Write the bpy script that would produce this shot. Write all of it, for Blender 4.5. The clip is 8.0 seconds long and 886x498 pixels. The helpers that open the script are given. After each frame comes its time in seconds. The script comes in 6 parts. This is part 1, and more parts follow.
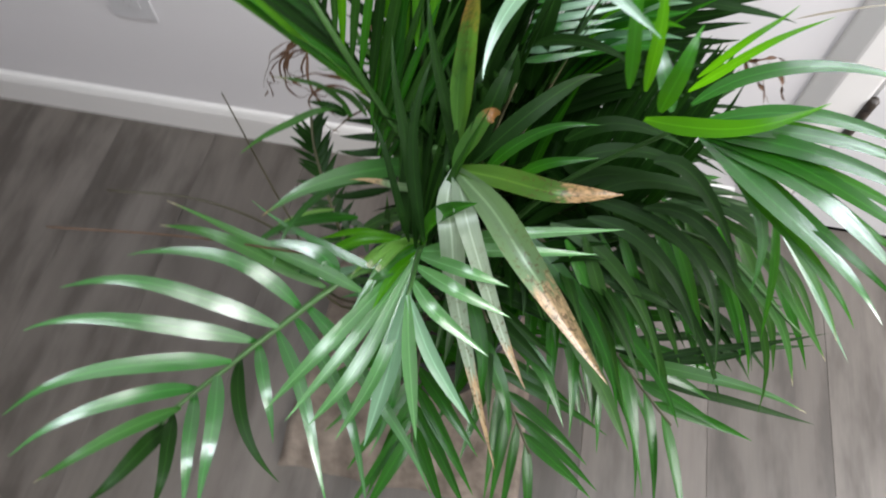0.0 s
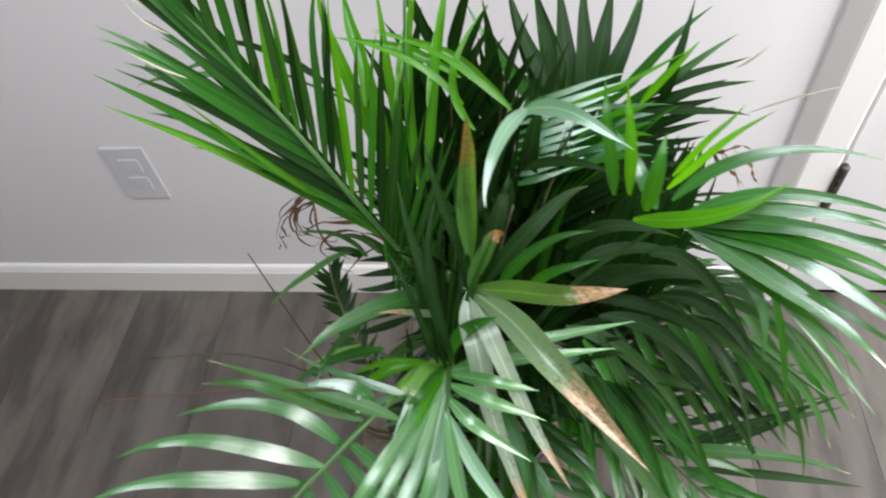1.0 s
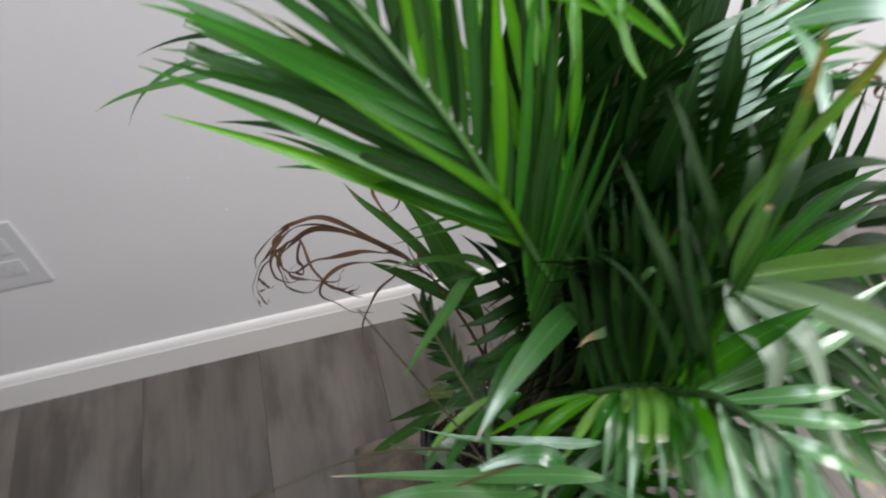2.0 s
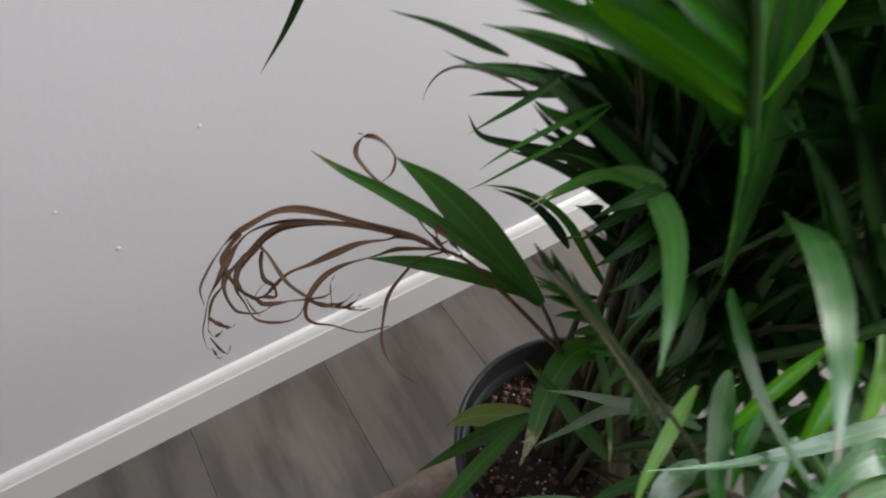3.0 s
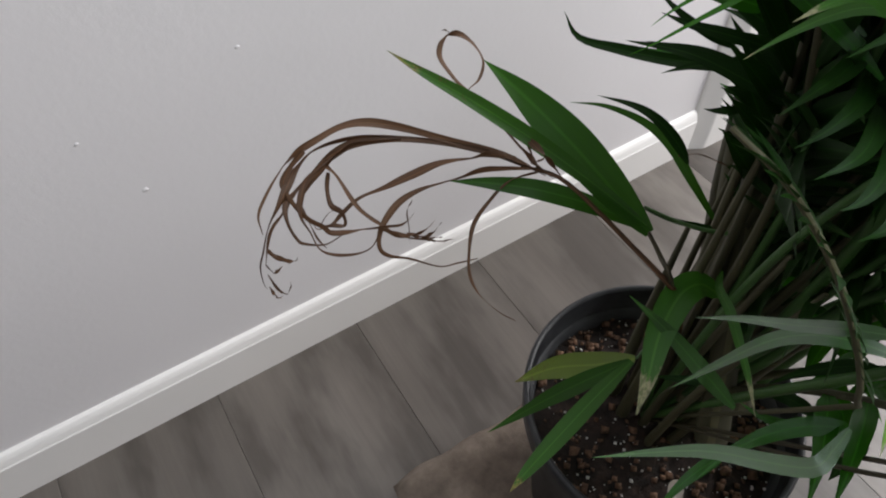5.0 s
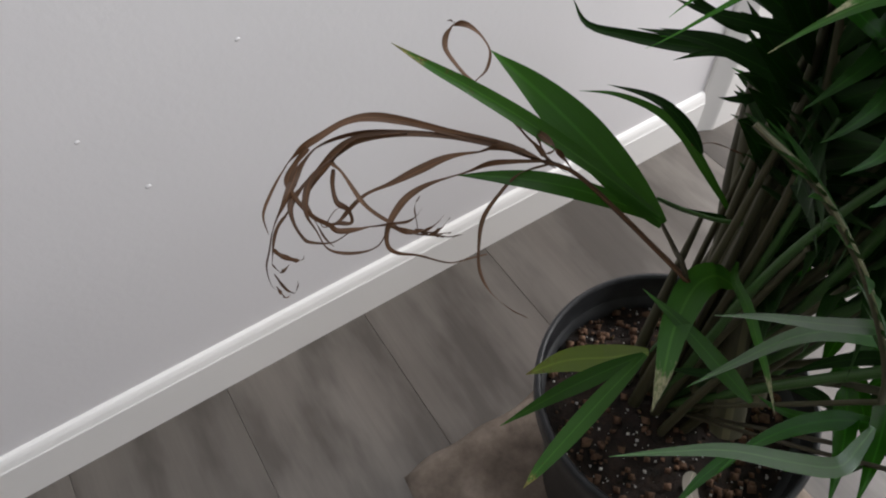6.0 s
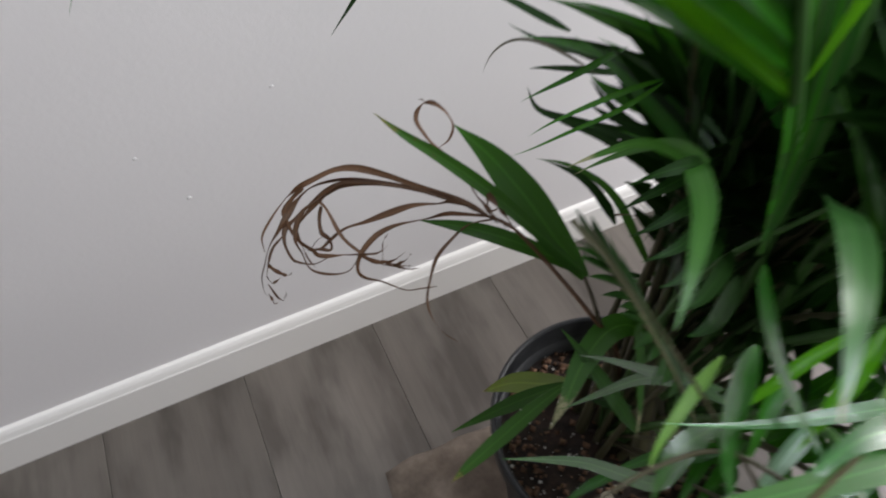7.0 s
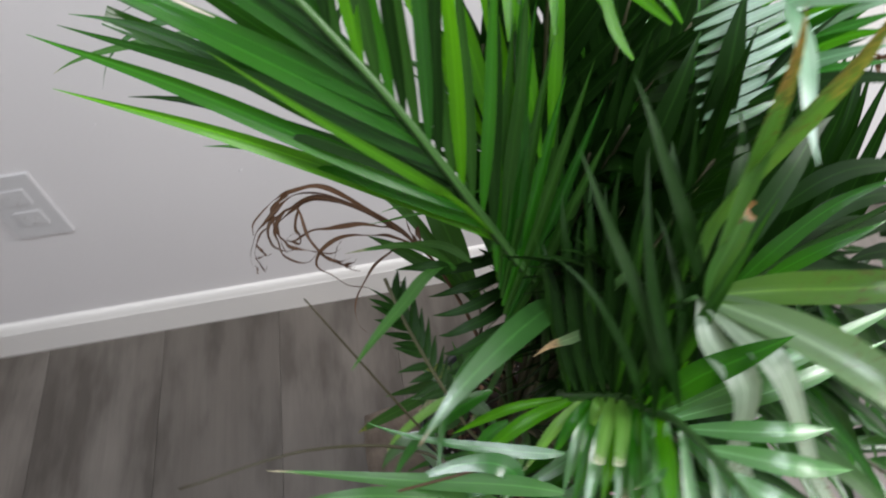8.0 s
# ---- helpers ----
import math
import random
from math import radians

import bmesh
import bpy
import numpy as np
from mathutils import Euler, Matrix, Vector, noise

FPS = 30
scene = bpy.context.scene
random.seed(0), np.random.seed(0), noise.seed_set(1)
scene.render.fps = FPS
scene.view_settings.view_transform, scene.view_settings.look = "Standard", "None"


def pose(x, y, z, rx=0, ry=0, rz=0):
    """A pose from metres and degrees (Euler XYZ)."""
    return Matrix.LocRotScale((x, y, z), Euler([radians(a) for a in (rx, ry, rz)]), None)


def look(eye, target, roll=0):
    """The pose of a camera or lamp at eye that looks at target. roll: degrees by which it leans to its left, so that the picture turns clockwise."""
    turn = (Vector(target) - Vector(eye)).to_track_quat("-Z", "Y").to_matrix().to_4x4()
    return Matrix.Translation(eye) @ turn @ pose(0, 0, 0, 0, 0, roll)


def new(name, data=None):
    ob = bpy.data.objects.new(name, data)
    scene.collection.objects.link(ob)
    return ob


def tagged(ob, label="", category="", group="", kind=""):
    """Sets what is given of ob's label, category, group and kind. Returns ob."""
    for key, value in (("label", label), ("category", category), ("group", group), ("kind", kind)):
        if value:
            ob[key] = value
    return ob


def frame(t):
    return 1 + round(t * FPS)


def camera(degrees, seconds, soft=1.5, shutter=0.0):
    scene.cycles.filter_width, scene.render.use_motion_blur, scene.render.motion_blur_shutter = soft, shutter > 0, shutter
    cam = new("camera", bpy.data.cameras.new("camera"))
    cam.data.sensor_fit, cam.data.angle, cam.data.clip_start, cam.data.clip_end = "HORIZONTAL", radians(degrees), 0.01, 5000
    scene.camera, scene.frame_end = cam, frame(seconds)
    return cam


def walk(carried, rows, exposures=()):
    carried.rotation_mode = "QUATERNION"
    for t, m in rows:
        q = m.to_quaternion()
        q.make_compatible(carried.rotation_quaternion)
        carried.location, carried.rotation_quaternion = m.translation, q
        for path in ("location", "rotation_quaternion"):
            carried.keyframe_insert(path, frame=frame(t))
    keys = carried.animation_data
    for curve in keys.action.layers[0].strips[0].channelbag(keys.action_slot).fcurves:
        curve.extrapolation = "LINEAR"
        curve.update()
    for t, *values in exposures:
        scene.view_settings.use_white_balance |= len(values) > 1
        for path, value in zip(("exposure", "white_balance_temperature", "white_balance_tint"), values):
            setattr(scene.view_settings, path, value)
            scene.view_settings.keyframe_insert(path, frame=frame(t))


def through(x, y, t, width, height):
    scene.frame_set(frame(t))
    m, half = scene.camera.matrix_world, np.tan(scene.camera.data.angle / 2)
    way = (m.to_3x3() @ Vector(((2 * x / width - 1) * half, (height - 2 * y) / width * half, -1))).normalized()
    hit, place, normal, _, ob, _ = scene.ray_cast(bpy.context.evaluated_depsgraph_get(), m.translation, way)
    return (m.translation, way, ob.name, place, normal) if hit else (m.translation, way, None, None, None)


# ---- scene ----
cam = camera(66.0, 8.0, soft=2.0, shutter=0.5)
PATH = [
    (0, (0.734, -0.708, 1.031), (0.553, 0.214, -0.735), 0.1),
    (0.5, (0.75, -0.738, 1.055), (0.508, 0.373, -0.59), -6.9),
    (1, (0.73, -0.729, 1.06), (0.495, 0.49, -0.508), -8.5),
    (2.5, (0.442, -0.558, 0.879), (0.989, 0.575, -0.675), 0.2),
    (3, (0.433, -0.5, 0.801), (1.076, 0.599, -0.741), -1.3),
    (3.5, (0.412, -0.476, 0.747), (1.072, 0.565, -0.828), 0.6),
    (4, (0.396, -0.462, 0.735), (1.042, 0.597, -0.834), -0.6),
    (4.5, (0.389, -0.462, 0.733), (1.025, 0.605, -0.835), -1.2),
    (6, (0.393, -0.448, 0.73), (0.991, 0.581, -0.878), -3.0),
    (6.5, (0.401, -0.464, 0.751), (0.94, 0.603, -0.852), -5.3),
    (7, (0.428, -0.52, 0.808), (0.905, 0.62, -0.765), -2.9),
    (7.5, (0.487, -0.581, 0.894), (0.836, 0.582, -0.695), -4.1),
    (8, (0.574, -0.608, 0.948), (0.665, 0.539, -0.688), -5.8),
]
walk(cam, [(t, look(eye, target, roll)) for t, eye, target, roll in PATH],
     [(0, 0.11), (1.0, 0.17), (2.5, -0.01), (3.0, -0.02), (3.5, 0.04), (6.5, 0.02), (7.5, 0.06), (8.0, 0.16)])

# ---- world and light ----
world = bpy.data.worlds.new("world")
scene.world = world
world.use_nodes = True
_sky = world.node_tree.nodes.new("ShaderNodeTexSky")
_sky.sky_type = "NISHITA"
_sky.sun_disc = False
_sky.sun_elevation, _sky.sun_rotation = radians(35), radians(60)
world.node_tree.links.new(_sky.outputs[0], world.node_tree.nodes["Background"].inputs[0])
world.node_tree.nodes["Background"].inputs[1].default_value = 0.1


def window_light(name, at, target, w, h, power, colour):
    lamp = bpy.data.lights.new(name, "AREA")
    lamp.shape, lamp.size, lamp.size_y = "RECTANGLE", w, h
    lamp.energy, lamp.color = power, colour
    ob = new(name, lamp)
    ob.matrix_world = look(at, target)
    return ob


window_light("daylight_side", (2.22, -0.60, 1.12), (0.5, -0.30, 0.6), 0.66, 0.7, 33, (0.99, 0.975, 0.975))
# Added lamp: light from above is assumed, its source is never in view.
window_light("assumed_overhead_light", (0.90, -0.92, 2.5), (0.90, -0.80, 0.0), 0.8, 0.7, 36, (0.87, 0.94, 1.0))

# ---- materials ----


def material(name):
    m = bpy.data.materials.new(name)
    m.use_nodes = True
    nt = m.node_tree
    return m, nt, nt.nodes["Principled BSDF"]


def ramp(nt, stops):
    n = nt.nodes.new("ShaderNodeValToRGB")
    e = n.color_ramp.elements
    while len(e) < len(stops):
        e.new(0.5)
    for k, (p, c) in enumerate(stops):
        e[k].position = p
        e[k].color = (*c, 1) if len(c) == 3 else c
    return n


def noise_of(nt, vec, scale, detail=4.0, rough=0.55):
    n = nt.nodes.new("ShaderNodeTexNoise")
    n.inputs["Scale"].default_value, n.inputs["Detail"].default_value = scale, detail
    n.inputs["Roughness"].default_value = rough
    if vec is not None:
        nt.links.new(vec, n.inputs["Vector"])
    return n


def stretched(nt, out, scale):
    m = nt.nodes.new("ShaderNodeMapping")
    m.inputs["Scale"].default_value = scale
    nt.links.new(out, m.inputs["Vector"])
    return m.outputs[0]


def mix(nt, fac, a, b, how="MIX"):
    n = nt.nodes.new("ShaderNodeMix")
    n.data_type, n.blend_type = "RGBA", how
    for sock, v in ((n.inputs[0], fac), (n.inputs[6], a), (n.inputs[7], b)):
        if isinstance(v, (int, float)):
            sock.default_value = v
        elif isinstance(v, tuple):
            sock.default_value = (*v, 1)
        else:
            nt.links.new(v, sock)
    return n.outputs[2]


def calc(nt, op, a, b=0.0, c=0.0):
    n = nt.nodes.new("ShaderNodeMath")
    n.operation = op
    for sock, v in zip(n.inputs, (a, b, c)):
        if isinstance(v, (int, float)):
            sock.default_value = v
        else:
            nt.links.new(v, sock)
    return n.outputs[0]


def bumped(nt, bsdf, height, strength, distance):
    b = nt.nodes.new("ShaderNodeBump")
    b.inputs["Strength"].default_value, b.inputs["Distance"].default_value = strength, distance
    nt.links.new(height, b.inputs["Height"])
    nt.links.new(b.outputs[0], bsdf.inputs["Normal"])


def coords(nt, which="Object"):
    return nt.nodes.new("ShaderNodeTexCoord").outputs[which]


def paint_material(name, colour, rough, grain, bump):
    m, nt, b = material(name)
    o = coords(nt)
    n1, n2 = noise_of(nt, o, 2.3, 3), noise_of(nt, o, grain, 5, 0.6)
    c = mix(nt, n1.outputs[0], tuple(0.95 * v for v in colour), tuple(min(1, 1.04 * v) for v in colour))
    nt.links.new(c, b.inputs["Base Color"])
    b.inputs["Roughness"].default_value = rough
    bumped(nt, b, n2.outputs[0], bump, 0.001)
    return m


WALL = paint_material("wall_paint", (0.695, 0.666, 0.668), 0.75, 130, 0.2)
TRIM = paint_material("trim_paint", (0.76, 0.732, 0.705), 0.5, 30, 0.12)
DOOR = paint_material("door_paint", (0.66, 0.645, 0.645), 0.42, 40, 0.1)
CEIL = paint_material("ceiling_paint", (0.8, 0.79, 0.77), 0.85, 90, 0.5)
SLOT = paint_material("socket_slot", (0.48, 0.465, 0.46), 0.5, 60, 0.02)
PLATE = paint_material("plate_plastic", (0.58, 0.565, 0.57), 0.35, 60, 0.02)


def floor_material():
    m, nt, b = material("grey_wood_planks")
    o = coords(nt)
    inf = nt.nodes.new("ShaderNodeObjectInfo")
    sh = nt.nodes.new("ShaderNodeVectorMath")
    sh.operation = "ADD"
    nt.links.new(o, sh.inputs[0])
    off = nt.nodes.new("ShaderNodeCombineXYZ")
    for k in range(3):
        nt.links.new(calc(nt, "MULTIPLY", inf.outputs["Random"], 17.0 + 9 * k), off.inputs[k])
    nt.links.new(off.outputs[0], sh.inputs[1])
    v = sh.outputs[0]
    big = noise_of(nt, stretched(nt, v, (9, 1.1, 1)), 1.0, 3, 0.5)
    streak = noise_of(nt, stretched(nt, v, (55, 2.2, 1)), 1.0, 6, 0.62)
    fine = noise_of(nt, stretched(nt, v, (420, 14, 1)), 1.0, 3, 0.6)
    c1 = ramp(nt, [(0.3, (0.128, 0.113, 0.101)), (0.5, (0.168, 0.152, 0.138)), (0.72, (0.208, 0.192, 0.177))])
    nt.links.new(big.outputs[0], c1.inputs[0])
    c2 = ramp(nt, [(0.33, (0.085, 0.074, 0.066)), (0.5, (0.18, 0.166, 0.153)), (0.7, (0.24, 0.226, 0.212))])
    nt.links.new(streak.outputs[0], c2.inputs[0])
    c = mix(nt, 0.2, c1.outputs[0], c2.outputs[0])
    blot = ramp(nt, [(0.40, (0.42, 0.40, 0.38)), (0.53, (0.96, 0.96, 0.96)), (0.66, (1.15, 1.15, 1.15))])
    nt.links.new(noise_of(nt, stretched(nt, v, (15, 4.2, 1)), 1.0, 4, 0.55).outputs[0], blot.inputs[0])
    c = mix(nt, 0.7, c, blot.outputs[0], "MULTIPLY")
    c = mix(nt, 0.1, c, fine.outputs[0], "OVERLAY")
    tone = ramp(nt, [(0.0, (0.63, 0.595, 0.565)), (1.0, (0.79, 0.75, 0.715))])
    nt.links.new(inf.outputs["Random"], tone.inputs[0])
    c = mix(nt, 1.0, c, tone.outputs[0], "MULTIPLY")
    nt.links.new(c, b.inputs["Base Color"])
    b.inputs["Roughness"].default_value = 0.42
    bumped(nt, b, fine.outputs[0], 0.15, 0.0006)
    return m


FLOOR = floor_material()


def leaf_material(name, dark, light, back, through=0.35, rough=0.3, tip=None, tip_at=0.8, spots=0.0, veins=9.0, gloss=0.5):
    """Blade with long parallel veins, let through by light; tip: colour of the dried end past tip_at."""
    m, nt, b = material(name)
    uv = coords(nt, "UV")
    sep = nt.nodes.new("ShaderNodeSeparateXYZ")
    nt.links.new(uv, sep.inputs[0])
    across, along = sep.outputs[0], sep.outputs[1]
    o = coords(nt)
    n1 = noise_of(nt, o, 14, 3)
    rnd = nt.nodes.new("ShaderNodeObjectInfo").outputs["Random"]
    isl = nt.nodes.new("ShaderNodeNewGeometry").outputs["Random Per Island"]
    var = calc(nt, "FRACT", calc(nt, "ADD", rnd, isl))
    f = calc(nt, "ADD", calc(nt, "MULTIPLY", n1.outputs[0], 0.6), calc(nt, "MULTIPLY", var, 0.5))
    c = mix(nt, f, dark, light)
    vein = noise_of(nt, stretched(nt, uv, (veins * 3.2, 0.7, 1)), 1.0, 3, 0.6).outputs[0]
    c = mix(nt, calc(nt, "MULTIPLY", vein, 0.7), c, tuple(0.5 * v for v in dark))
    mid = calc(nt, "LESS_THAN", calc(nt, "ABSOLUTE", calc(nt, "SUBTRACT", across, 0.5)), 0.035)
    c = mix(nt, calc(nt, "MULTIPLY", mid, 0.5), c, tuple(min(1, 1.5 * v) for v in light))
    if tip is not None:
        edge = calc(nt, "MULTIPLY_ADD", noise_of(nt, stretched(nt, uv, (3.0, 5.0, 1)), 3, 4).outputs[0], 0.45, -0.22)
        g = calc(nt, "ADD", along, edge)
        gone = calc(nt, "MULTIPLY_ADD", g, 14.0, -14.0 * tip_at)
        gone_n = nt.nodes.new("ShaderNodeClamp")
        nt.links.new(gone, gone_n.inputs[0])
        grain = ramp(nt, [(0.34, tuple(0.35 * v for v in tip)), (0.47, tip), (0.62, tuple(min(1, 1.75 * v) for v in tip))])
        nt.links.new(noise_of(nt, stretched(nt, uv, (9.0, 16.0, 1)), 1.6, 5, 0.65).outputs[0], grain.inputs[0])
        dry = grain.outputs[0]
        c = mix(nt, gone_n.outputs[0], c, dry)
        if spots:
            s = calc(nt, "GREATER_THAN", noise_of(nt, o, 330, 2).outputs[0], 0.66 - 0.1 * spots)
            near = nt.nodes.new("ShaderNodeClamp")
            nt.links.new(calc(nt, "MULTIPLY_ADD", along, 4.0, -4.0 * (tip_at - 0.3)), near.inputs[0])
            c = mix(nt, calc(nt, "MULTIPLY", s, calc(nt, "MULTIPLY", near.outputs[0], 0.8)), c, (0.09, 0.04, 0.02))
    nt.links.new(c, b.inputs["Base Color"])
    b.inputs["Roughness"].default_value = rough
    b.inputs["Specular IOR Level"].default_value = gloss
    t = nt.nodes.new("ShaderNodeBsdfTranslucent")
    nt.links.new(mix(nt, 0.65, c, back), t.inputs[0])
    mx = nt.nodes.new("ShaderNodeMixShader")
    mx.inputs[0].default_value = through
    nt.links.new(b.outputs[0], mx.inputs[1])
    nt.links.new(t.outputs[0], mx.inputs[2])
    nt.links.new(mx.outputs[0], nt.nodes["Material Output"].inputs[0])
    bumped(nt, b, vein, 0.36, 0.0006)
    return m


GREEN = leaf_material("palm_leaf", (0.011, 0.068, 0.005), (0.026, 0.142, 0.011), (0.08, 0.36, 0.006), 0.25, 0.24, gloss=0.45)
# Lit copy of palm_leaf, its light put into brighter colour and translucency.
MID = leaf_material("lit_green_palm_leaf", (0.016, 0.120, 0.006), (0.040, 0.215, 0.012), (0.14, 0.50, 0.008), 0.34, 0.24, gloss=0.45)
# Part of the sheen is put into this lighter base, besides the gloss.
PALE = leaf_material("sheen_lightened_palm_leaf", (0.020, 0.135, 0.018), (0.048, 0.230, 0.038), (0.08, 0.38, 0.015), 0.2, 0.22, gloss=2.0)
GLOSSY = leaf_material("glossy_palm_leaf", (0.02, 0.088, 0.016), (0.05, 0.155, 0.03), (0.1, 0.4, 0.01), 0.2, 0.24, gloss=1.8)
# Shaded copy of palm_leaf: shade among the leaves put into near-black green.
SHADED = leaf_material("shaded_palm_leaf", (0.006, 0.027, 0.003), (0.016, 0.052, 0.007), (0.025, 0.11, 0.004), 0.08, 0.45, gloss=0.14)
# Light shining through the blades is also put into this lime colour.
LIME = leaf_material("bright_lime_palm_leaf", (0.048, 0.225, 0.005), (0.10, 0.34, 0.008), (0.25, 0.75, 0.006), 0.42, 0.26, gloss=0.4)
BROWN_END = leaf_material("pale_leaf_browned_at_the_end", (0.22, 0.31, 0.20), (0.40, 0.48, 0.36), (0.2, 0.4, 0.06), 0.3, 0.36, gloss=1.0,
                          tip=(0.36, 0.235, 0.125), tip_at=0.80, spots=0.5)
BROWN_TIP = leaf_material("browned_palm_leaf", (0.12, 0.22, 0.09), (0.25, 0.37, 0.19), (0.2, 0.4, 0.06), 0.3, 0.36, gloss=1.0,
                          tip=(0.36, 0.235, 0.125), tip_at=0.58, spots=0.6)
SPOTTED = leaf_material("spotted_palm_leaf", (0.06, 0.16, 0.018), (0.13, 0.26, 0.036), (0.2, 0.45, 0.04), 0.3, 0.34,
                        tip=(0.32, 0.19, 0.09), tip_at=0.55, spots=0.75, gloss=0.7)
SCORCHED = leaf_material("palm_leaf_with_scorched_end", (0.05, 0.165, 0.022), (0.105, 0.27, 0.05), (0.2, 0.45, 0.03), 0.34, 0.34,
                         tip=(0.235, 0.098, 0.030), tip_at=0.62, spots=0.7, gloss=0.6)
NIPPED = leaf_material("nipped_palm_leaf", (0.035, 0.13, 0.03), (0.08, 0.24, 0.05), (0.2, 0.5, 0.05), 0.38, 0.32,
                       tip=(0.50, 0.42, 0.28), tip_at=0.93)
CUT = leaf_material("young_leaf_with_cream_tip", (0.13, 0.33, 0.045), (0.25, 0.48, 0.10), (0.36, 0.78, 0.08), 0.38, 0.3,
                    tip=(0.62, 0.58, 0.42), tip_at=0.9, gloss=0.5)
# Silver base holds the leaf's sheen as colour, beside its own pale tone.
SILVER = leaf_material("silver_sheen_palm_leaf", (0.105, 0.265, 0.125), (0.22, 0.43, 0.25), (0.13, 0.4, 0.08), 0.15, 0.30, gloss=2.0)
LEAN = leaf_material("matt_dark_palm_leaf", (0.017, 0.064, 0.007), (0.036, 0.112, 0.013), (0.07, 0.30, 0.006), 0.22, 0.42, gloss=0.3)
TURNING = leaf_material("palm_leaf_yellowing_at_the_end", (0.022, 0.085, 0.010), (0.050, 0.145, 0.018), (0.10, 0.34, 0.01), 0.24, 0.42,
                        tip=(0.20, 0.165, 0.05), tip_at=0.84, spots=0.3, gloss=0.3)
FADING = leaf_material("palm_leaf_with_grey_green_end", (0.030, 0.115, 0.014), (0.065, 0.175, 0.026), (0.10, 0.36, 0.02), 0.26, 0.4,
                       tip=(0.27, 0.25, 0.15), tip_at=0.78, gloss=0.35)
# Backlit copy of palm_leaf: the glow is raised in colour and translucency.
BACKLIT = leaf_material("backlit_palm_leaf", (0.040, 0.150, 0.020), (0.080, 0.230, 0.040), (0.14, 0.46, 0.05), 0.4, 0.34, gloss=0.5)
SHEEN = leaf_material("satin_palm_leaf", (0.030, 0.110, 0.022), (0.060, 0.190, 0.040), (0.10, 0.40, 0.012), 0.2, 0.3,
                      tip=(0.20, 0.12, 0.05), tip_at=0.93, gloss=1.2)
CLIPPED = leaf_material("palm_leaf_with_bleached_cut_end", (0.020, 0.090, 0.009), (0.045, 0.170, 0.017), (0.09, 0.38, 0.007), 0.26, 0.26,
                        tip=(0.62, 0.60, 0.54), tip_at=0.97, gloss=0.45)
# Lit copy of the lime leaf: brightness in the colour, less let through.
LIT = leaf_material("lit_lime_palm_leaf", (0.056, 0.240, 0.006), (0.118, 0.38, 0.010), (0.18, 0.58, 0.006), 0.28, 0.3, gloss=0.5)
# Base colour brightened to make up for light missing on these leaflets.
BRIGHTENED = leaf_material("brightened_palm_leaf", (0.065, 0.235, 0.055), (0.15, 0.38, 0.12), (0.16, 0.5, 0.05), 0.28, 0.25, gloss=1.7)
YELLOW = leaf_material("yellowing_palm_leaf", (0.09, 0.17, 0.02), (0.17, 0.26, 0.03), (0.35, 0.45, 0.05), 0.35, 0.35,
                       tip=(0.12, 0.08, 0.03), tip_at=0.9, spots=0.7)
DRY = leaf_material("dried_palm_leaf", (0.048, 0.021, 0.009), (0.195, 0.092, 0.038), (0.20, 0.08, 0.025), 0.12, 0.6, veins=4.0)
OLIVE = leaf_material("olive_bare_stalk", (0.035, 0.03, 0.012), (0.08, 0.065, 0.03), (0.1, 0.1, 0.03), 0.05, 0.5, veins=2.0)
TAN = leaf_material("tan_dry_leaf", (0.45, 0.39, 0.31), (0.70, 0.64, 0.55), (0.4, 0.25, 0.1), 0.2, 0.6, veins=5.0, gloss=0.3)
STEM = leaf_material("palm_stalk", (0.04, 0.11, 0.025), (0.08, 0.19, 0.045), (0.1, 0.2, 0.04), 0.08, 0.38, veins=6.0)
SHEATH = leaf_material("brown_stalk_sheath", (0.040, 0.040, 0.018), (0.125, 0.115, 0.055), (0.08, 0.08, 0.03), 0.04, 0.6, veins=7.0)


def plastic_material():
    m, nt, b = material("black_pot_plastic")
    o = coords(nt)
    n = noise_of(nt, o, 40, 5, 0.6)
    c = ramp(nt, [(0.35, (0.010, 0.011, 0.013)), (0.75, (0.032, 0.034, 0.037))])
    nt.links.new(n.outputs[0], c.inputs[0])
    nt.links.new(c.outputs[0], b.inputs["Base Color"])
    b.inputs["Roughness"].default_value = 0.42
    bumped(nt, b, noise_of(nt, o, 700, 2).outputs[0], 0.1, 0.0004)
    return m


def rough_material(name, stops, scale, bump, fine=300, rough=0.9):
    m, nt, b = material(name)
    o = coords(nt)
    n = noise_of(nt, o, scale, 6, 0.65)
    c = ramp(nt, stops)
    nt.links.new(n.outputs[0], c.inputs[0])
    nt.links.new(c.outputs[0], b.inputs["Base Color"])
    b.inputs["Roughness"].default_value = rough
    bumped(nt, b, noise_of(nt, o, fine, 4, 0.7).outputs[0], bump, 0.003)
    return m


POT = plastic_material()
SOIL = rough_material("potting_soil", [(0.3, (0.006, 0.004, 0.003)), (0.55, (0.022, 0.012, 0.008)), (0.8, (0.065, 0.034, 0.021))], 90, 0.9, 260)
PERLITE = rough_material("perlite", [(0.3, (0.50, 0.48, 0.45)), (0.7, (0.78, 0.75, 0.71))], 200, 0.4)
BARK = rough_material("bark_chip", [(0.3, (0.05, 0.024, 0.013)), (0.7, (0.22, 0.12, 0.07))], 120, 0.6)
BURLAP = rough_material("brown_packing_cloth", [(0.3, (0.10, 0.078, 0.060)), (0.5, (0.185, 0.146, 0.116)), (0.75, (0.29, 0.24, 0.195))], 26, 0.5, 500)
GAP = rough_material("gap_shade", [(0.3, (0.012, 0.010, 0.009)), (0.7, (0.03, 0.026, 0.022))], 20, 0.1)
JOINT = rough_material("plank_joint", [(0.3, (0.085, 0.075, 0.067)), (0.7, (0.13, 0.117, 0.106))], 60, 0.1)

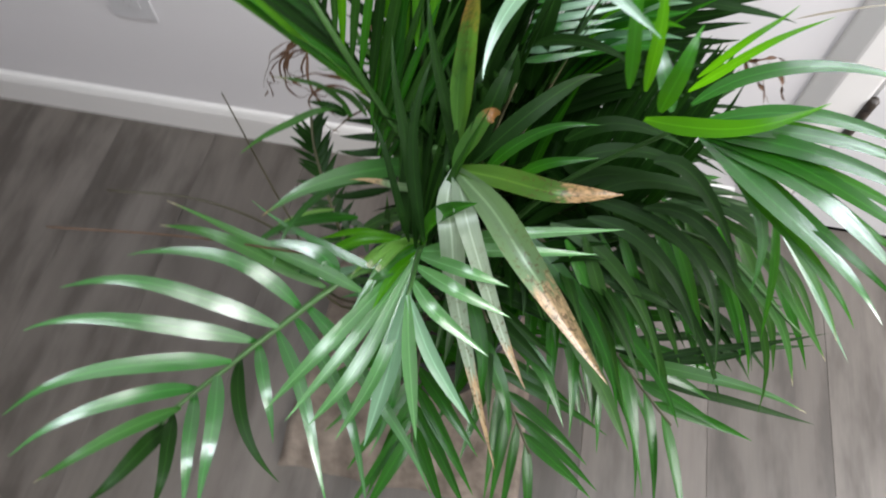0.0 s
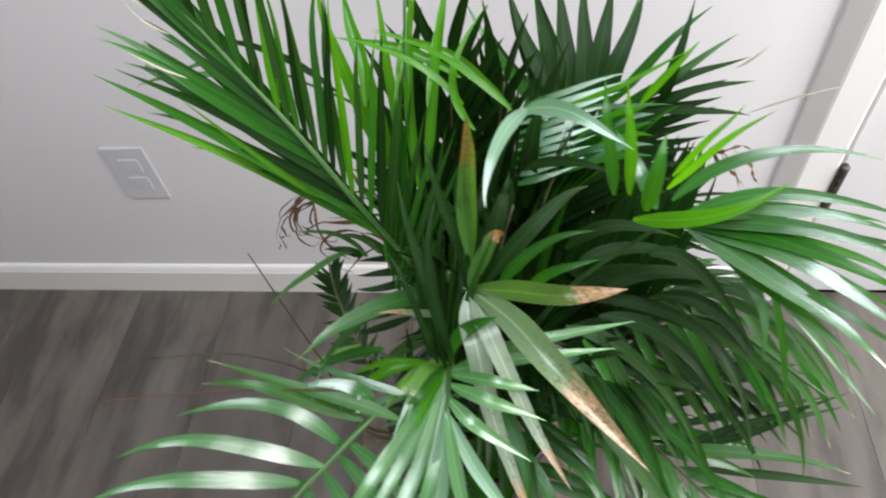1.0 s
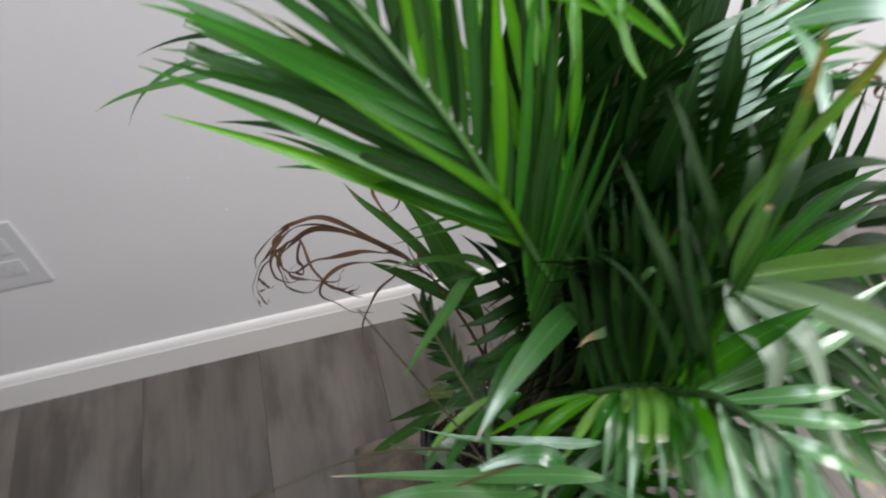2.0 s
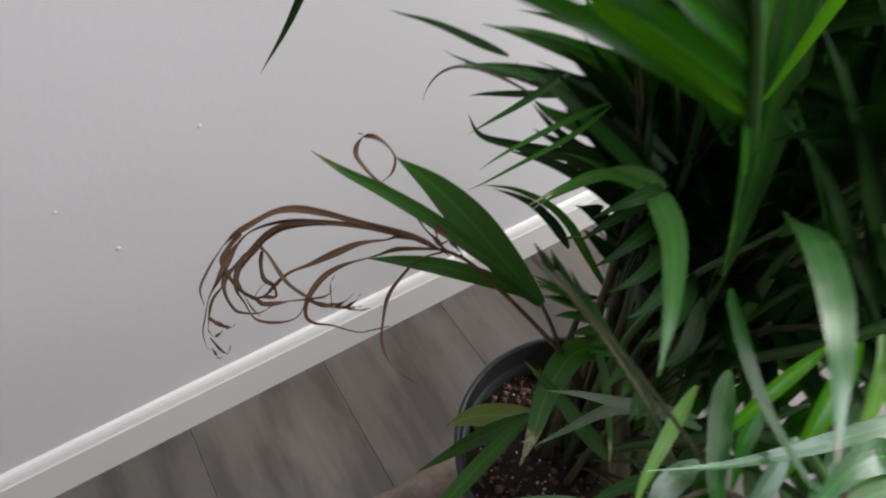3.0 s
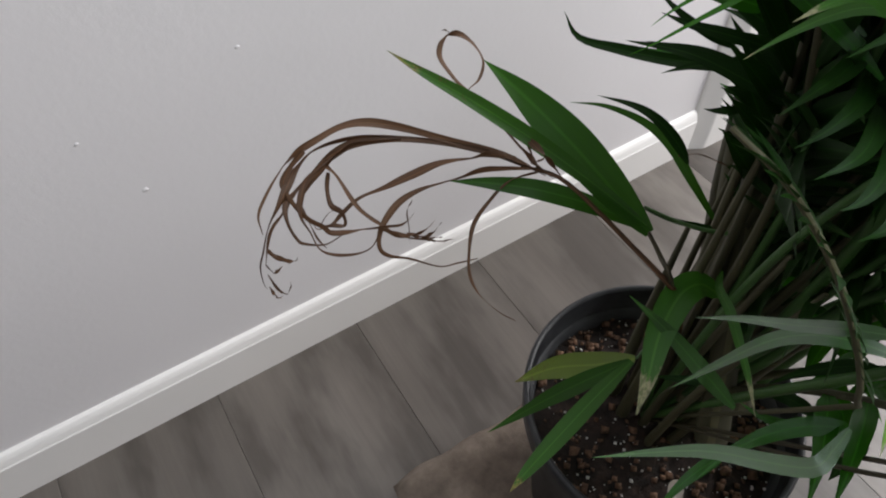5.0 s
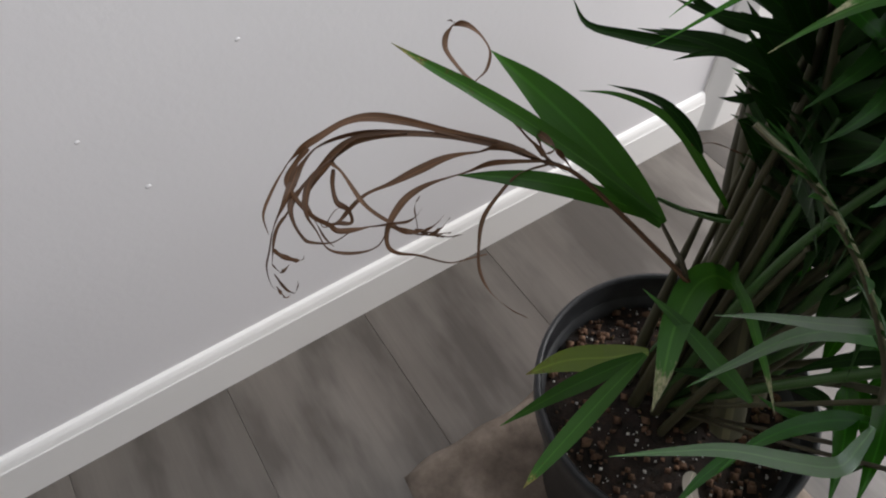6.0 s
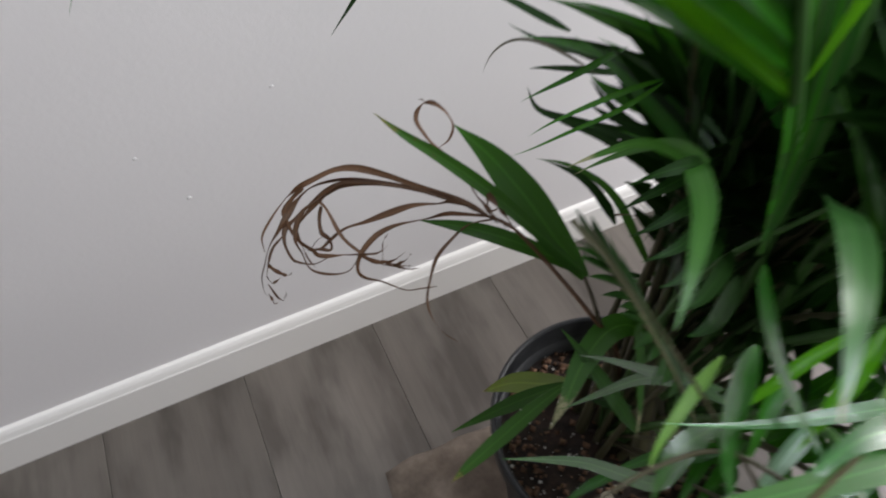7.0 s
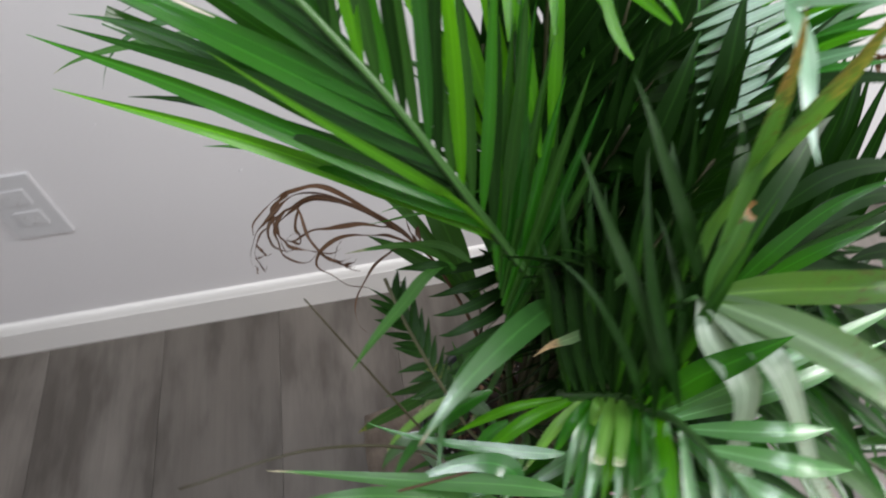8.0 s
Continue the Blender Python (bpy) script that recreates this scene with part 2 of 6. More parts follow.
# ---- building blocks ----


def mesh_of(name, verts, faces, mat, uvs=None, smooth=True):
    me = bpy.data.meshes.new(name)
    me.from_pydata([tuple(v) for v in verts], [], faces)
    if uvs is not None:
        layer = me.uv_layers.new(name="UVMap")
        for loop in me.loops:
            layer.data[loop.index].uv = uvs[loop.vertex_index]
    if smooth:
        me.shade_smooth()
    me.materials.append(mat)
    me.update()
    return me


def child(name, me, parent, label="", kind=""):
    ob = new(name, me)
    ob.parent = parent
    return tagged(ob, label, kind=kind)


def box(name, lo, hi, mat, bevel=0.0, parent=None, label="", category="", kind=""):
    bm = bmesh.new()
    bmesh.ops.create_cube(bm, size=1.0)
    size = Vector(hi) - Vector(lo)
    bmesh.ops.scale(bm, vec=size, verts=bm.verts)
    if bevel:
        bmesh.ops.bevel(bm, geom=bm.edges[:], offset=bevel, segments=2, affect="EDGES")
    me = bpy.data.meshes.new(name)
    bm.to_mesh(me)
    bm.free()
    me.materials.append(mat)
    ob = new(name, me)
    ob.location = (Vector(lo) + Vector(hi)) / 2
    ob.parent = parent
    return tagged(ob, label, category, kind=kind)


def profile_bar(name, points, x0, x1, mat, label, kind="structure"):
    """A moulding: the (y, z) outline drawn out from x0 to x1."""
    n = len(points)
    verts = [(x, y, z) for x in (x0, x1) for y, z in points]
    faces = [(k, (k + 1) % n, n + (k + 1) % n, n + k) for k in range(n)]
    faces += [tuple(reversed(range(n))), tuple(range(n, 2 * n))]
    me = mesh_of(name, verts, faces, mat, smooth=False)
    return tagged(new(name, me), label, kind=kind)


def upright_bar(name, points, z0, z1, mat, label, parent=None, kind="structure"):
    """A moulding: the (x, y) outline drawn up from z0 to z1."""
    n = len(points)
    verts = [(x, y, z) for z in (z0, z1) for x, y in points]
    faces = [(k, (k + 1) % n, n + (k + 1) % n, n + k) for k in range(n)]
    faces += [tuple(reversed(range(n))), tuple(range(n, 2 * n))]
    me = mesh_of(name, verts, faces, mat, smooth=False)
    ob = new(name, me)
    ob.parent = parent
    return tagged(ob, label, kind=kind)


# ---- room ----
X0, X1, Y0, H = -3.2, 2.25, -2.5, 2.45
DOOR_X0, DOOR_X1, DOOR_H = 1.172, 1.99, 2.04
floor = box("floor", (X0, Y0, -0.12), (X1, 0, -0.006), JOINT, label="grey wood-look plank floor", kind="structure")


# The opening is unseen, added to make room for the overhead lamp.
def ceiling_with_lamp_opening():
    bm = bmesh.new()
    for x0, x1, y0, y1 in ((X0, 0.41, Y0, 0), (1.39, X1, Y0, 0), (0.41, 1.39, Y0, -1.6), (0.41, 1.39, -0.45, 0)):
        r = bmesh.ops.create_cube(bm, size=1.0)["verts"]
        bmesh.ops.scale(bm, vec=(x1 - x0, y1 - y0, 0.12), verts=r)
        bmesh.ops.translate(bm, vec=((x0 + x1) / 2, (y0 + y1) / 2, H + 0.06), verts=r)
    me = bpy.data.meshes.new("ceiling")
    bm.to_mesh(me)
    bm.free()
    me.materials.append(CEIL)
    return tagged(new("ceiling", me), "plain white painted ceiling with an unseen opening added for the overhead lamp", kind="structure")


ceiling_with_lamp_opening()
wall_north = box("wall_north", (X0, 0, 0), (DOOR_X0 - 0.004, 0.12, H), WALL, label="warm white painted wall", kind="structure")
box("wall_over_door", (DOOR_X0 - 0.004, 0, DOOR_H + 0.02), (X1, 0.12, H), WALL, label="white painted wall over the door", kind="structure")
box("wall_by_door", (DOOR_X1 + 0.004, 0, 0), (X1, 0.12, DOOR_H + 0.02), WALL, label="white painted wall beside the door", kind="structure")
box("wall_west", (X0 - 0.12, Y0, 0), (X0, 0.12, H), WALL, label="white painted wall", kind="structure")


def wall_with_window(name, axis, at, lo, hi, w0, w1, sill, head):
    """A wall across the given axis from lo to hi, with one opening w0..w1 between sill and head."""
    bm = bmesh.new()
    for a0, a1, z0, z1 in ((lo, w0, 0, H), (w1, hi, 0, H), (w0, w1, 0, sill), (w0, w1, head, H)):
        r = bmesh.ops.create_cube(bm, size=1.0)["verts"]
        a, b = at
        if axis == "x":
            s, c = (b - a, a1 - a0, z1 - z0), ((a + b) / 2, (a0 + a1) / 2, (z0 + z1) / 2)
        else:
            s, c = (a1 - a0, b - a, z1 - z0), ((a0 + a1) / 2, (a + b) / 2, (z0 + z1) / 2)
        bmesh.ops.scale(bm, vec=s, verts=r)
        bmesh.ops.translate(bm, vec=c, verts=r)
    me = bpy.data.meshes.new(name)
    bm.to_mesh(me)
    bm.free()
    me.materials.append(WALL)
    return tagged(new(name, me), "white painted wall with a window opening", kind="structure")


wall_with_window("wall_east", "x", (X1, X1 + 0.12), Y0, 0.12, -0.96, -0.24, 0.74, 1.50)
box("wall_south", (X0, Y0 - 0.12, 0), (X1, Y0, H), WALL, label="white painted wall", kind="structure")

# baseboard with a stepped, rounded top
profile_bar("baseboard", [(0, 0), (-0.0105, 0), (-0.0105, 0.0590), (-0.0103, 0.0602), (-0.0094, 0.0612), (-0.0084, 0.0652),
                          (-0.0072, 0.0690), (-0.0058, 0.0718), (-0.0042, 0.0740), (-0.0014, 0.0753), (0, 0.0756)], X0, 1.092, TRIM,
            "white painted baseboard along the wall")

# door casing, jamb gap and door
upright_bar("trim", [(1.093, 0), (1.093, -0.003), (1.0955, -0.0055), (1.118, -0.0178), (1.1215, -0.0190), (1.163, -0.0196), (1.1668, -0.0185), (1.168, -0.016), (1.168, 0)],
            0, DOOR_H + 0.07, TRIM, "white painted door casing")
door = box("door_1", (DOOR_X0 + 0.006, -0.006, 0.014), (DOOR_X1, 0.034, DOOR_H), DOOR, 0.002, label="closed white painted door", kind="structure")
# Near-black slab fills the opening; shade in the door gap is its colour.
box("door_gap_backing", (1.1685, 0.03, 0), (DOOR_X1 + 0.004, 0.1, DOOR_H + 0.02), GAP, label="near-black backing, shade of the gap round the closed door", kind="structure")

# floor planks: lengthways away from the wall
PLANK_W, PLANK_L = 0.183, 1.22
SEAM = 0.345


PLANKS = {}


def plank_mesh(w, l):
    if (w, l) in PLANKS:
        return PLANKS[w, l]
    bm = bmesh.new()
    bmesh.ops.create_cube(bm, size=1.0)
    bmesh.ops.scale(bm, vec=(w - 0.0005, l - 0.0002, 0.006), verts=bm.verts)
    bmesh.ops.bevel(bm, geom=[e for e in bm.edges if all(v.co.z > 0 for v in e.verts)], offset=0.0003, segments=1, affect="EDGES")
    me = bpy.data.meshes.new("plank")
    bm.to_mesh(me)
    bm.free()
    me.materials.append(FLOOR)
    PLANKS[w, l] = me
    return me


rnd = random.Random(4)
for i in range(-20, 13):
    x = SEAM + (i + 0.5) * PLANK_W
    if not X0 - 0.05 < x < X1 + 0.05:
        continue
    start = rnd.uniform(0.0, 0.12) if -0.4 < x < 1.4 else -rnd.random() * PLANK_L * 0.8
    for j in range(4):
        y = start - (j - 0.5) * PLANK_L
        if y - PLANK_L / 2 > -0.0 or y < Y0 - 0.5:
            continue
        a, b = max(y - PLANK_L / 2, Y0), min(y + PLANK_L / 2, 0)
        if b - a < 0.02:
            continue
        x0, x1 = max(x - PLANK_W / 2, X0), min(x + PLANK_W / 2, X1)
        p = new("plank", plank_mesh(round(x1 - x0, 4), round(b - a, 4)))
        p.location = ((x0 + x1) / 2, (a + b) / 2, -0.003)
        p.parent = floor
        p.matrix_parent_inverse = Matrix.Translation(-floor.location)

# ---- potted palm ----
palm = tagged(new("potted_palm"), "leafy green palm in a black plastic nursery pot", "potted plant")
POT_AT, POT_R, POT_H = Vector((0.660, -0.342, 0)), 0.108, 0.225


S = (0.655, -0.338, 0.185)


def lathe(name, outline, mat, at, seg=64):
    n = len(outline)
    verts = [(at[0] + r * math.cos(a), at[1] + r * math.sin(a), at[2] + z)
             for a in (2 * math.pi * k / seg for k in range(seg)) for r, z in outline]
    faces = [(k * n + j, ((k + 1) % seg) * n + j, ((k + 1) % seg) * n + j + 1, k * n + j + 1) for k in range(seg) for j in range(n - 1)]
    return mesh_of(name, verts, faces, mat)


pot = child("pot", lathe("pot", [(0.0, 0.006), (0.082, 0.006), (0.085, 0.009), (0.100, 0.195), (0.1065, 0.197), (0.1095, 0.200), (0.1105, 0.222), (0.109, 0.2255),
                                  (0.1065, 0.2255), (0.1045, 0.222), (0.1035, 0.17), (0.0, 0.168)], POT, POT_AT), palm, "black plastic nursery pot with a rolled rim")


def soil_mesh():
    rings, seg = 14, 56
    verts, faces = [], []
    for i in range(rings + 1):
        for k in range(seg):
            r, a = 0.104 * i / rings, 2 * math.pi * k / seg
            x, y = POT_AT.x + r * math.cos(a), POT_AT.y + r * math.sin(a)
            verts.append((x, y, 0.185 + 0.010 * noise.noise((x * 30, y * 30, 0)) + 0.006 * noise.noise((x * 110, y * 110, 3)) + 0.006 * (1 - i / rings)))
    for i in range(rings):
        for k in range(seg):
            faces.append((i * seg + k, i * seg + (k + 1) % seg, (i + 1) * seg + (k + 1) % seg, (i + 1) * seg + k))
    return mesh_of("soil", verts, faces, SOIL)


soil = child("soil", soil_mesh(), palm, "dark moist potting soil with perlite")


def crumbs(name, count, r0, r1, mat, seed, label):
    """Small lumps strewn on the soil."""
    rr = random.Random(seed)
    verts, faces = [], []
    for _ in range(count):
        a, r = rr.random() * 6.283, 0.099 * rr.random() ** 0.4
        s = r0 + (r1 - r0) * rr.random() ** 2
        c = Vector((POT_AT.x + r * math.cos(a), POT_AT.y + r * math.sin(a), 0))
        c.z = 0.188 + 0.010 * noise.noise((c.x * 30, c.y * 30, 0)) + 0.006 * (1 - r / 0.104)
        b = len(verts)
        for d in ((1, 0, 0), (-1, 0, 0), (0, 1, 0), (0, -1, 0), (0, 0, 1), (0, 0, -1)):
            verts.append(c + Vector(d) * s * rr.uniform(0.6, 1.25))
        for q in ((0, 2, 4), (2, 1, 4), (1, 3, 4), (3, 0, 4), (2, 0, 5), (1, 2, 5), (3, 1, 5), (0, 3, 5)):
            faces.append(tuple(b + k for k in q))
    return child(name, mesh_of(name, verts, faces, mat), soil, label, "stuff")


crumbs("perlite", 280, 0.0004, 0.0020, PERLITE, 1, "white perlite grains")
crumbs("bark_mulch", 420, 0.0015, 0.0055, BARK, 2, "brown bark chips")


def curve_points(ctrl, n):
    """n + 1 points on a smooth curve through the control points."""
    c = [Vector(p) for p in ctrl]
    c = [c[0] * 2 - c[1], *c, c[-1] * 2 - c[-2]]
    out = []
    for k in range(n + 1):
        u = k / n * (len(c) - 3)
        i = min(int(u), len(c) - 4)
        u -= i
        a, b, d, e = c[i : i + 4]
        out.append(0.5 * (2 * b + (d - a) * u + (2 * a - 5 * b + 4 * d - e) * u * u + (3 * b - a - 3 * d + e) * u ** 3))
    return out


def tube(name, ctrl, r0, r1, mat, n=18, seg=7):
    pts = curve_points(ctrl, n)
    verts, faces, uvs = [], [], []
    for k, p in enumerate(pts):
        t = (pts[min(k + 1, n)] - pts[max(k - 1, 0)]).normalized()
        s = t.cross(Vector((0.31, 0.2, 0.93))).normalized()
        u = s.cross(t)
        r = r0 + (r1 - r0) * k / n
        for j in range(seg):
            a = 2 * math.pi * j / seg
            verts.append(p + r * (math.cos(a) * s + math.sin(a) * u))
            uvs.append((j / seg, k / n))
    for k in range(n):
        for j in range(seg):
            faces.append((k * seg + j, k * seg + (j + 1) % seg, (k + 1) * seg + (j + 1) % seg, (k + 1) * seg + j))
    faces.append(tuple(range(n * seg, (n + 1) * seg)))
    return mesh_of(name, verts, faces, mat, uvs)


def blade_geometry(pts, width, face, fold=0.25, twist=0.0, blunt=False, widest=0.25):
    """A long leaf along the points: three strands folded along the midrib, tapering to both ends."""
    n = len(pts) - 1
    verts, faces, uvs = [], [], []
    for k, p in enumerate(pts):
        u = k / n
        t = (pts[min(k + 1, n)] - pts[max(k - 1, 0)]).normalized()
        side = t.cross(Vector(face)).normalized()
        up = side.cross(t).normalized()
        a = twist * u
        side, up = math.cos(a) * side + math.sin(a) * up, math.cos(a) * up - math.sin(a) * side
        if u < widest:
            w = 0.25 + 0.75 * math.sin(0.5 * math.pi * u / widest) ** 0.85
        else:
            q = (u - widest) / (1 - widest)
            w = (1 - 0.3 * q) if blunt else max(0.02, (1 - q ** 1.7) ** 1.05)
        h = 0.5 * width * w
        verts += [p - h * side + fold * h * up, p - 0.5 * h * side + 0.3 * fold * h * up, p,
                  p + 0.5 * h * side + 0.3 * fold * h * up, p + h * side + fold * h * up]
        uvs += [(0.5 - 0.5 * w, u), (0.5 - 0.25 * w, u), (0.5, u), (0.5 + 0.25 * w, u), (0.5 + 0.5 * w, u)]
    for k in range(n):
        for j in range(4):
            faces.append((k * 5 + j, k * 5 + j + 1, k * 5 + j + 6, k * 5 + j + 5))
    return verts, faces, uvs


EYE_SIDE = Vector((-0.1, -0.45, 0.9))


def blade(parent, base, mid, tip, width, mat=None, face=EYE_SIDE, fold=0.25, twist=0.0, blunt=False, widest=0.25, label="", name="leaflet", n=14, hook=0.0):
    """One leaflet through base, middle and tip."""
    b, m, t = Vector(base), Vector(mid), Vector(tip)
    c = 2 * m - 0.5 * (b + t)
    pts = [(1 - u) ** 2 * b + 2 * u * (1 - u) * c + u * u * t for u in (k / n for k in range(n + 1))]
    rr = random.Random(round(1e4 * (b.x + 3 * t.y + 7 * t.z)))
    ln, ph = (t - b).length, rr.uniform(0, 6.28)
    side = (t - b).normalized().cross(Vector(face)).normalized()
    pts = [q + side * ln * 0.012 * math.sin(7 * k / n + ph) * (k / n) + Vector(face) * ln * 0.014 * math.sin(9 * k / n + 2 * ph) * (k / n) for k, q in enumerate(pts)]
    pts = [q - Vector((0, 0, hook * ln * max(0.0, k / n - 0.45) ** 2)) for k, q in enumerate(pts)]
    twist += rr.uniform(-0.45, 0.45)
    v, f, uv = blade_geometry(pts, 0.88 * width, face, 0.45 * fold, twist, blunt, widest)
    return child(name, mesh_of(name, v, f, mat or GREEN, uv), parent, label)


def strap(parent, ctrl, width, mat, face, fold=0.12, widest=0.4, blunt=False, twist=0.0, label="", n=20):
    """One leaflet that bends along a line of its own."""
    return child("leaflet", mesh_of("leaflet", *(lambda g: (g[0], g[1], mat, g[2]))(blade_geometry(curve_points(ctrl, n), width, face, fold, twist, blunt, widest))), parent, label)


def frond(ctrl, r0=0.0035, r1=0.0012, mat=None, label="", name="frond"):
    return child(name, tube(name, ctrl, r0, r1, mat or STEM, 26), palm, label)


def past_view_outline(p):
    """Beyond a plane through one camera position, fitted to the outline seen there, socket side."""
    return p.dot(Vector((-0.645, 0.712, -0.276))) > -0.7741


def leafy(ctrl, count, length, width, start=0.35, spread=55, droop=0.25, lift=0.25, mat=None, single=False, seed=1, up=(0, 0, 1), r0=0.0035, label="", stalk=None):
    """A feathered frond: leaflets in pairs along the rachis from start to its end. single: each leaflet a mesh of its own."""
    fr = frond(ctrl, r0=r0, label=label, mat=stalk)
    rr = random.Random(seed)
    pts = curve_points(ctrl, 60)
    verts, faces, uvs = [], [], []
    for k in range(count):
        for s in (-1, 1):
            u = start + (1 - start) * (k + 0.25 * (s + 1)) / count
            i = min(int(u * 60), 59)
            p = pts[i].lerp(pts[i + 1], u * 60 - i)
            t = (pts[i + 1] - pts[max(i - 1, 0)]).normalized()
            side = t.cross(Vector(up)).normalized() * s
            nrm = side.cross(t).normalized() * (1 if s < 0 else -1)
            if nrm.dot(Vector(up)) < 0:
                nrm = -nrm
            q = (u - start) / (1 - start)
            ang = radians(spread * (1 - 0.62 * q) + rr.uniform(-7, 7))
            ln = length * (0.62 + 0.75 * q - 0.75 * q * q) * rr.uniform(0.86, 1.1)
            d = (math.cos(ang) * t + math.sin(ang) * side + lift * nrm + Vector((rr.uniform(-0.07, 0.07), rr.uniform(-0.07, 0.07), rr.uniform(-0.07, 0.07)))).normalized()
            dr = droop * rr.uniform(0.6, 1.4)
            while ln > 0.03 and past_view_outline(p + d * ln):
                ln *= 0.8
            if past_view_outline(p + d * ln):
                continue
            bp = [p + d * ln * v - Vector((0, 0, 1)) * ln * dr * v ** 2.2 for v in (j / 9 for j in range(10))]
            g = blade_geometry(bp, width * rr.uniform(0.85, 1.12), nrm - 0.45 * side, 0.22, rr.uniform(-0.35, 0.35))
            if single:
                child("leaflet", mesh_of("leaflet", *g[:2], mat or GREEN, g[2]), fr)
            else:
                o = len(verts)
                verts += g[0]
                uvs += g[2]
                faces += [tuple(o + x for x in f) for f in g[1]]
    if verts:
        child("leaflets", mesh_of("leaflets", verts, faces, mat or GREEN, uvs), fr, kind="stuff")
    return fr


def ribbon(parent, ctrl, width, seed):
    """A withered, twisted strip along a curling line."""
    rr = random.Random(seed)
    n = 10 * (len(ctrl) - 1)
    pts = curve_points(ctrl, n)
    verts, faces, uvs = [], [], []
    a0, turns = rr.uniform(0, 6.28), rr.uniform(1.5, 4.5)
    for k, p in enumerate(pts):
        u = k / n
        t = (pts[min(k + 1, n)] - pts[max(k - 1, 0)]).normalized()
        s = t.cross(Vector((0.2, -0.5, 0.84))).normalized()
        v = s.cross(t)
        a = a0 + turns * u + 0.9 * math.sin(9 * u + seed)
        w = 0.43 * width * (0.55 + 0.55 * math.sin(math.pi * min(1, u * 1.15) ** 0.7) + 0.15 * math.sin(23 * u + seed)) * (1 - 0.75 * u ** 4)
        d = math.cos(a) * s + math.sin(a) * v
        e = math.cos(a) * v - math.sin(a) * s
        verts += [p - w * d + 0.45 * w * e, p, p + w * d + 0.45 * w * e]
        uvs += [(0, u), (0.5, u), (1, u)]
    for k in range(n):
        for j in range(2):
            faces.append((3 * k + j, 3 * k + j + 1, 3 * k + j + 4, 3 * k + j + 3))
    return child("dried_leaflet", mesh_of("dried_leaflet", verts, faces, DRY, uvs), parent)


# tall frond leaning to the wall side
frond_a = frond([(0.662, -0.352, 0.185), (0.663, -0.385, 0.420), (0.651, -0.395, 0.570), (0.632, -0.394, 0.620), (0.608, -0.394, 0.678), (0.594, -0.392, 0.710),
                 (0.580, -0.389, 0.740), (0.564, -0.385, 0.770), (0.546, -0.380, 0.800), (0.526, -0.372, 0.830), (0.504, -0.364, 0.856)], r0=0.0036)


def side_leaflets(parent, spine, count, near, far, longest, shortest, width, mats, face, seed, sag=0.05, loose=0.06):
    """Leaflets down one side of a stalk: their way turns from near, at the foot, to far, at its end; mats are dealt in turn."""
    rr = random.Random(seed)
    pts = curve_points(spine, 80)
    for k in range(count):
        q = k / (count - 1)
        u = 80 * min(0.999, q * 0.97 + rr.uniform(0.0, 0.02))
        p = pts[int(u)].lerp(pts[int(u) + 1], u % 1)
        d = (Vector(near).lerp(Vector(far), q) + loose * Vector((rr.uniform(-1, 1), rr.uniform(-1.3, 1.3), rr.uniform(-1, 1)))).normalized()
        ln = (longest + (shortest - longest) * q ** 1.3) * rr.uniform(0.84, 1.08)
        tip = p + d * ln - Vector((0, 0, sag * ln * rr.uniform(0.3, 1.6)))
        mid = p + d * 0.52 * ln + Vector((0, 0, 0.03 * ln))
        blade(parent, p, mid, tip, width * rr.uniform(0.85, 1.15), mats[k % len(mats)], face, twist=rr.uniform(-0.3, 0.3))


SPINE_A = [(0.626, -0.394, 0.634), (0.608, -0.394, 0.678), (0.594, -0.392, 0.710), (0.580, -0.389, 0.740), (0.564, -0.385, 0.770), (0.546, -0.380, 0.800), (0.504, -0.364, 0.856)]
FACE_A = (-0.05, -0.80, 0.60)
# lowest leaflets on the wall side: light from behind raised in their colour
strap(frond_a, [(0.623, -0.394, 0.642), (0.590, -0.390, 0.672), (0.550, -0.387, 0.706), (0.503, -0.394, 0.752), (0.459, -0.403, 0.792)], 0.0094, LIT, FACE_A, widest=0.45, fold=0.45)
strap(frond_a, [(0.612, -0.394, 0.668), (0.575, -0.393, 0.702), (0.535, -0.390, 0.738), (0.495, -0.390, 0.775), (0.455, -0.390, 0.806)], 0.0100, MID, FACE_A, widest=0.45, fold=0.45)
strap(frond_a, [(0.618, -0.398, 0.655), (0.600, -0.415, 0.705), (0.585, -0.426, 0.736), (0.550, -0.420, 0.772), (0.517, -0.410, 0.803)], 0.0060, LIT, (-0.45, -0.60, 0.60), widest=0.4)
strap(frond_a, [(0.602, -0.393, 0.690), (0.560, -0.380, 0.724), (0.512, -0.364, 0.758), (0.467, -0.351, 0.784)], 0.0116, CLIPPED, FACE_A, widest=0.5, blunt=True)
strap(frond_a, [(0.596, -0.392, 0.705), (0.552, -0.376, 0.742), (0.508, -0.362, 0.776), (0.472, -0.352, 0.800)], 0.0112, CLIPPED, FACE_A, widest=0.5, blunt=True)
side_leaflets(frond_a, SPINE_A, 17, (-0.78, 0.14, 0.58), (-0.66, 0.30, 0.72), 0.185, 0.105, 0.0100, [GREEN, MID, GREEN, SHADED, GREEN, GREEN, MID], FACE_A, 11, 0.06, 0.09)
side_leaflets(frond_a, SPINE_A[:5], 8, (-0.62, 0.42, 0.62), (-0.60, 0.44, 0.68), 0.15, 0.13, 0.0098, [SHADED, GREEN, SHADED], FACE_A, 12)
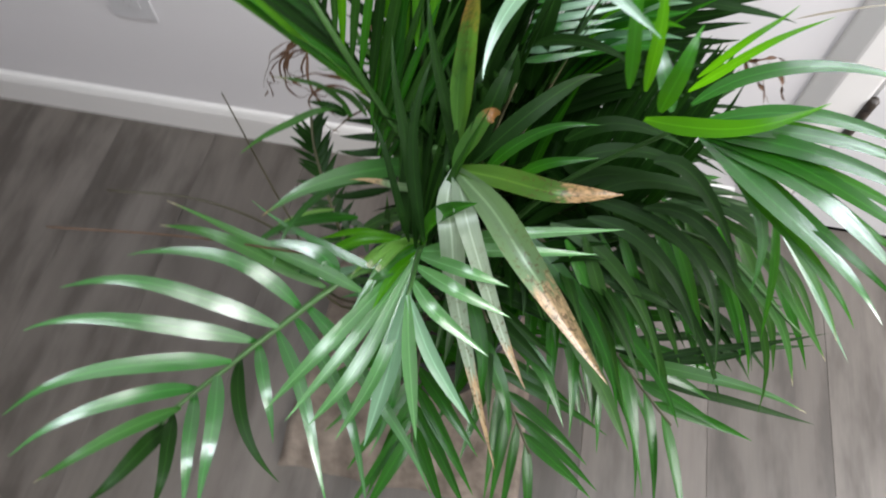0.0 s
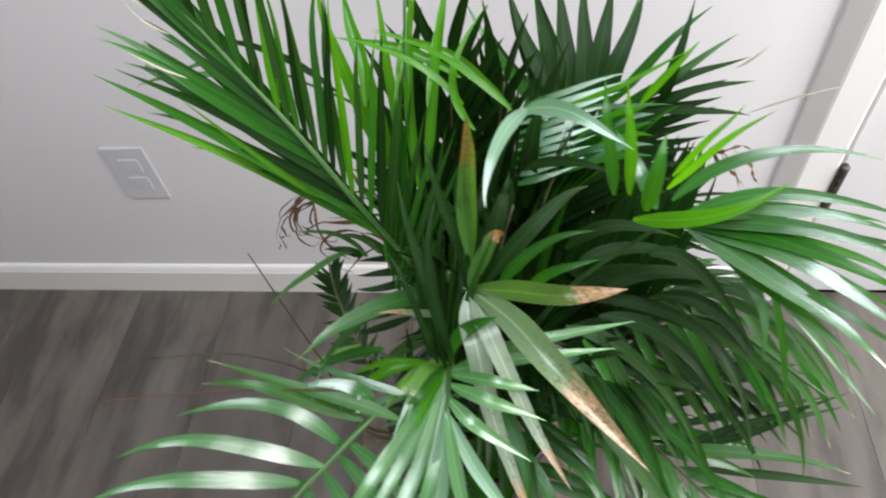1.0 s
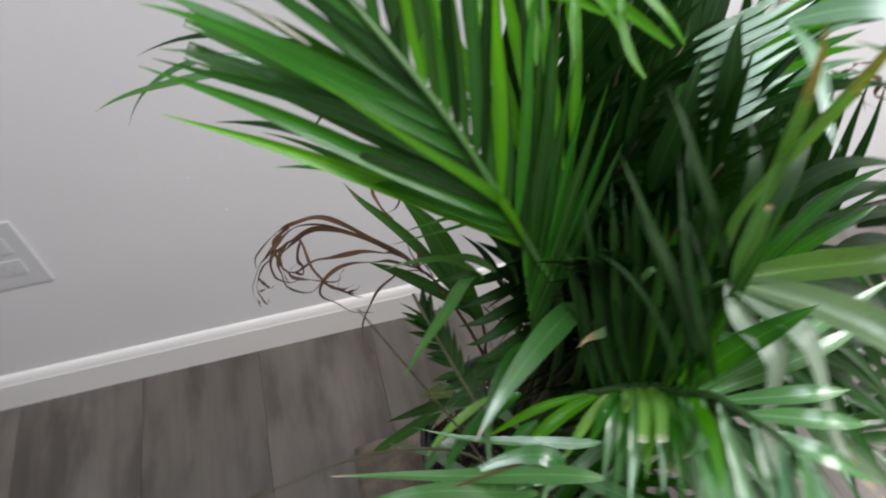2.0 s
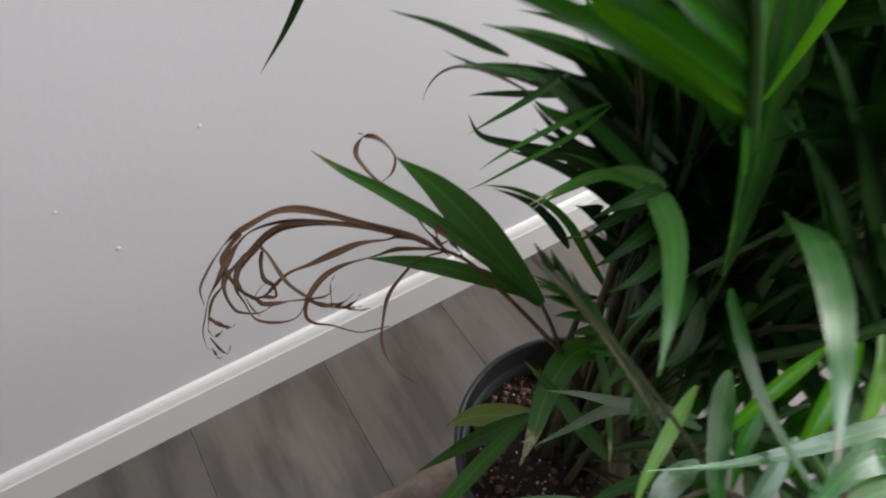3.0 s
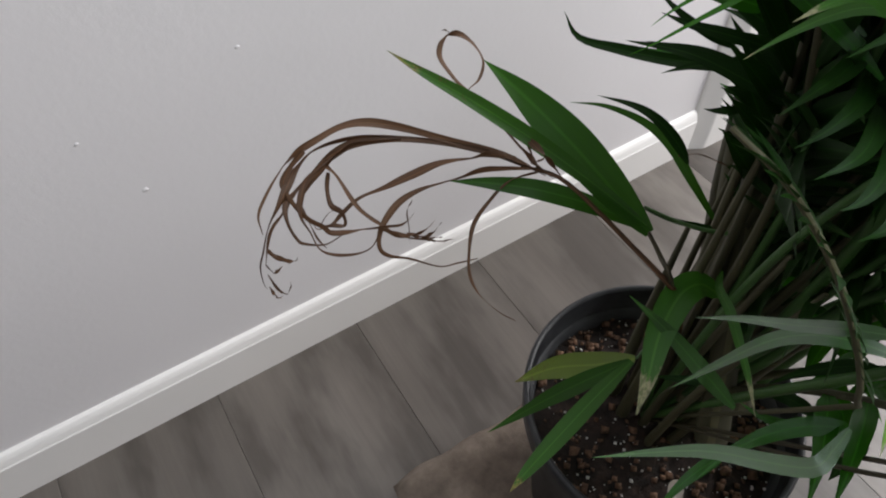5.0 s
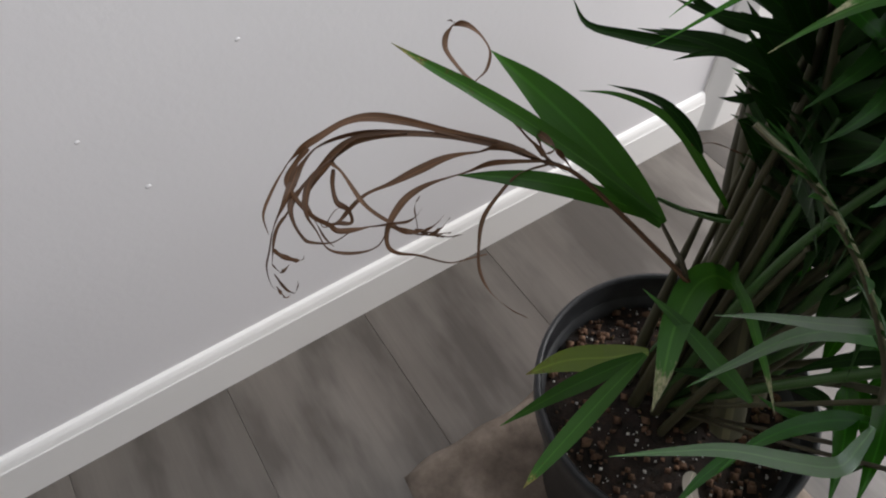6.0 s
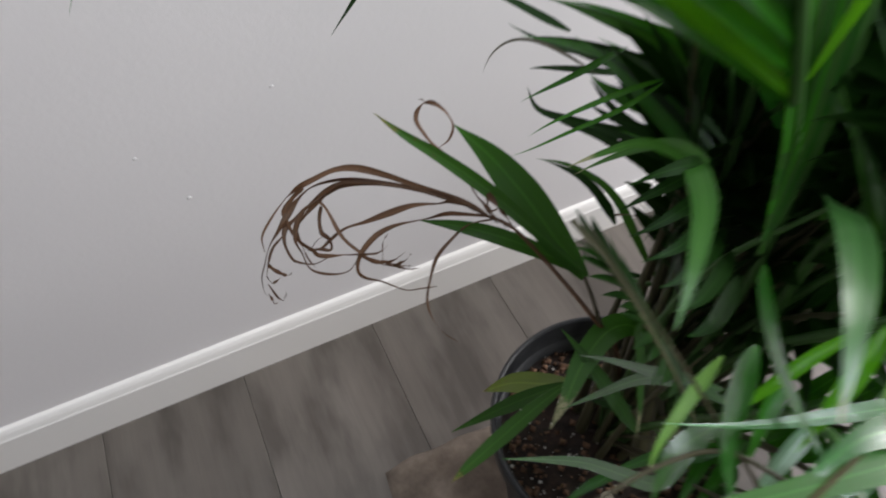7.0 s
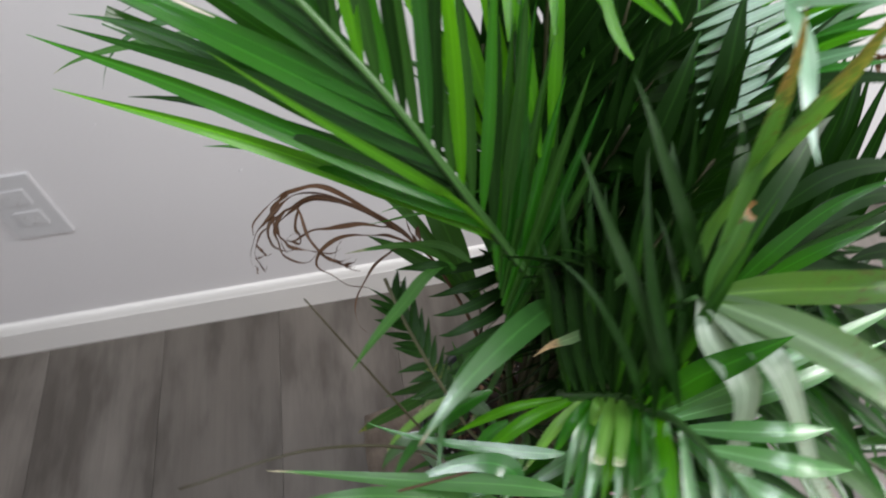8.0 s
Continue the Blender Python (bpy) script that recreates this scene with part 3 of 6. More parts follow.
# leaflets on the other side stand nearly upright
side_leaflets(frond_a, [(0.648, -0.396, 0.580), *SPINE_A], 22, (0.14, 0.44, 0.88), (-0.12, 0.42, 0.90), 0.165, 0.105, 0.0080, [LEAN, SHADED, GREEN, LEAN, SHADED, MID, LEAN, LIME], (-0.15, -0.75, 0.62), 13, 0.05, 0.11)
# close bunch of leaflets rising from its foot
for k in range(8):
    foot = Vector((0.625, -0.409, 0.566)).lerp(Vector((0.618, -0.400, 0.640)), k / 9)
    rise = Vector((0.035, 0.024, 0.060)) + Vector((-0.0042, 0.0010, 0.0016)) * k
    strap(frond_a, [foot, foot + 0.9 * rise, foot + (1.9 + 0.12 * (k % 3)) * rise + Vector((0, 0.004, 0))], 0.0078, (LEAN, GREEN, LEAN, MID)[k % 4], (-0.45, -0.70, 0.40), fold=0.6, widest=0.5)
# leaflets under the first frond, shaded by their dark leaf colours
side_leaflets(frond_a, [(0.682, -0.297, 0.550), (0.703, -0.296, 0.572), (0.723, -0.295, 0.595)], 9, (-0.705, 0.682, 0.192), (-0.645, 0.723, 0.247), 0.107, 0.072, 0.0092, [GREEN, SHADED, LEAN], (-0.25, -0.60, 0.75), 17, 0.05, 0.10)
# leaflets under it, reaching for the wall; shade set with dark greens
side_leaflets(frond_a, [(0.628, -0.372, 0.572), (0.650, -0.352, 0.566), (0.690, -0.330, 0.552)], 7, (-0.16, 0.92, 0.22), (-0.20, 0.90, 0.12), 0.122, 0.105, 0.0078, [GREEN, SHADED, SHADED], (-0.35, -0.45, 0.82), 14, 0.12)
side_leaflets(frond_a, [(0.655, -0.335, 0.520), (0.675, -0.318, 0.505), (0.705, -0.300, 0.480)], 5, (-0.34, 0.84, 0.16), (-0.30, 0.86, 0.05), 0.080, 0.060, 0.0080, [SHADED, SHADED, GREEN], (-0.40, -0.42, 0.80), 15, 0.16)
# upright frond behind it, its backlit glow set by the lime colour
frond_n = frond([(0.660, -0.340, 0.185), (0.662, -0.352, 0.450), (0.650, -0.352, 0.640), (0.645, -0.330, 0.740), (0.648, -0.296, 0.810)], r0=0.003)
blade(frond_n, (0.649, -0.371, 0.678), (0.646, -0.326, 0.751), (0.651, -0.285, 0.802), 0.0089, LIME, (0.12, -0.59, 0.80))
blade(frond_n, (0.656, -0.367, 0.680), (0.665, -0.324, 0.749), (0.676, -0.283, 0.799), 0.0089, LIME, (0.10, -0.59, 0.80))
blade(frond_n, (0.639, -0.365, 0.672), (0.631, -0.320, 0.746), (0.620, -0.280, 0.801), 0.0097, LIME, (0.14, -0.58, 0.80))
blade(frond_n, (0.630, -0.363, 0.676), (0.614, -0.321, 0.743), (0.597, -0.276, 0.799), 0.0112, LIME, (0.16, -0.58, 0.80))
blade(frond_n, (0.624, -0.350, 0.676), (0.592, -0.309, 0.750), (0.578, -0.273, 0.794), 0.0122, LIME, (0.19, -0.58, 0.78))
blade(frond_n, (0.687, -0.348, 0.739), (0.651, -0.355, 0.786), (0.609, -0.364, 0.808), 0.0062, LIME, (0.13, -0.60, 0.79))
blade(frond_n, (0.721, -0.350, 0.734), (0.682, -0.351, 0.777), (0.631, -0.348, 0.804), 0.0060, LIME, (0.08, -0.60, 0.80))
blade(frond_n, (0.695, -0.360, 0.725), (0.681, -0.343, 0.762), (0.704, -0.308, 0.792), 0.0071, LIME, (0.08, -0.59, 0.81))
# leaflets arching over the heart, brightened by colour where light comes through
strap(frond_n, [(0.721, -0.340, 0.726), (0.702, -0.327, 0.739), (0.673, -0.311, 0.756), (0.620, -0.301, 0.772)], 0.0085, LIME, (0.05, -0.60, 0.78), fold=0.5, widest=0.5)
strap(frond_n, [(0.684, -0.324, 0.744), (0.661, -0.316, 0.754), (0.636, -0.310, 0.762), (0.590, -0.308, 0.771)], 0.0080, LIME, (0.05, -0.60, 0.78), fold=0.5, widest=0.5)
strap(frond_n, [(0.637, -0.345, 0.735), (0.641, -0.321, 0.752), (0.645, -0.302, 0.767), (0.651, -0.272, 0.790)], 0.0090, LIME, (0.05, -0.60, 0.78), fold=0.5, widest=0.5)
strap(frond_n, [(0.660, -0.343, 0.733), (0.664, -0.320, 0.750), (0.668, -0.300, 0.765), (0.674, -0.270, 0.787)], 0.0085, LIME, (0.05, -0.60, 0.78), fold=0.5, widest=0.5)
strap(frond_n, [(0.615, -0.346, 0.737), (0.612, -0.320, 0.758), (0.604, -0.301, 0.774), (0.597, -0.279, 0.792)], 0.0100, LIME, (0.05, -0.60, 0.78), fold=0.5, widest=0.5)
blade(frond_a, (0.514, -0.382, 0.828), (0.510, -0.394, 0.845), (0.499, -0.388, 0.855), 0.0015, TAN, (0.36, -0.55, 0.70))
blade(frond_a, (0.520, -0.395, 0.805), (0.509, -0.408, 0.826), (0.495, -0.404, 0.835), 0.0015, TAN, (0.37, -0.53, 0.74))
blade(frond_a, (0.500, -0.371, 0.838), (0.499, -0.382, 0.854), (0.490, -0.378, 0.861), 0.0015, TAN, (0.37, -0.56, 0.68))
# frond arching out towards the room
frond_b = frond([(0.655, -0.338, 0.185), (0.668, -0.400, 0.420), (0.652, -0.453, 0.549), (0.672, -0.471, 0.584), (0.678, -0.497, 0.622), (0.680, -0.513, 0.647), (0.683, -0.540, 0.668), (0.684, -0.557, 0.679)])
# hanging side: short yellow-green leaflets at the foot, torn cream ends, then broad green ones
strap(frond_b, [(0.652, -0.453, 0.549), (0.616, -0.455, 0.551), (0.580, -0.456, 0.529)], 0.0062, LIME, (-0.30, -0.30, 0.90), fold=0.5, widest=0.55)
strap(frond_b, [(0.657, -0.458, 0.558), (0.622, -0.470, 0.565), (0.587, -0.483, 0.548)], 0.0088, LIME, (-0.30, -0.30, 0.90), fold=0.5, widest=0.55)
strap(frond_b, [(0.661, -0.461, 0.565), (0.639, -0.476, 0.566), (0.617, -0.491, 0.543)], 0.0066, CUT, (-0.30, -0.30, 0.90), fold=0.5, widest=0.55)
strap(frond_b, [(0.664, -0.464, 0.570), (0.648, -0.478, 0.578), (0.632, -0.492, 0.562)], 0.0070, MID, (-0.30, -0.30, 0.90), fold=0.5, widest=0.55)
strap(frond_b, [(0.667, -0.466, 0.575), (0.660, -0.477, 0.589), (0.654, -0.487, 0.579)], 0.0066, CUT, (-0.30, -0.30, 0.90), fold=0.5, widest=0.55)
strap(frond_b, [(0.671, -0.470, 0.582), (0.658, -0.493, 0.612), (0.645, -0.516, 0.618)], 0.0072, CUT, (-0.30, -0.30, 0.90), fold=0.5, widest=0.55, blunt=True)
strap(frond_b, [(0.673, -0.476, 0.592), (0.663, -0.498, 0.619), (0.653, -0.520, 0.623)], 0.0072, CUT, (-0.30, -0.30, 0.90), fold=0.5, widest=0.55, blunt=True)
strap(frond_b, [(0.675, -0.483, 0.601), (0.664, -0.508, 0.620), (0.654, -0.533, 0.614)], 0.0070, NIPPED, (-0.30, -0.30, 0.90), fold=0.5, widest=0.55, blunt=True)
strap(frond_b, [(0.676, -0.489, 0.611), (0.665, -0.528, 0.645), (0.652, -0.536, 0.642)], 0.0068, NIPPED, (0.10, -0.22, 0.97), fold=0.25, widest=0.5)
strap(frond_b, [(0.677, -0.494, 0.618), (0.655, -0.551, 0.639), (0.636, -0.585, 0.629)], 0.0080, BRIGHTENED, (0.10, -0.22, 0.97), fold=0.25, widest=0.5)
strap(frond_b, [(0.678, -0.499, 0.626), (0.645, -0.577, 0.650), (0.611, -0.626, 0.633)], 0.0093, BRIGHTENED, (0.10, -0.22, 0.97), fold=0.25, widest=0.5)
strap(frond_b, [(0.679, -0.505, 0.635), (0.655, -0.574, 0.644), (0.624, -0.629, 0.630)], 0.0080, BRIGHTENED, (0.10, -0.22, 0.97), fold=0.25, widest=0.5)
strap(frond_b, [(0.680, -0.513, 0.647), (0.661, -0.589, 0.642), (0.638, -0.629, 0.629)], 0.0093, BRIGHTENED, (0.10, -0.22, 0.97), fold=0.25, widest=0.5)
strap(frond_b, [(0.682, -0.532, 0.662), (0.673, -0.591, 0.645), (0.653, -0.631, 0.615)], 0.0083, BRIGHTENED, (0.10, -0.22, 0.97), fold=0.25, widest=0.5)
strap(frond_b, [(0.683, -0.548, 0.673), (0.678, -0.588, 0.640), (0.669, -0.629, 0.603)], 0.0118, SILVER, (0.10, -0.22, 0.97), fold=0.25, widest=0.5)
strap(frond_b, [(0.684, -0.557, 0.679), (0.690, -0.585, 0.647), (0.700, -0.620, 0.605)], 0.0089, BRIGHTENED, (0.10, -0.22, 0.97), fold=0.25, widest=0.5)
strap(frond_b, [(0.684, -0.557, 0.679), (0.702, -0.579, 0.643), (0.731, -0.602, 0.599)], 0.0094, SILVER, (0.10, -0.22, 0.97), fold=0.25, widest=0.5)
for k in range(8):
    foot = Vector((0.663, -0.463, 0.568)).lerp(Vector((0.678, -0.500, 0.626)), k / 7)
    tip = foot + Vector((-0.030 + 0.002 * k, -0.050, -0.004 + 0.003 * k)) * (1.0 + 0.12 * (k % 3))
    strap(frond_b, [foot, foot.lerp(tip, 0.5) + Vector((0, 0, 0.009)), tip], 0.0078, (BRIGHTENED, MID, BRIGHTENED, LIME)[k % 4], (-0.25, -0.30, 0.92), fold=0.4, widest=0.5)
# side towards the door
strap(frond_b, [(0.677, -0.494, 0.618), (0.687, -0.500, 0.664), (0.700, -0.505, 0.692), (0.714, -0.506, 0.706)], 0.0125, GREEN, (-0.30, -0.30, 0.90), fold=0.6)
strap(frond_b, [(0.676, -0.487, 0.607), (0.683, -0.488, 0.636), (0.690, -0.489, 0.659)], 0.0085, MID, (-0.30, -0.30, 0.90), fold=0.6)
strap(frond_b, [(0.679, -0.501, 0.628), (0.734, -0.497, 0.660), (0.805, -0.477, 0.657)], 0.0095, BRIGHTENED, (0.05, -0.22, 1.0), fold=0.35, widest=0.4)
strap(frond_b, [(0.679, -0.507, 0.637), (0.729, -0.508, 0.658), (0.793, -0.489, 0.641)], 0.0092, BRIGHTENED, (0.05, -0.22, 1.0), fold=0.35, widest=0.4)
strap(frond_b, [(0.680, -0.516, 0.649), (0.711, -0.530, 0.667), (0.740, -0.529, 0.654)], 0.0090, BRIGHTENED, (0.05, -0.22, 1.0), fold=0.35, widest=0.4)
strap(frond_b, [(0.682, -0.529, 0.660), (0.709, -0.545, 0.671), (0.744, -0.545, 0.645)], 0.0092, BRIGHTENED, (0.05, -0.22, 1.0), fold=0.35, widest=0.4)
strap(frond_b, [(0.683, -0.543, 0.670), (0.702, -0.561, 0.669), (0.735, -0.570, 0.639)], 0.0090, BRIGHTENED, (0.05, -0.22, 1.0), fold=0.35, widest=0.4)
# tall side towards the stalks, its shade put into dark leaf colours
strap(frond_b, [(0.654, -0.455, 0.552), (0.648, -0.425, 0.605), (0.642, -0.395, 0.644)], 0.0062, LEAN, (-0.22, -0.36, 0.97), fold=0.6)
strap(frond_b, [(0.659, -0.459, 0.560), (0.656, -0.431, 0.614), (0.653, -0.403, 0.656)], 0.0062, SHADED, (-0.22, -0.36, 0.97), fold=0.6)
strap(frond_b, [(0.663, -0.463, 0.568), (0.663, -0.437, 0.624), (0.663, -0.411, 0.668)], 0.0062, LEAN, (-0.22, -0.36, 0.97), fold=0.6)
strap(frond_b, [(0.667, -0.467, 0.576), (0.670, -0.443, 0.634), (0.673, -0.419, 0.680)], 0.0062, SHADED, (-0.22, -0.36, 0.97), fold=0.6)
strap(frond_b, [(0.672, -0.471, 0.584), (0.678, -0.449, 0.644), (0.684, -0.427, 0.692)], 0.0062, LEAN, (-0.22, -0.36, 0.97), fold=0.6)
strap(frond_b, [(0.673, -0.477, 0.593), (0.682, -0.457, 0.655), (0.691, -0.437, 0.705)], 0.0062, SHADED, (-0.22, -0.36, 0.97), fold=0.6)
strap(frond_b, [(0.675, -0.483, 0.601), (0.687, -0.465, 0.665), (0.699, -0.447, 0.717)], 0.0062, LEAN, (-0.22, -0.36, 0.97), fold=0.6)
strap(frond_b, [(0.676, -0.489, 0.610), (0.691, -0.473, 0.676), (0.706, -0.457, 0.730)], 0.0062, SHADED, (-0.22, -0.36, 0.97), fold=0.6)
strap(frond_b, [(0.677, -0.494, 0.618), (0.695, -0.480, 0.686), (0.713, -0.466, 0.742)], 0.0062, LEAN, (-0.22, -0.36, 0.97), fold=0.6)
blade(frond_b, (0.664, -0.465, 0.579), (0.662, -0.426, 0.623), (0.668, -0.392, 0.650), 0.0082, SHADED, (-0.17, -0.36, 0.99))
blade(frond_b, (0.671, -0.470, 0.585), (0.673, -0.427, 0.634), (0.681, -0.390, 0.668), 0.0081, SHADED, (-0.20, -0.36, 0.98))
blade(frond_b, (0.678, -0.474, 0.585), (0.685, -0.434, 0.641), (0.695, -0.402, 0.679), 0.0086, SHADED, (-0.23, -0.35, 0.97))
blade(frond_b, (0.684, -0.480, 0.590), (0.694, -0.444, 0.654), (0.706, -0.414, 0.702), 0.0083, SHADED, (-0.25, -0.34, 0.97))
blade(frond_b, (0.654, -0.460, 0.574), (0.649, -0.424, 0.612), (0.649, -0.391, 0.633), 0.0078, SHADED, (-0.14, -0.35, 1.00))
blade(frond_b, (0.688, -0.486, 0.595), (0.706, -0.457, 0.649), (0.722, -0.436, 0.682), 0.0089, SHADED, (-0.28, -0.32, 0.97))
blade(frond_b, (0.659, -0.464, 0.579), (0.655, -0.421, 0.630), (0.660, -0.384, 0.666), 0.0081, SHADED, (-0.16, -0.37, 0.98))
blade(frond_b, (0.667, -0.469, 0.584), (0.664, -0.428, 0.638), (0.673, -0.388, 0.681), 0.0086, SHADED, (-0.18, -0.37, 0.98))
blade(frond_b, (0.674, -0.472, 0.585), (0.676, -0.429, 0.647), (0.682, -0.396, 0.692), 0.0091, SHADED, (-0.21, -0.37, 0.97))
blade(frond_b, (0.685, -0.485, 0.595), (0.696, -0.447, 0.668), (0.705, -0.407, 0.736), 0.0097, SHADED, (-0.27, -0.35, 0.96))
blade(frond_b, (0.690, -0.489, 0.595), (0.707, -0.468, 0.656), (0.724, -0.446, 0.703), 0.0087, SHADED, (-0.29, -0.30, 0.97))
blade(frond_b, (0.675, -0.502, 0.630), (0.670, -0.473, 0.680), (0.660, -0.431, 0.703), 0.0064, SHADED, (0.11, -0.41, 0.97))
blade(frond_b, (0.682, -0.500, 0.629), (0.689, -0.469, 0.680), (0.685, -0.431, 0.699), 0.0064, SHADED, (0.08, -0.42, 0.97))
blade(frond_b, (0.670, -0.499, 0.632), (0.655, -0.477, 0.681), (0.635, -0.446, 0.698), 0.0057, SHADED, (0.14, -0.41, 0.97))
# frond drooping over the open floor
frond_c = frond([(0.655, -0.338, 0.185), (0.640, -0.420, 0.400), (0.620, -0.476, 0.523), (0.573, -0.545, 0.542), (0.549, -0.584, 0.550), (0.526, -0.626, 0.562), (0.520, -0.662, 0.570)])
blade(frond_c, (0.599, -0.503, 0.539), (0.543, -0.507, 0.596), (0.482, -0.501, 0.613), 0.0128, NIPPED, (0.28, -0.29, 0.98), hook=0.35)
blade(frond_c, (0.585, -0.524, 0.534), (0.539, -0.519, 0.598), (0.472, -0.533, 0.617), 0.0140, PALE, (0.29, -0.28, 0.99), hook=0.35)
blade(frond_c, (0.575, -0.544, 0.542), (0.516, -0.555, 0.612), (0.451, -0.571, 0.642), 0.0140, PALE, (0.33, -0.23, 0.98), hook=0.35)
blade(frond_c, (0.561, -0.558, 0.542), (0.503, -0.581, 0.611), (0.441, -0.604, 0.639), 0.0140, PALE, (0.35, -0.19, 0.99), hook=0.35)
blade(frond_c, (0.551, -0.579, 0.551), (0.503, -0.615, 0.614), (0.451, -0.656, 0.634), 0.0145, PALE, (0.36, -0.14, 0.99), hook=0.35)
blade(frond_c, (0.534, -0.603, 0.551), (0.506, -0.635, 0.608), (0.463, -0.678, 0.624), 0.0121, PALE, (0.35, -0.11, 1.00), hook=0.35)
blade(frond_c, (0.531, -0.620, 0.560), (0.512, -0.658, 0.607), (0.480, -0.689, 0.613), 0.0108, NIPPED, (0.35, -0.08, 1.01), hook=0.35)
blade(frond_c, (0.526, -0.633, 0.560), (0.529, -0.666, 0.598), (0.511, -0.694, 0.595), 0.0135, SHADED, (0.32, -0.07, 1.03))
blade(frond_c, (0.528, -0.626, 0.561), (0.547, -0.661, 0.590), (0.546, -0.689, 0.579), 0.0108, SHADED, (0.29, -0.07, 1.04))
blade(frond_c, (0.533, -0.606, 0.551), (0.554, -0.650, 0.578), (0.555, -0.685, 0.565), 0.0110, PALE, (0.28, -0.09, 1.04), hook=0.35)
blade(frond_c, (0.544, -0.589, 0.551), (0.564, -0.638, 0.575), (0.564, -0.683, 0.561), 0.0130, PALE, (0.26, -0.11, 1.05), hook=0.35)
blade(frond_c, (0.553, -0.573, 0.540), (0.577, -0.621, 0.563), (0.608, -0.653, 0.540), 0.0116, SHADED, (0.24, -0.13, 1.05))
blade(frond_c, (0.562, -0.559, 0.541), (0.585, -0.597, 0.560), (0.593, -0.626, 0.537), 0.0109, PALE, (0.22, -0.16, 1.05), hook=0.35)
blade(frond_c, (0.573, -0.546, 0.541), (0.616, -0.603, 0.561), (0.644, -0.663, 0.541), 0.0123, PALE, (0.18, -0.16, 1.06), hook=0.35)
blade(frond_c, (0.580, -0.530, 0.534), (0.636, -0.589, 0.554), (0.672, -0.657, 0.537), 0.0125, PALE, (0.15, -0.18, 1.06), hook=0.35)
blade(frond_c, (0.586, -0.519, 0.536), (0.657, -0.577, 0.543), (0.711, -0.638, 0.516), 0.0144, PALE, (0.11, -0.19, 1.07), hook=0.35)
blade(frond_c, (0.606, -0.493, 0.530), (0.595, -0.501, 0.562), (0.559, -0.501, 0.553), 0.0132, PALE, (0.20, -0.29, 1.01), hook=0.35)
blade(frond_c, (0.617, -0.494, 0.538), (0.668, -0.555, 0.548), (0.661, -0.618, 0.524), 0.0127, PALE, (0.10, -0.22, 1.06), hook=0.35)
strap(frond_c, [(0.678, -0.470, 0.525), (0.643, -0.483, 0.514), (0.605, -0.495, 0.504)], 0.0100, PALE, (0.05, -0.30, 1.0), fold=0.3)
strap(frond_c, [(0.683, -0.491, 0.511), (0.657, -0.496, 0.505), (0.624, -0.505, 0.497)], 0.0100, PALE, (0.05, -0.30, 1.0), fold=0.3)
strap(frond_c, [(0.624, -0.471, 0.521), (0.601, -0.478, 0.515), (0.574, -0.486, 0.508)], 0.0085, SILVER, (0.05, -0.30, 1.0), fold=0.3)
strap(frond_c, [(0.616, -0.455, 0.532), (0.601, -0.461, 0.527), (0.582, -0.474, 0.516)], 0.0080, MID, (0.05, -0.30, 1.0), fold=0.3)
# crown of browned leaves
frond_d = frond([(0.668, -0.352, 0.185), (0.672, -0.390, 0.420), (0.684, -0.440, 0.600), (0.691, -0.474, 0.690)])
strap(frond_d, [(0.695, -0.472, 0.686), (0.722, -0.481, 0.697), (0.752, -0.496, 0.714), (0.775, -0.493, 0.713), (0.794, -0.484, 0.705)], 0.0140, SPOTTED, (0.0, -0.42, 0.97), widest=0.34, fold=0.5)
strap(frond_d, [(0.695, -0.472, 0.686), (0.722, -0.501, 0.694), (0.745, -0.530, 0.694), (0.774, -0.553, 0.672), (0.806, -0.574, 0.641)], 0.0182, BROWN_TIP, (-0.02, -0.35, 1.01), widest=0.38, fold=0.6)
strap(frond_d, [(0.695, -0.472, 0.686), (0.694, -0.491, 0.680), (0.701, -0.513, 0.676), (0.707, -0.527, 0.624), (0.724, -0.560, 0.583), (0.753, -0.613, 0.529)], 0.0155, BROWN_END, (0.10, -0.25, 1.0), widest=0.4, fold=0.12)
strap(frond_d, [(0.695, -0.472, 0.686), (0.703, -0.492, 0.689), (0.712, -0.515, 0.688), (0.739, -0.544, 0.623), (0.762, -0.572, 0.595)], 0.0132, BROWN_END, (0.10, -0.25, 1.0), widest=0.4, fold=0.12)
strap(frond_d, [(0.693, -0.466, 0.690), (0.696, -0.458, 0.724), (0.699, -0.471, 0.785), (0.702, -0.478, 0.819), (0.703, -0.482, 0.845)], 0.0098, SCORCHED, (0.07, -0.51, 0.90), widest=0.5, fold=0.5)
blade(frond_d, (0.695, -0.469, 0.720), (0.696, -0.466, 0.779), (0.700, -0.453, 0.820), 0.0092, SCORCHED, (0.07, -0.51, 0.90), fold=0.5, widest=0.3)
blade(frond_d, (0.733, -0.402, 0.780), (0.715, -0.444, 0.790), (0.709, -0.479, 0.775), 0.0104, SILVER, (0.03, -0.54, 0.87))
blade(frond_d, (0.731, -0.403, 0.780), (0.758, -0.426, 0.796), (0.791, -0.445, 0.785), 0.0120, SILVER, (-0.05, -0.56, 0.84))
blade(frond_d, (0.730, -0.407, 0.732), (0.759, -0.423, 0.755), (0.789, -0.436, 0.751), 0.0086, SHADED, (-0.05, -0.53, 0.88))
blade(frond_d, (0.713, -0.468, 0.682), (0.738, -0.463, 0.718), (0.773, -0.457, 0.730), 0.0093, GREEN, (-0.01, -0.46, 0.94))
blade(frond_d, (0.732, -0.462, 0.673), (0.753, -0.465, 0.699), (0.778, -0.460, 0.703), 0.0082, GREEN, (-0.04, -0.44, 0.95))
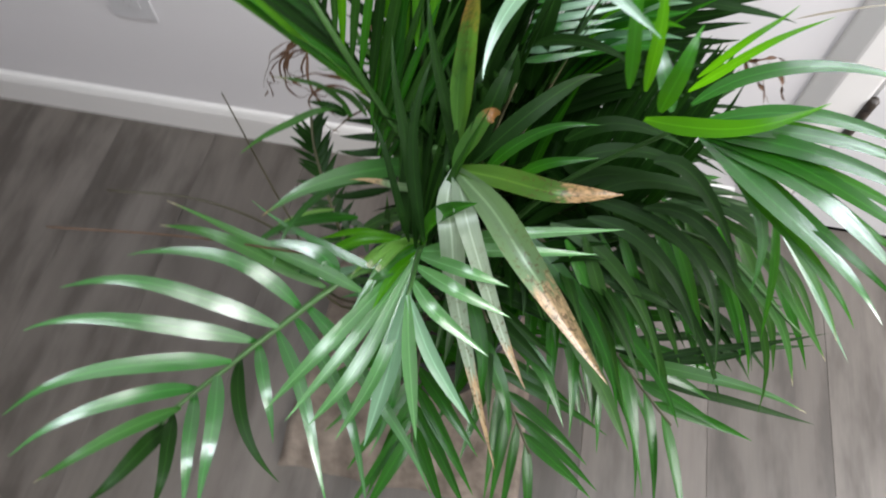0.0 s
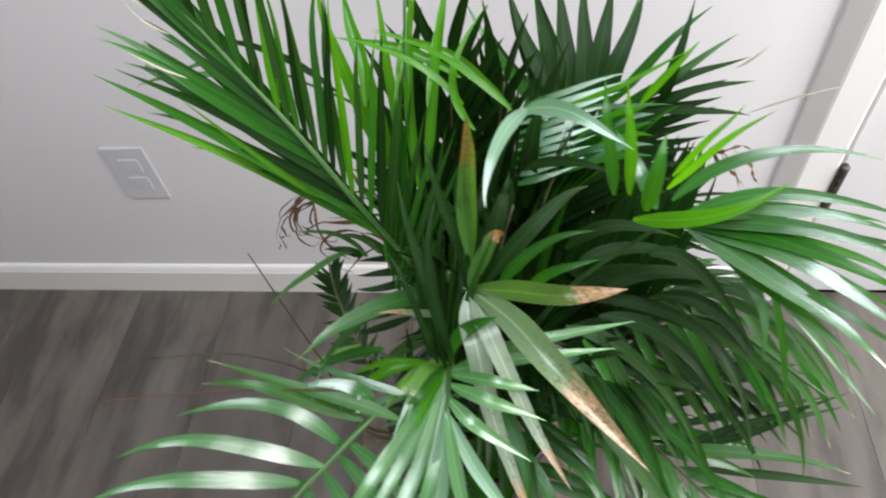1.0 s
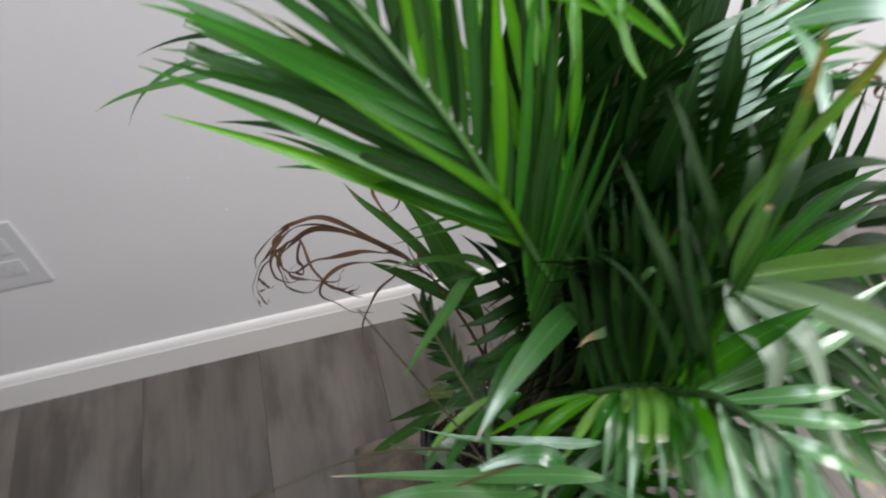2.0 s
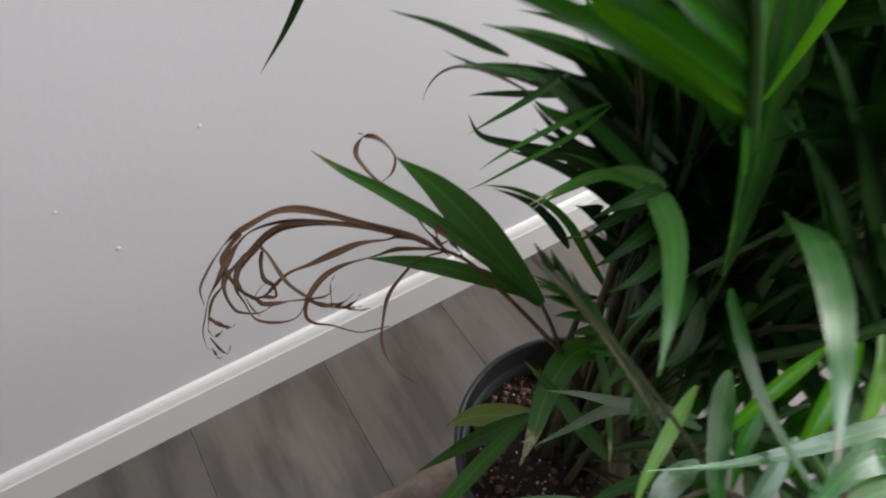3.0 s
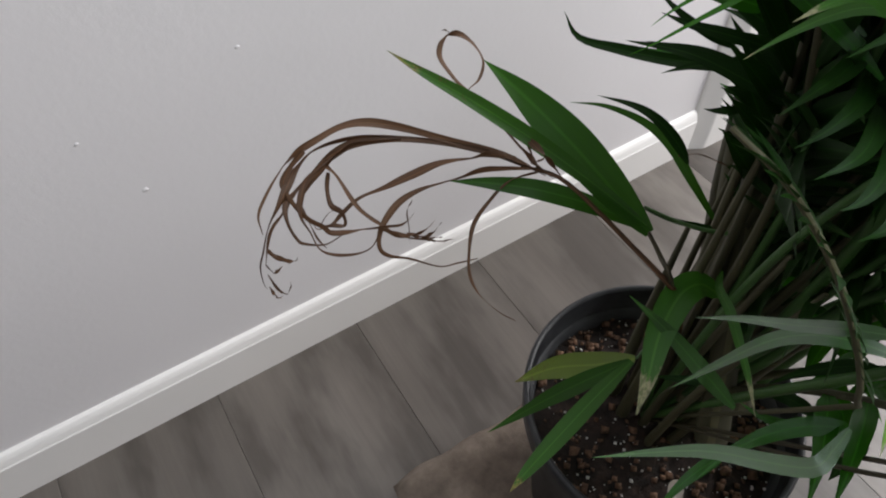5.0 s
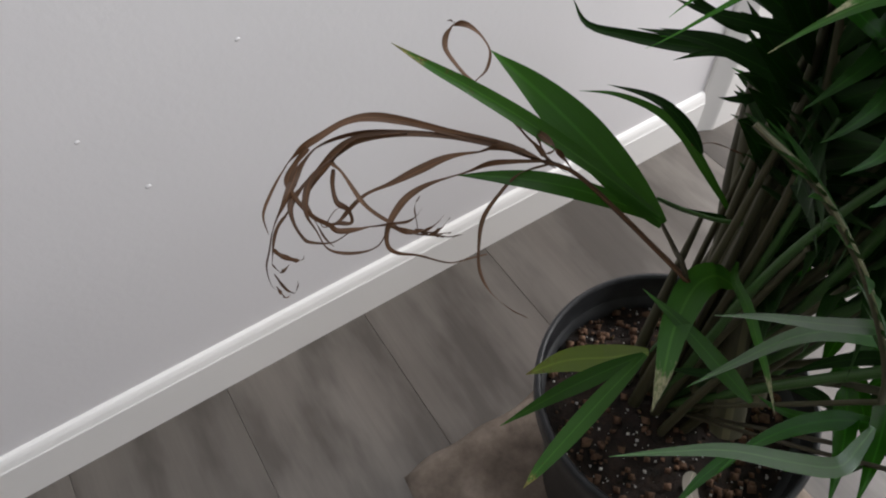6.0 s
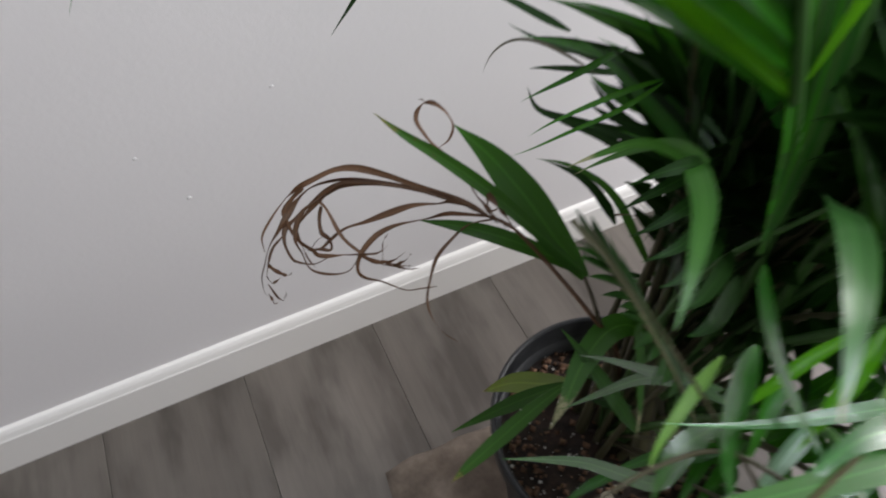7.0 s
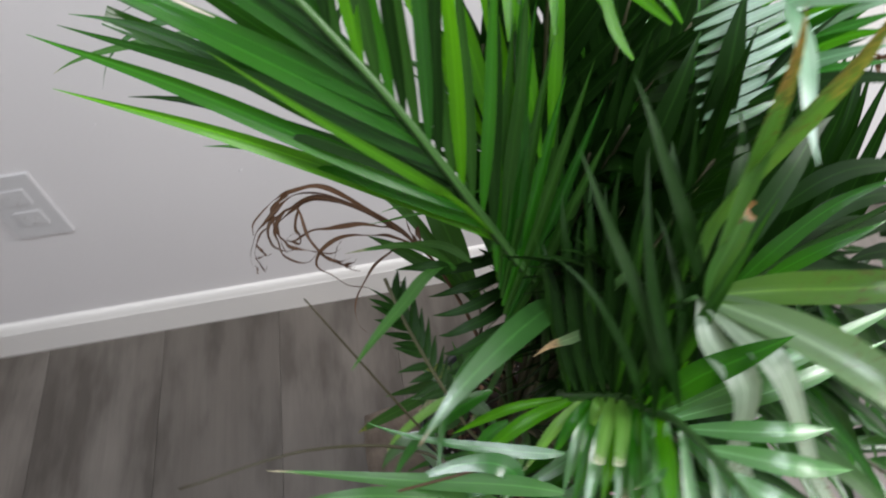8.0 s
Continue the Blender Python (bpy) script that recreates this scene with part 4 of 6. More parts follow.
blade(frond_d, (0.682, -0.506, 0.649), (0.670, -0.471, 0.705), (0.674, -0.431, 0.742), 0.0081, SHADED, (0.10, -0.44, 0.95))
blade(frond_d, (0.678, -0.500, 0.653), (0.662, -0.463, 0.706), (0.647, -0.424, 0.740), 0.0089, SHADED, (0.11, -0.45, 0.94))
blade(frond_d, (0.698, -0.472, 0.680), (0.682, -0.448, 0.734), (0.667, -0.418, 0.770), 0.0086, SHADED, (0.08, -0.49, 0.91))
blade(frond_d, (0.701, -0.465, 0.684), (0.713, -0.443, 0.722), (0.720, -0.414, 0.739), 0.0147, SHADED, (0.03, -0.48, 0.92))
blade(frond_d, (0.705, -0.465, 0.684), (0.743, -0.434, 0.717), (0.773, -0.410, 0.718), 0.0135, SHADED, (-0.02, -0.49, 0.92))
blade(frond_d, (0.699, -0.389, 0.663), (0.708, -0.381, 0.706), (0.727, -0.360, 0.737), 0.0166, SHADED, (-0.28, -0.48, 0.86))
blade(frond_d, (0.731, -0.393, 0.677), (0.735, -0.377, 0.726), (0.745, -0.358, 0.754), 0.0178, SHADED, (-0.34, -0.48, 0.81))
blade(frond_d, (0.723, -0.392, 0.660), (0.729, -0.373, 0.703), (0.744, -0.346, 0.731), 0.0142, SHADED, (-0.31, -0.47, 0.84))
blade(frond_d, (0.714, -0.438, 0.663), (0.701, -0.422, 0.696), (0.702, -0.402, 0.710), 0.0112, SHADED, (-0.28, -0.41, 0.91))
strap(frond_d, [(0.695, -0.476, 0.689), (0.698, -0.470, 0.700), (0.704, -0.464, 0.711), (0.709, -0.458, 0.720), (0.713, -0.455, 0.721), (0.715, -0.453, 0.717)], 0.0100, SCORCHED, (0.0, -0.60, 0.80), widest=0.4, fold=0.4, blunt=True)
# frond spreading towards the door
frond_e = frond([(0.655, -0.338, 0.185), (0.710, -0.385, 0.420), (0.760, -0.430, 0.620), (0.815, -0.457, 0.738)])
blade(frond_e, (0.796, -0.454, 0.736), (0.833, -0.479, 0.769), (0.869, -0.472, 0.786), 0.0118, LIME, (-0.19, -0.47, 0.90))
blade(frond_e, (0.803, -0.451, 0.740), (0.803, -0.457, 0.780), (0.809, -0.441, 0.794), 0.0115, MID, (-0.14, -0.51, 0.88))
blade(frond_e, (0.786, -0.435, 0.737), (0.779, -0.429, 0.782), (0.776, -0.401, 0.801), 0.0089, MID, (-0.09, -0.55, 0.86))
blade(frond_e, (0.795, -0.436, 0.738), (0.791, -0.431, 0.783), (0.790, -0.405, 0.800), 0.0082, LIME, (-0.11, -0.54, 0.85))
blade(frond_e, (0.818, -0.448, 0.746), (0.855, -0.453, 0.788), (0.914, -0.463, 0.792), 0.0091, PALE, (-0.23, -0.51, 0.85))
blade(frond_e, (0.822, -0.456, 0.740), (0.871, -0.472, 0.778), (0.924, -0.489, 0.775), 0.0091, PALE, (-0.26, -0.47, 0.87))
blade(frond_e, (0.822, -0.458, 0.739), (0.866, -0.478, 0.770), (0.924, -0.494, 0.771), 0.0091, PALE, (-0.25, -0.46, 0.88))
blade(frond_e, (0.825, -0.460, 0.739), (0.875, -0.490, 0.771), (0.924, -0.514, 0.769), 0.0107, PALE, (-0.27, -0.45, 0.89))
blade(frond_e, (0.825, -0.460, 0.738), (0.877, -0.499, 0.765), (0.923, -0.529, 0.758), 0.0113, MID, (-0.27, -0.43, 0.90))
blade(frond_e, (0.826, -0.461, 0.738), (0.875, -0.505, 0.759), (0.922, -0.543, 0.749), 0.0120, PALE, (-0.27, -0.42, 0.91))
blade(frond_e, (0.825, -0.461, 0.738), (0.870, -0.516, 0.749), (0.911, -0.553, 0.737), 0.0127, PALE, (-0.26, -0.40, 0.93))
blade(frond_e, (0.831, -0.456, 0.730), (0.872, -0.516, 0.737), (0.899, -0.558, 0.716), 0.0068, NIPPED, (-0.26, -0.39, 0.94))
blade(frond_e, (0.842, -0.465, 0.727), (0.860, -0.503, 0.728), (0.868, -0.527, 0.694), 0.0084, PALE, (-0.23, -0.40, 0.94))
blade(frond_e, (0.817, -0.436, 0.743), (0.837, -0.443, 0.784), (0.867, -0.429, 0.800), 0.0061, LIME, (-0.19, -0.52, 0.85))
blade(frond_e, (0.822, -0.424, 0.742), (0.838, -0.427, 0.778), (0.858, -0.409, 0.786), 0.0050, LIME, (-0.19, -0.53, 0.85))
blade(frond_e, (0.813, -0.438, 0.727), (0.800, -0.427, 0.752), (0.789, -0.392, 0.752), 0.0109, PALE, (-0.12, -0.52, 0.88))
blade(frond_e, (0.822, -0.457, 0.740), (0.869, -0.475, 0.770), (0.917, -0.489, 0.771), 0.0088, MID, (-0.26, -0.43, 0.90))
blade(frond_e, (0.823, -0.459, 0.739), (0.871, -0.484, 0.766), (0.927, -0.505, 0.771), 0.0088, GREEN, (-0.26, -0.43, 0.90))
blade(frond_e, (0.825, -0.460, 0.738), (0.876, -0.494, 0.764), (0.921, -0.520, 0.763), 0.0088, MID, (-0.26, -0.43, 0.90))
blade(frond_e, (0.825, -0.461, 0.738), (0.876, -0.502, 0.758), (0.916, -0.531, 0.752), 0.0088, MID, (-0.26, -0.43, 0.90))
blade(frond_e, (0.825, -0.461, 0.738), (0.873, -0.510, 0.750), (0.919, -0.551, 0.743), 0.0088, GREEN, (-0.26, -0.43, 0.90))
blade(frond_e, (0.828, -0.459, 0.734), (0.871, -0.516, 0.739), (0.903, -0.553, 0.727), 0.0088, MID, (-0.26, -0.43, 0.90))
strap(frond_e, [(0.877, -0.449, 0.687), (0.915, -0.480, 0.656), (0.968, -0.513, 0.599)], 0.0060, SILVER, (-0.2, -0.4, 0.9))
strap(frond_e, [(0.889, -0.459, 0.681), (0.898, -0.487, 0.654), (0.909, -0.513, 0.605)], 0.0055, MID, (-0.2, -0.4, 0.9))
# frond against the wall, darkened by the shaded leaf colour
frond_g = frond([(0.655, -0.338, 0.185), (0.700, -0.310, 0.420), (0.735, -0.275, 0.600), (0.770, -0.276, 0.669)])
blade(frond_g, (0.770, -0.277, 0.667), (0.741, -0.250, 0.700), (0.716, -0.200, 0.738), 0.0184, SHADED, (-0.01, -0.60, 0.80))
blade(frond_g, (0.771, -0.276, 0.669), (0.753, -0.245, 0.707), (0.739, -0.196, 0.743), 0.0184, SHADED, (-0.03, -0.61, 0.79))
blade(frond_g, (0.774, -0.274, 0.671), (0.764, -0.243, 0.710), (0.757, -0.196, 0.744), 0.0199, SHADED, (-0.04, -0.61, 0.79))
blade(frond_g, (0.779, -0.275, 0.671), (0.780, -0.244, 0.711), (0.778, -0.198, 0.744), 0.0184, SHADED, (-0.06, -0.61, 0.79))
blade(frond_g, (0.784, -0.275, 0.671), (0.794, -0.245, 0.711), (0.801, -0.201, 0.743), 0.0199, SHADED, (-0.08, -0.60, 0.79))
blade(frond_g, (0.788, -0.276, 0.671), (0.810, -0.250, 0.708), (0.827, -0.208, 0.738), 0.0184, SHADED, (-0.10, -0.60, 0.79))
blade(frond_g, (0.765, -0.277, 0.667), (0.732, -0.261, 0.685), (0.702, -0.220, 0.708), 0.0174, SHADED, (-0.00, -0.59, 0.82))
blade(frond_g, (0.760, -0.278, 0.665), (0.718, -0.263, 0.699), (0.681, -0.220, 0.747), 0.0127, GREEN, (0.02, -0.59, 0.81))
# close comb of leaflets, their sheen coloured in as silver and pale green
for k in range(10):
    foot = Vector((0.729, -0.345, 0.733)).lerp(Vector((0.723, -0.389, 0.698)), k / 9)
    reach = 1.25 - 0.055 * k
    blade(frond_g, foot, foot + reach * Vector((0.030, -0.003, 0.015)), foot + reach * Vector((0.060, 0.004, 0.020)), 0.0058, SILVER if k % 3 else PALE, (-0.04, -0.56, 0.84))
blade(frond_g, (0.743, -0.352, 0.732), (0.789, -0.359, 0.744), (0.831, -0.357, 0.741), 0.0057, GREEN, (-0.09, -0.57, 0.83))
blade(frond_g, (0.802, -0.308, 0.698), (0.844, -0.306, 0.728), (0.884, -0.289, 0.750), 0.0091, GREEN, (-0.15, -0.58, 0.80))
blade(frond_g, (0.806, -0.308, 0.699), (0.851, -0.308, 0.727), (0.893, -0.301, 0.738), 0.0091, SHADED, (-0.16, -0.57, 0.80))
blade(frond_g, (0.810, -0.310, 0.697), (0.856, -0.316, 0.720), (0.897, -0.312, 0.726), 0.0082, SHADED, (-0.17, -0.56, 0.81))
blade(frond_g, (0.810, -0.311, 0.696), (0.857, -0.325, 0.709), (0.896, -0.329, 0.705), 0.0082, SHADED, (-0.17, -0.55, 0.83))
blade(frond_g, (0.798, -0.298, 0.693), (0.833, -0.286, 0.734), (0.868, -0.265, 0.759), 0.0093, GREEN, (-0.14, -0.59, 0.79))
blade(frond_g, (0.833, -0.317, 0.711), (0.838, -0.312, 0.743), (0.850, -0.285, 0.777), 0.0106, SHADED, (-0.15, -0.58, 0.79))
blade(frond_g, (0.752, -0.335, 0.722), (0.797, -0.343, 0.749), (0.841, -0.336, 0.771), 0.0058, LIME, (-0.10, -0.58, 0.82))
blade(frond_g, (0.814, -0.331, 0.720), (0.833, -0.330, 0.752), (0.851, -0.318, 0.765), 0.0068, LIME, (-0.15, -0.58, 0.80))
# frond hanging over the floor by the door; darker leaf colours carry its shade
frond_f = frond([(0.655, -0.338, 0.185), (0.730, -0.380, 0.380), (0.790, -0.420, 0.520), (0.870, -0.427, 0.585), (0.956, -0.481, 0.562)])
blade(frond_f, (0.763, -0.417, 0.596), (0.867, -0.443, 0.586), (0.907, -0.518, 0.527), 0.0128, SHADED, (-0.18, -0.38, 0.97))
blade(frond_f, (0.809, -0.421, 0.587), (0.909, -0.459, 0.573), (0.944, -0.530, 0.513), 0.0131, LEAN, (-0.23, -0.35, 0.97))
blade(frond_f, (0.865, -0.426, 0.584), (0.927, -0.463, 0.571), (0.965, -0.509, 0.530), 0.0127, NIPPED, (-0.25, -0.34, 0.97))
blade(frond_f, (0.909, -0.432, 0.595), (0.942, -0.464, 0.583), (0.976, -0.496, 0.553), 0.0116, NIPPED, (-0.27, -0.34, 0.96))
blade(frond_f, (0.828, -0.422, 0.602), (0.888, -0.436, 0.591), (0.932, -0.505, 0.530), 0.0133, SHADED, (-0.21, -0.38, 0.96))
blade(frond_f, (0.765, -0.427, 0.566), (0.828, -0.453, 0.548), (0.874, -0.512, 0.497), 0.0147, LEAN, (-0.12, -0.35, 1.00))
blade(frond_f, (0.741, -0.435, 0.560), (0.805, -0.480, 0.530), (0.846, -0.544, 0.480), 0.0156, GREEN, (-0.09, -0.32, 1.02))
blade(frond_f, (0.770, -0.446, 0.532), (0.843, -0.486, 0.512), (0.897, -0.540, 0.472), 0.0172, GREEN, (-0.14, -0.30, 1.02))
blade(frond_f, (0.790, -0.431, 0.590), (0.850, -0.449, 0.578), (0.891, -0.497, 0.531), 0.0151, SHADED, (-0.16, -0.37, 0.98))
blade(frond_f, (0.862, -0.492, 0.480), (0.927, -0.476, 0.506), (0.997, -0.458, 0.521), 0.0074, SHADED, (-0.23, -0.30, 1.00))
blade(frond_f, (0.841, -0.483, 0.469), (0.917, -0.483, 0.488), (0.974, -0.456, 0.499), 0.0086, SHADED, (-0.22, -0.28, 1.01))
blade(frond_f, (0.852, -0.494, 0.478), (0.918, -0.505, 0.502), (0.982, -0.521, 0.510), 0.0125, NIPPED, (-0.22, -0.27, 1.01))
blade(frond_f, (0.763, -0.424, 0.603), (0.806, -0.408, 0.620), (0.872, -0.407, 0.611), 0.0155, SHADED, (-0.10, -0.44, 0.95))
blade(frond_f, (0.788, -0.427, 0.616), (0.837, -0.417, 0.632), (0.899, -0.428, 0.619), 0.0143, SHADED, (-0.15, -0.43, 0.94))
blade(frond_f, (0.818, -0.430, 0.669), (0.853, -0.437, 0.660), (0.892, -0.473, 0.613), 0.0127, SHADED, (-0.18, -0.43, 0.94))
blade(frond_f, (0.737, -0.493, 0.509), (0.777, -0.525, 0.508), (0.803, -0.562, 0.488), 0.0166, GREEN, (-0.06, -0.26, 1.05))
blade(frond_f, (0.821, -0.427, 0.549), (0.883, -0.464, 0.532), (0.923, -0.521, 0.487), 0.0131, SHADED, (-0.19, -0.33, 1.00))
blade(frond_f, (0.794, -0.434, 0.541), (0.853, -0.474, 0.520), (0.887, -0.531, 0.472), 0.0131, LEAN, (-0.15, -0.31, 1.01))
blade(frond_f, (0.756, -0.442, 0.534), (0.807, -0.491, 0.509), (0.830, -0.550, 0.464), 0.0140, SHADED, (-0.09, -0.30, 1.03))
blade(frond_f, (0.871, -0.418, 0.604), (0.929, -0.449, 0.598), (0.966, -0.483, 0.566), 0.0105, LEAN, (-0.26, -0.36, 0.95))
blade(frond_f, (0.839, -0.418, 0.619), (0.898, -0.434, 0.621), (0.943, -0.471, 0.586), 0.0120, SHADED, (-0.23, -0.40, 0.94))
blade(frond_f, (0.768, -0.432, 0.659), (0.807, -0.425, 0.670), (0.863, -0.429, 0.656), 0.0124, SHADED, (-0.11, -0.46, 0.93))
blade(frond_f, (0.760, -0.422, 0.666), (0.794, -0.418, 0.687), (0.837, -0.423, 0.679), 0.0122, SHADED, (-0.10, -0.48, 0.92))
blade(frond_f, (0.705, -0.490, 0.565), (0.728, -0.532, 0.557), (0.732, -0.578, 0.531), 0.0134, GREEN, (0.00, -0.27, 1.05))
blade(frond_f, (0.718, -0.510, 0.523), (0.745, -0.544, 0.521), (0.762, -0.580, 0.500), 0.0161, GREEN, (-0.02, -0.24, 1.06))
blade(frond_f, (0.788, -0.484, 0.515), (0.831, -0.534, 0.501), (0.857, -0.569, 0.475), 0.0149, LEAN, (-0.13, -0.24, 1.05))
# drooping row over the floor by the door
side_leaflets(frond_f, [(0.778, -0.439, 0.566), (0.849, -0.413, 0.573), (0.920, -0.410, 0.578)], 12, (0.490, -0.557, -0.670), (0.490, -0.557, -0.670), 0.155, 0.132, 0.0115, [MID, LEAN, GREEN], (-0.15, -0.35, 0.93), 21, 0.10, 0.10)
strap(frond_f, [(0.855, -0.454, 0.426), (0.939, -0.435, 0.433), (1.023, -0.416, 0.429)], 0.0085, SHADED, (0.0, -0.40, 0.90))
strap(frond_f, [(0.864, -0.471, 0.417), (0.948, -0.447, 0.426), (1.033, -0.424, 0.424)], 0.0085, SHADED, (0.0, -0.40, 0.90))
strap(frond_f, [(0.888, -0.483, 0.408), (0.967, -0.486, 0.404), (1.046, -0.488, 0.389)], 0.0085, SHADED, (0.0, -0.40, 0.90))
# low frond with hanging leaves
frond_h = frond([(0.655, -0.338, 0.185), (0.640, -0.360, 0.400), (0.632, -0.385, 0.520), (0.644, -0.415, 0.593)])
strap(frond_h, [(0.598, -0.384, 0.606), (0.590, -0.388, 0.618), (0.578, -0.402, 0.629), (0.566, -0.418, 0.634), (0.548, -0.436, 0.634), (0.533, -0.449, 0.627)], 0.0092, BACKLIT, (-0.45, -0.30, 0.84), widest=0.45, fold=0.08)
strap(frond_h, [(0.598, -0.384, 0.606), (0.588, -0.379, 0.617), (0.572, -0.376, 0.627), (0.552, -0.378, 0.632), (0.536, -0.380, 0.634)], 0.0044, FADING, (-0.20, -0.60, 0.75), widest=0.3, fold=0.1)
strap(frond_h, [(0.655, -0.408, 0.575), (0.648, -0.415, 0.594), (0.628, -0.433, 0.611), (0.605, -0.453, 0.622), (0.583, -0.472, 0.625), (0.561, -0.492, 0.618)], 0.0172, SHEEN, (-0.20, -0.35, 0.90), widest=0.36, fold=0.10)
blade(frond_h, (0.595, -0.390, 0.613), (0.582, -0.391, 0.624), (0.562, -0.385, 0.616), 0.0084, SHADED, (-0.02, -0.42, 0.97))
blade(frond_h, (0.616, -0.419, 0.575), (0.583, -0.456, 0.589), (0.566, -0.513, 0.580), 0.0078, GREEN, (-0.02, -0.29, 1.04))
blade(frond_h, (0.609, -0.438, 0.543), (0.567, -0.464, 0.564), (0.540, -0.495, 0.565), 0.0115, GREEN, (0.01, -0.26, 1.05))
blade(frond_h, (0.634, -0.512, 0.564), (0.569, -0.500, 0.586), (0.482, -0.487, 0.605), 0.0125, NIPPED, (0.01, -0.22, 1.07))
blade(frond_h, (0.639, -0.493, 0.570), (0.593, -0.484, 0.578), (0.533, -0.459, 0.579), 0.0084, PALE, (-0.04, -0.24, 1.06))
blade(frond_h, (0.611, -0.504, 0.563), (0.594, -0.495, 0.585), (0.545, -0.499, 0.585), 0.0139, PALE, (-0.04, -0.22, 1.06))
blade(frond_h, (0.640, -0.353, 0.571), (0.609, -0.366, 0.579), (0.578, -0.366, 0.575), 0.0095, SHADED, (-0.06, -0.41, 0.97))
blade(frond_h, (0.638, -0.363, 0.564), (0.607, -0.377, 0.572), (0.579, -0.376, 0.568), 0.0095, SHADED, (-0.06, -0.39, 0.99))
blade(frond_h, (0.636, -0.373, 0.557), (0.604, -0.388, 0.565), (0.580, -0.388, 0.561), 0.0095, SHADED, (-0.05, -0.37, 1.00))
blade(frond_h, (0.634, -0.383, 0.551), (0.602, -0.399, 0.559), (0.582, -0.399, 0.555), 0.0095, SHADED, (-0.05, -0.35, 1.01))
blade(frond_h, (0.632, -0.393, 0.545), (0.600, -0.410, 0.553), (0.583, -0.410, 0.549), 0.0095, SHADED, (-0.04, -0.34, 1.02))
blade(frond_h, (0.629, -0.403, 0.540), (0.598, -0.421, 0.547), (0.584, -0.421, 0.544), 0.0095, SHADED, (-0.04, -0.32, 1.03))
blade(frond_h, (0.589, -0.437, 0.548), (0.557, -0.450, 0.544), (0.538, -0.461, 0.530), 0.0070, CUT, (-0.48, -0.04, 0.92))
blade(frond_h, (0.570, -0.460, 0.542), (0.546, -0.463, 0.542), (0.534, -0.471, 0.527), 0.0114, GLOSSY, (-0.46, 0.00, 0.94))
blade(frond_g, (0.766, -0.267, 0.655), (0.734, -0.235, 0.689), (0.717, -0.182, 0.727), 0.0153, SHADED, (-0.00, -0.60, 0.80))
blade(frond_g, (0.772, -0.268, 0.656), (0.750, -0.236, 0.689), (0.739, -0.183, 0.727), 0.0153, GREEN, (-0.02, -0.60, 0.80))
blade(frond_g, (0.777, -0.268, 0.656), (0.765, -0.237, 0.689), (0.762, -0.184, 0.726), 0.0153, SHADED, (-0.04, -0.60, 0.80))
blade(frond_g, (0.783, -0.268, 0.656), (0.780, -0.238, 0.689), (0.784, -0.186, 0.726), 0.0153, GREEN, (-0.06, -0.60, 0.80))
blade(frond_g, (0.789, -0.269, 0.656), (0.795, -0.239, 0.690), (0.805, -0.188, 0.727), 0.0153, SHADED, (-0.08, -0.60, 0.80))
blade(frond_g, (0.795, -0.269, 0.657), (0.810, -0.241, 0.690), (0.827, -0.191, 0.727), 0.0153, GREEN, (-0.10, -0.59, 0.80))
blade(frond_g, (0.876, -0.370, 0.744), (0.903, -0.378, 0.765), (0.929, -0.375, 0.768), 0.0016, TAN, (-0.26, -0.54, 0.80))
blade(frond_g, (0.873, -0.334, 0.753), (0.884, -0.340, 0.769), (0.897, -0.328, 0.775), 0.0017, TAN, (-0.23, -0.57, 0.78))
# low frond beside the wall with broad leaves
frond_i = frond([S, (0.648, -0.338, 0.310), (0.623, -0.331, 0.397), (0.625, -0.316, 0.407), (0.626, -0.302, 0.415)], r0=0.0024, mat=OLIVE)
LOW_FACE = (-0.42, -0.38, 0.82)
strap(frond_i, [(0.626, -0.303, 0.415), (0.616, -0.277, 0.434), (0.609, -0.244, 0.449), (0.597, -0.214, 0.467), (0.576, -0.197, 0.493)], 0.0262, LEAN, (-0.30, -0.42, 0.86), widest=0.5, fold=0.12)
strap(frond_i, [(0.624, -0.301, 0.421), (0.602, -0.268, 0.444), (0.583, -0.233, 0.460), (0.560, -0.210, 0.480), (0.539, -0.193, 0.497), (0.527, -0.174, 0.505)], 0.0104, TURNING, LOW_FACE, widest=0.4, fold=0.3)
strap(frond_i, [(0.629, -0.300, 0.413), (0.605, -0.278, 0.427), (0.578, -0.258, 0.439), (0.556, -0.239, 0.441), (0.535, -0.223, 0.441)], 0.0122, LEAN, LOW_FACE, widest=0.45, fold=0.2)
strap(frond_i, [(0.685, -0.312, 0.390), (0.684, -0.280, 0.409), (0.683, -0.259, 0.421), (0.676, -0.239, 0.430), (0.660, -0.218, 0.436), (0.642, -0.203, 0.437)], 0.0072, LEAN, (-0.25, -0.50, 0.80), widest=0.3, fold=0.04)
strap(frond_i, [(0.716, -0.263, 0.471), (0.696, -0.250, 0.475), (0.676, -0.237, 0.479), (0.655, -0.221, 0.484), (0.637, -0.206, 0.490), (0.634, -0.194, 0.502)], 0.0095, SHADED, (-0.40, -0.40, 0.80), widest=0.25, fold=0.25)
child("side_stalk", tube("side_stalk", [(0.630, -0.291, 0.425), (0.641, -0.305, 0.420), (0.652, -0.318, 0.417), (0.667, -0.332, 0.416)], 0.0008, 0.0016, STEM, 12, 6), frond_i)
blade(frond_i, (0.672, -0.315, 0.402), (0.653, -0.300, 0.406), (0.640, -0.278, 0.407), 0.0047, SHADED, (-0.44, -0.25, 0.90))
blade(frond_i, (0.662, -0.308, 0.534), (0.644, -0.286, 0.538), (0.635, -0.262, 0.537), 0.0076, SHADED, (-0.53, -0.34, 0.76))
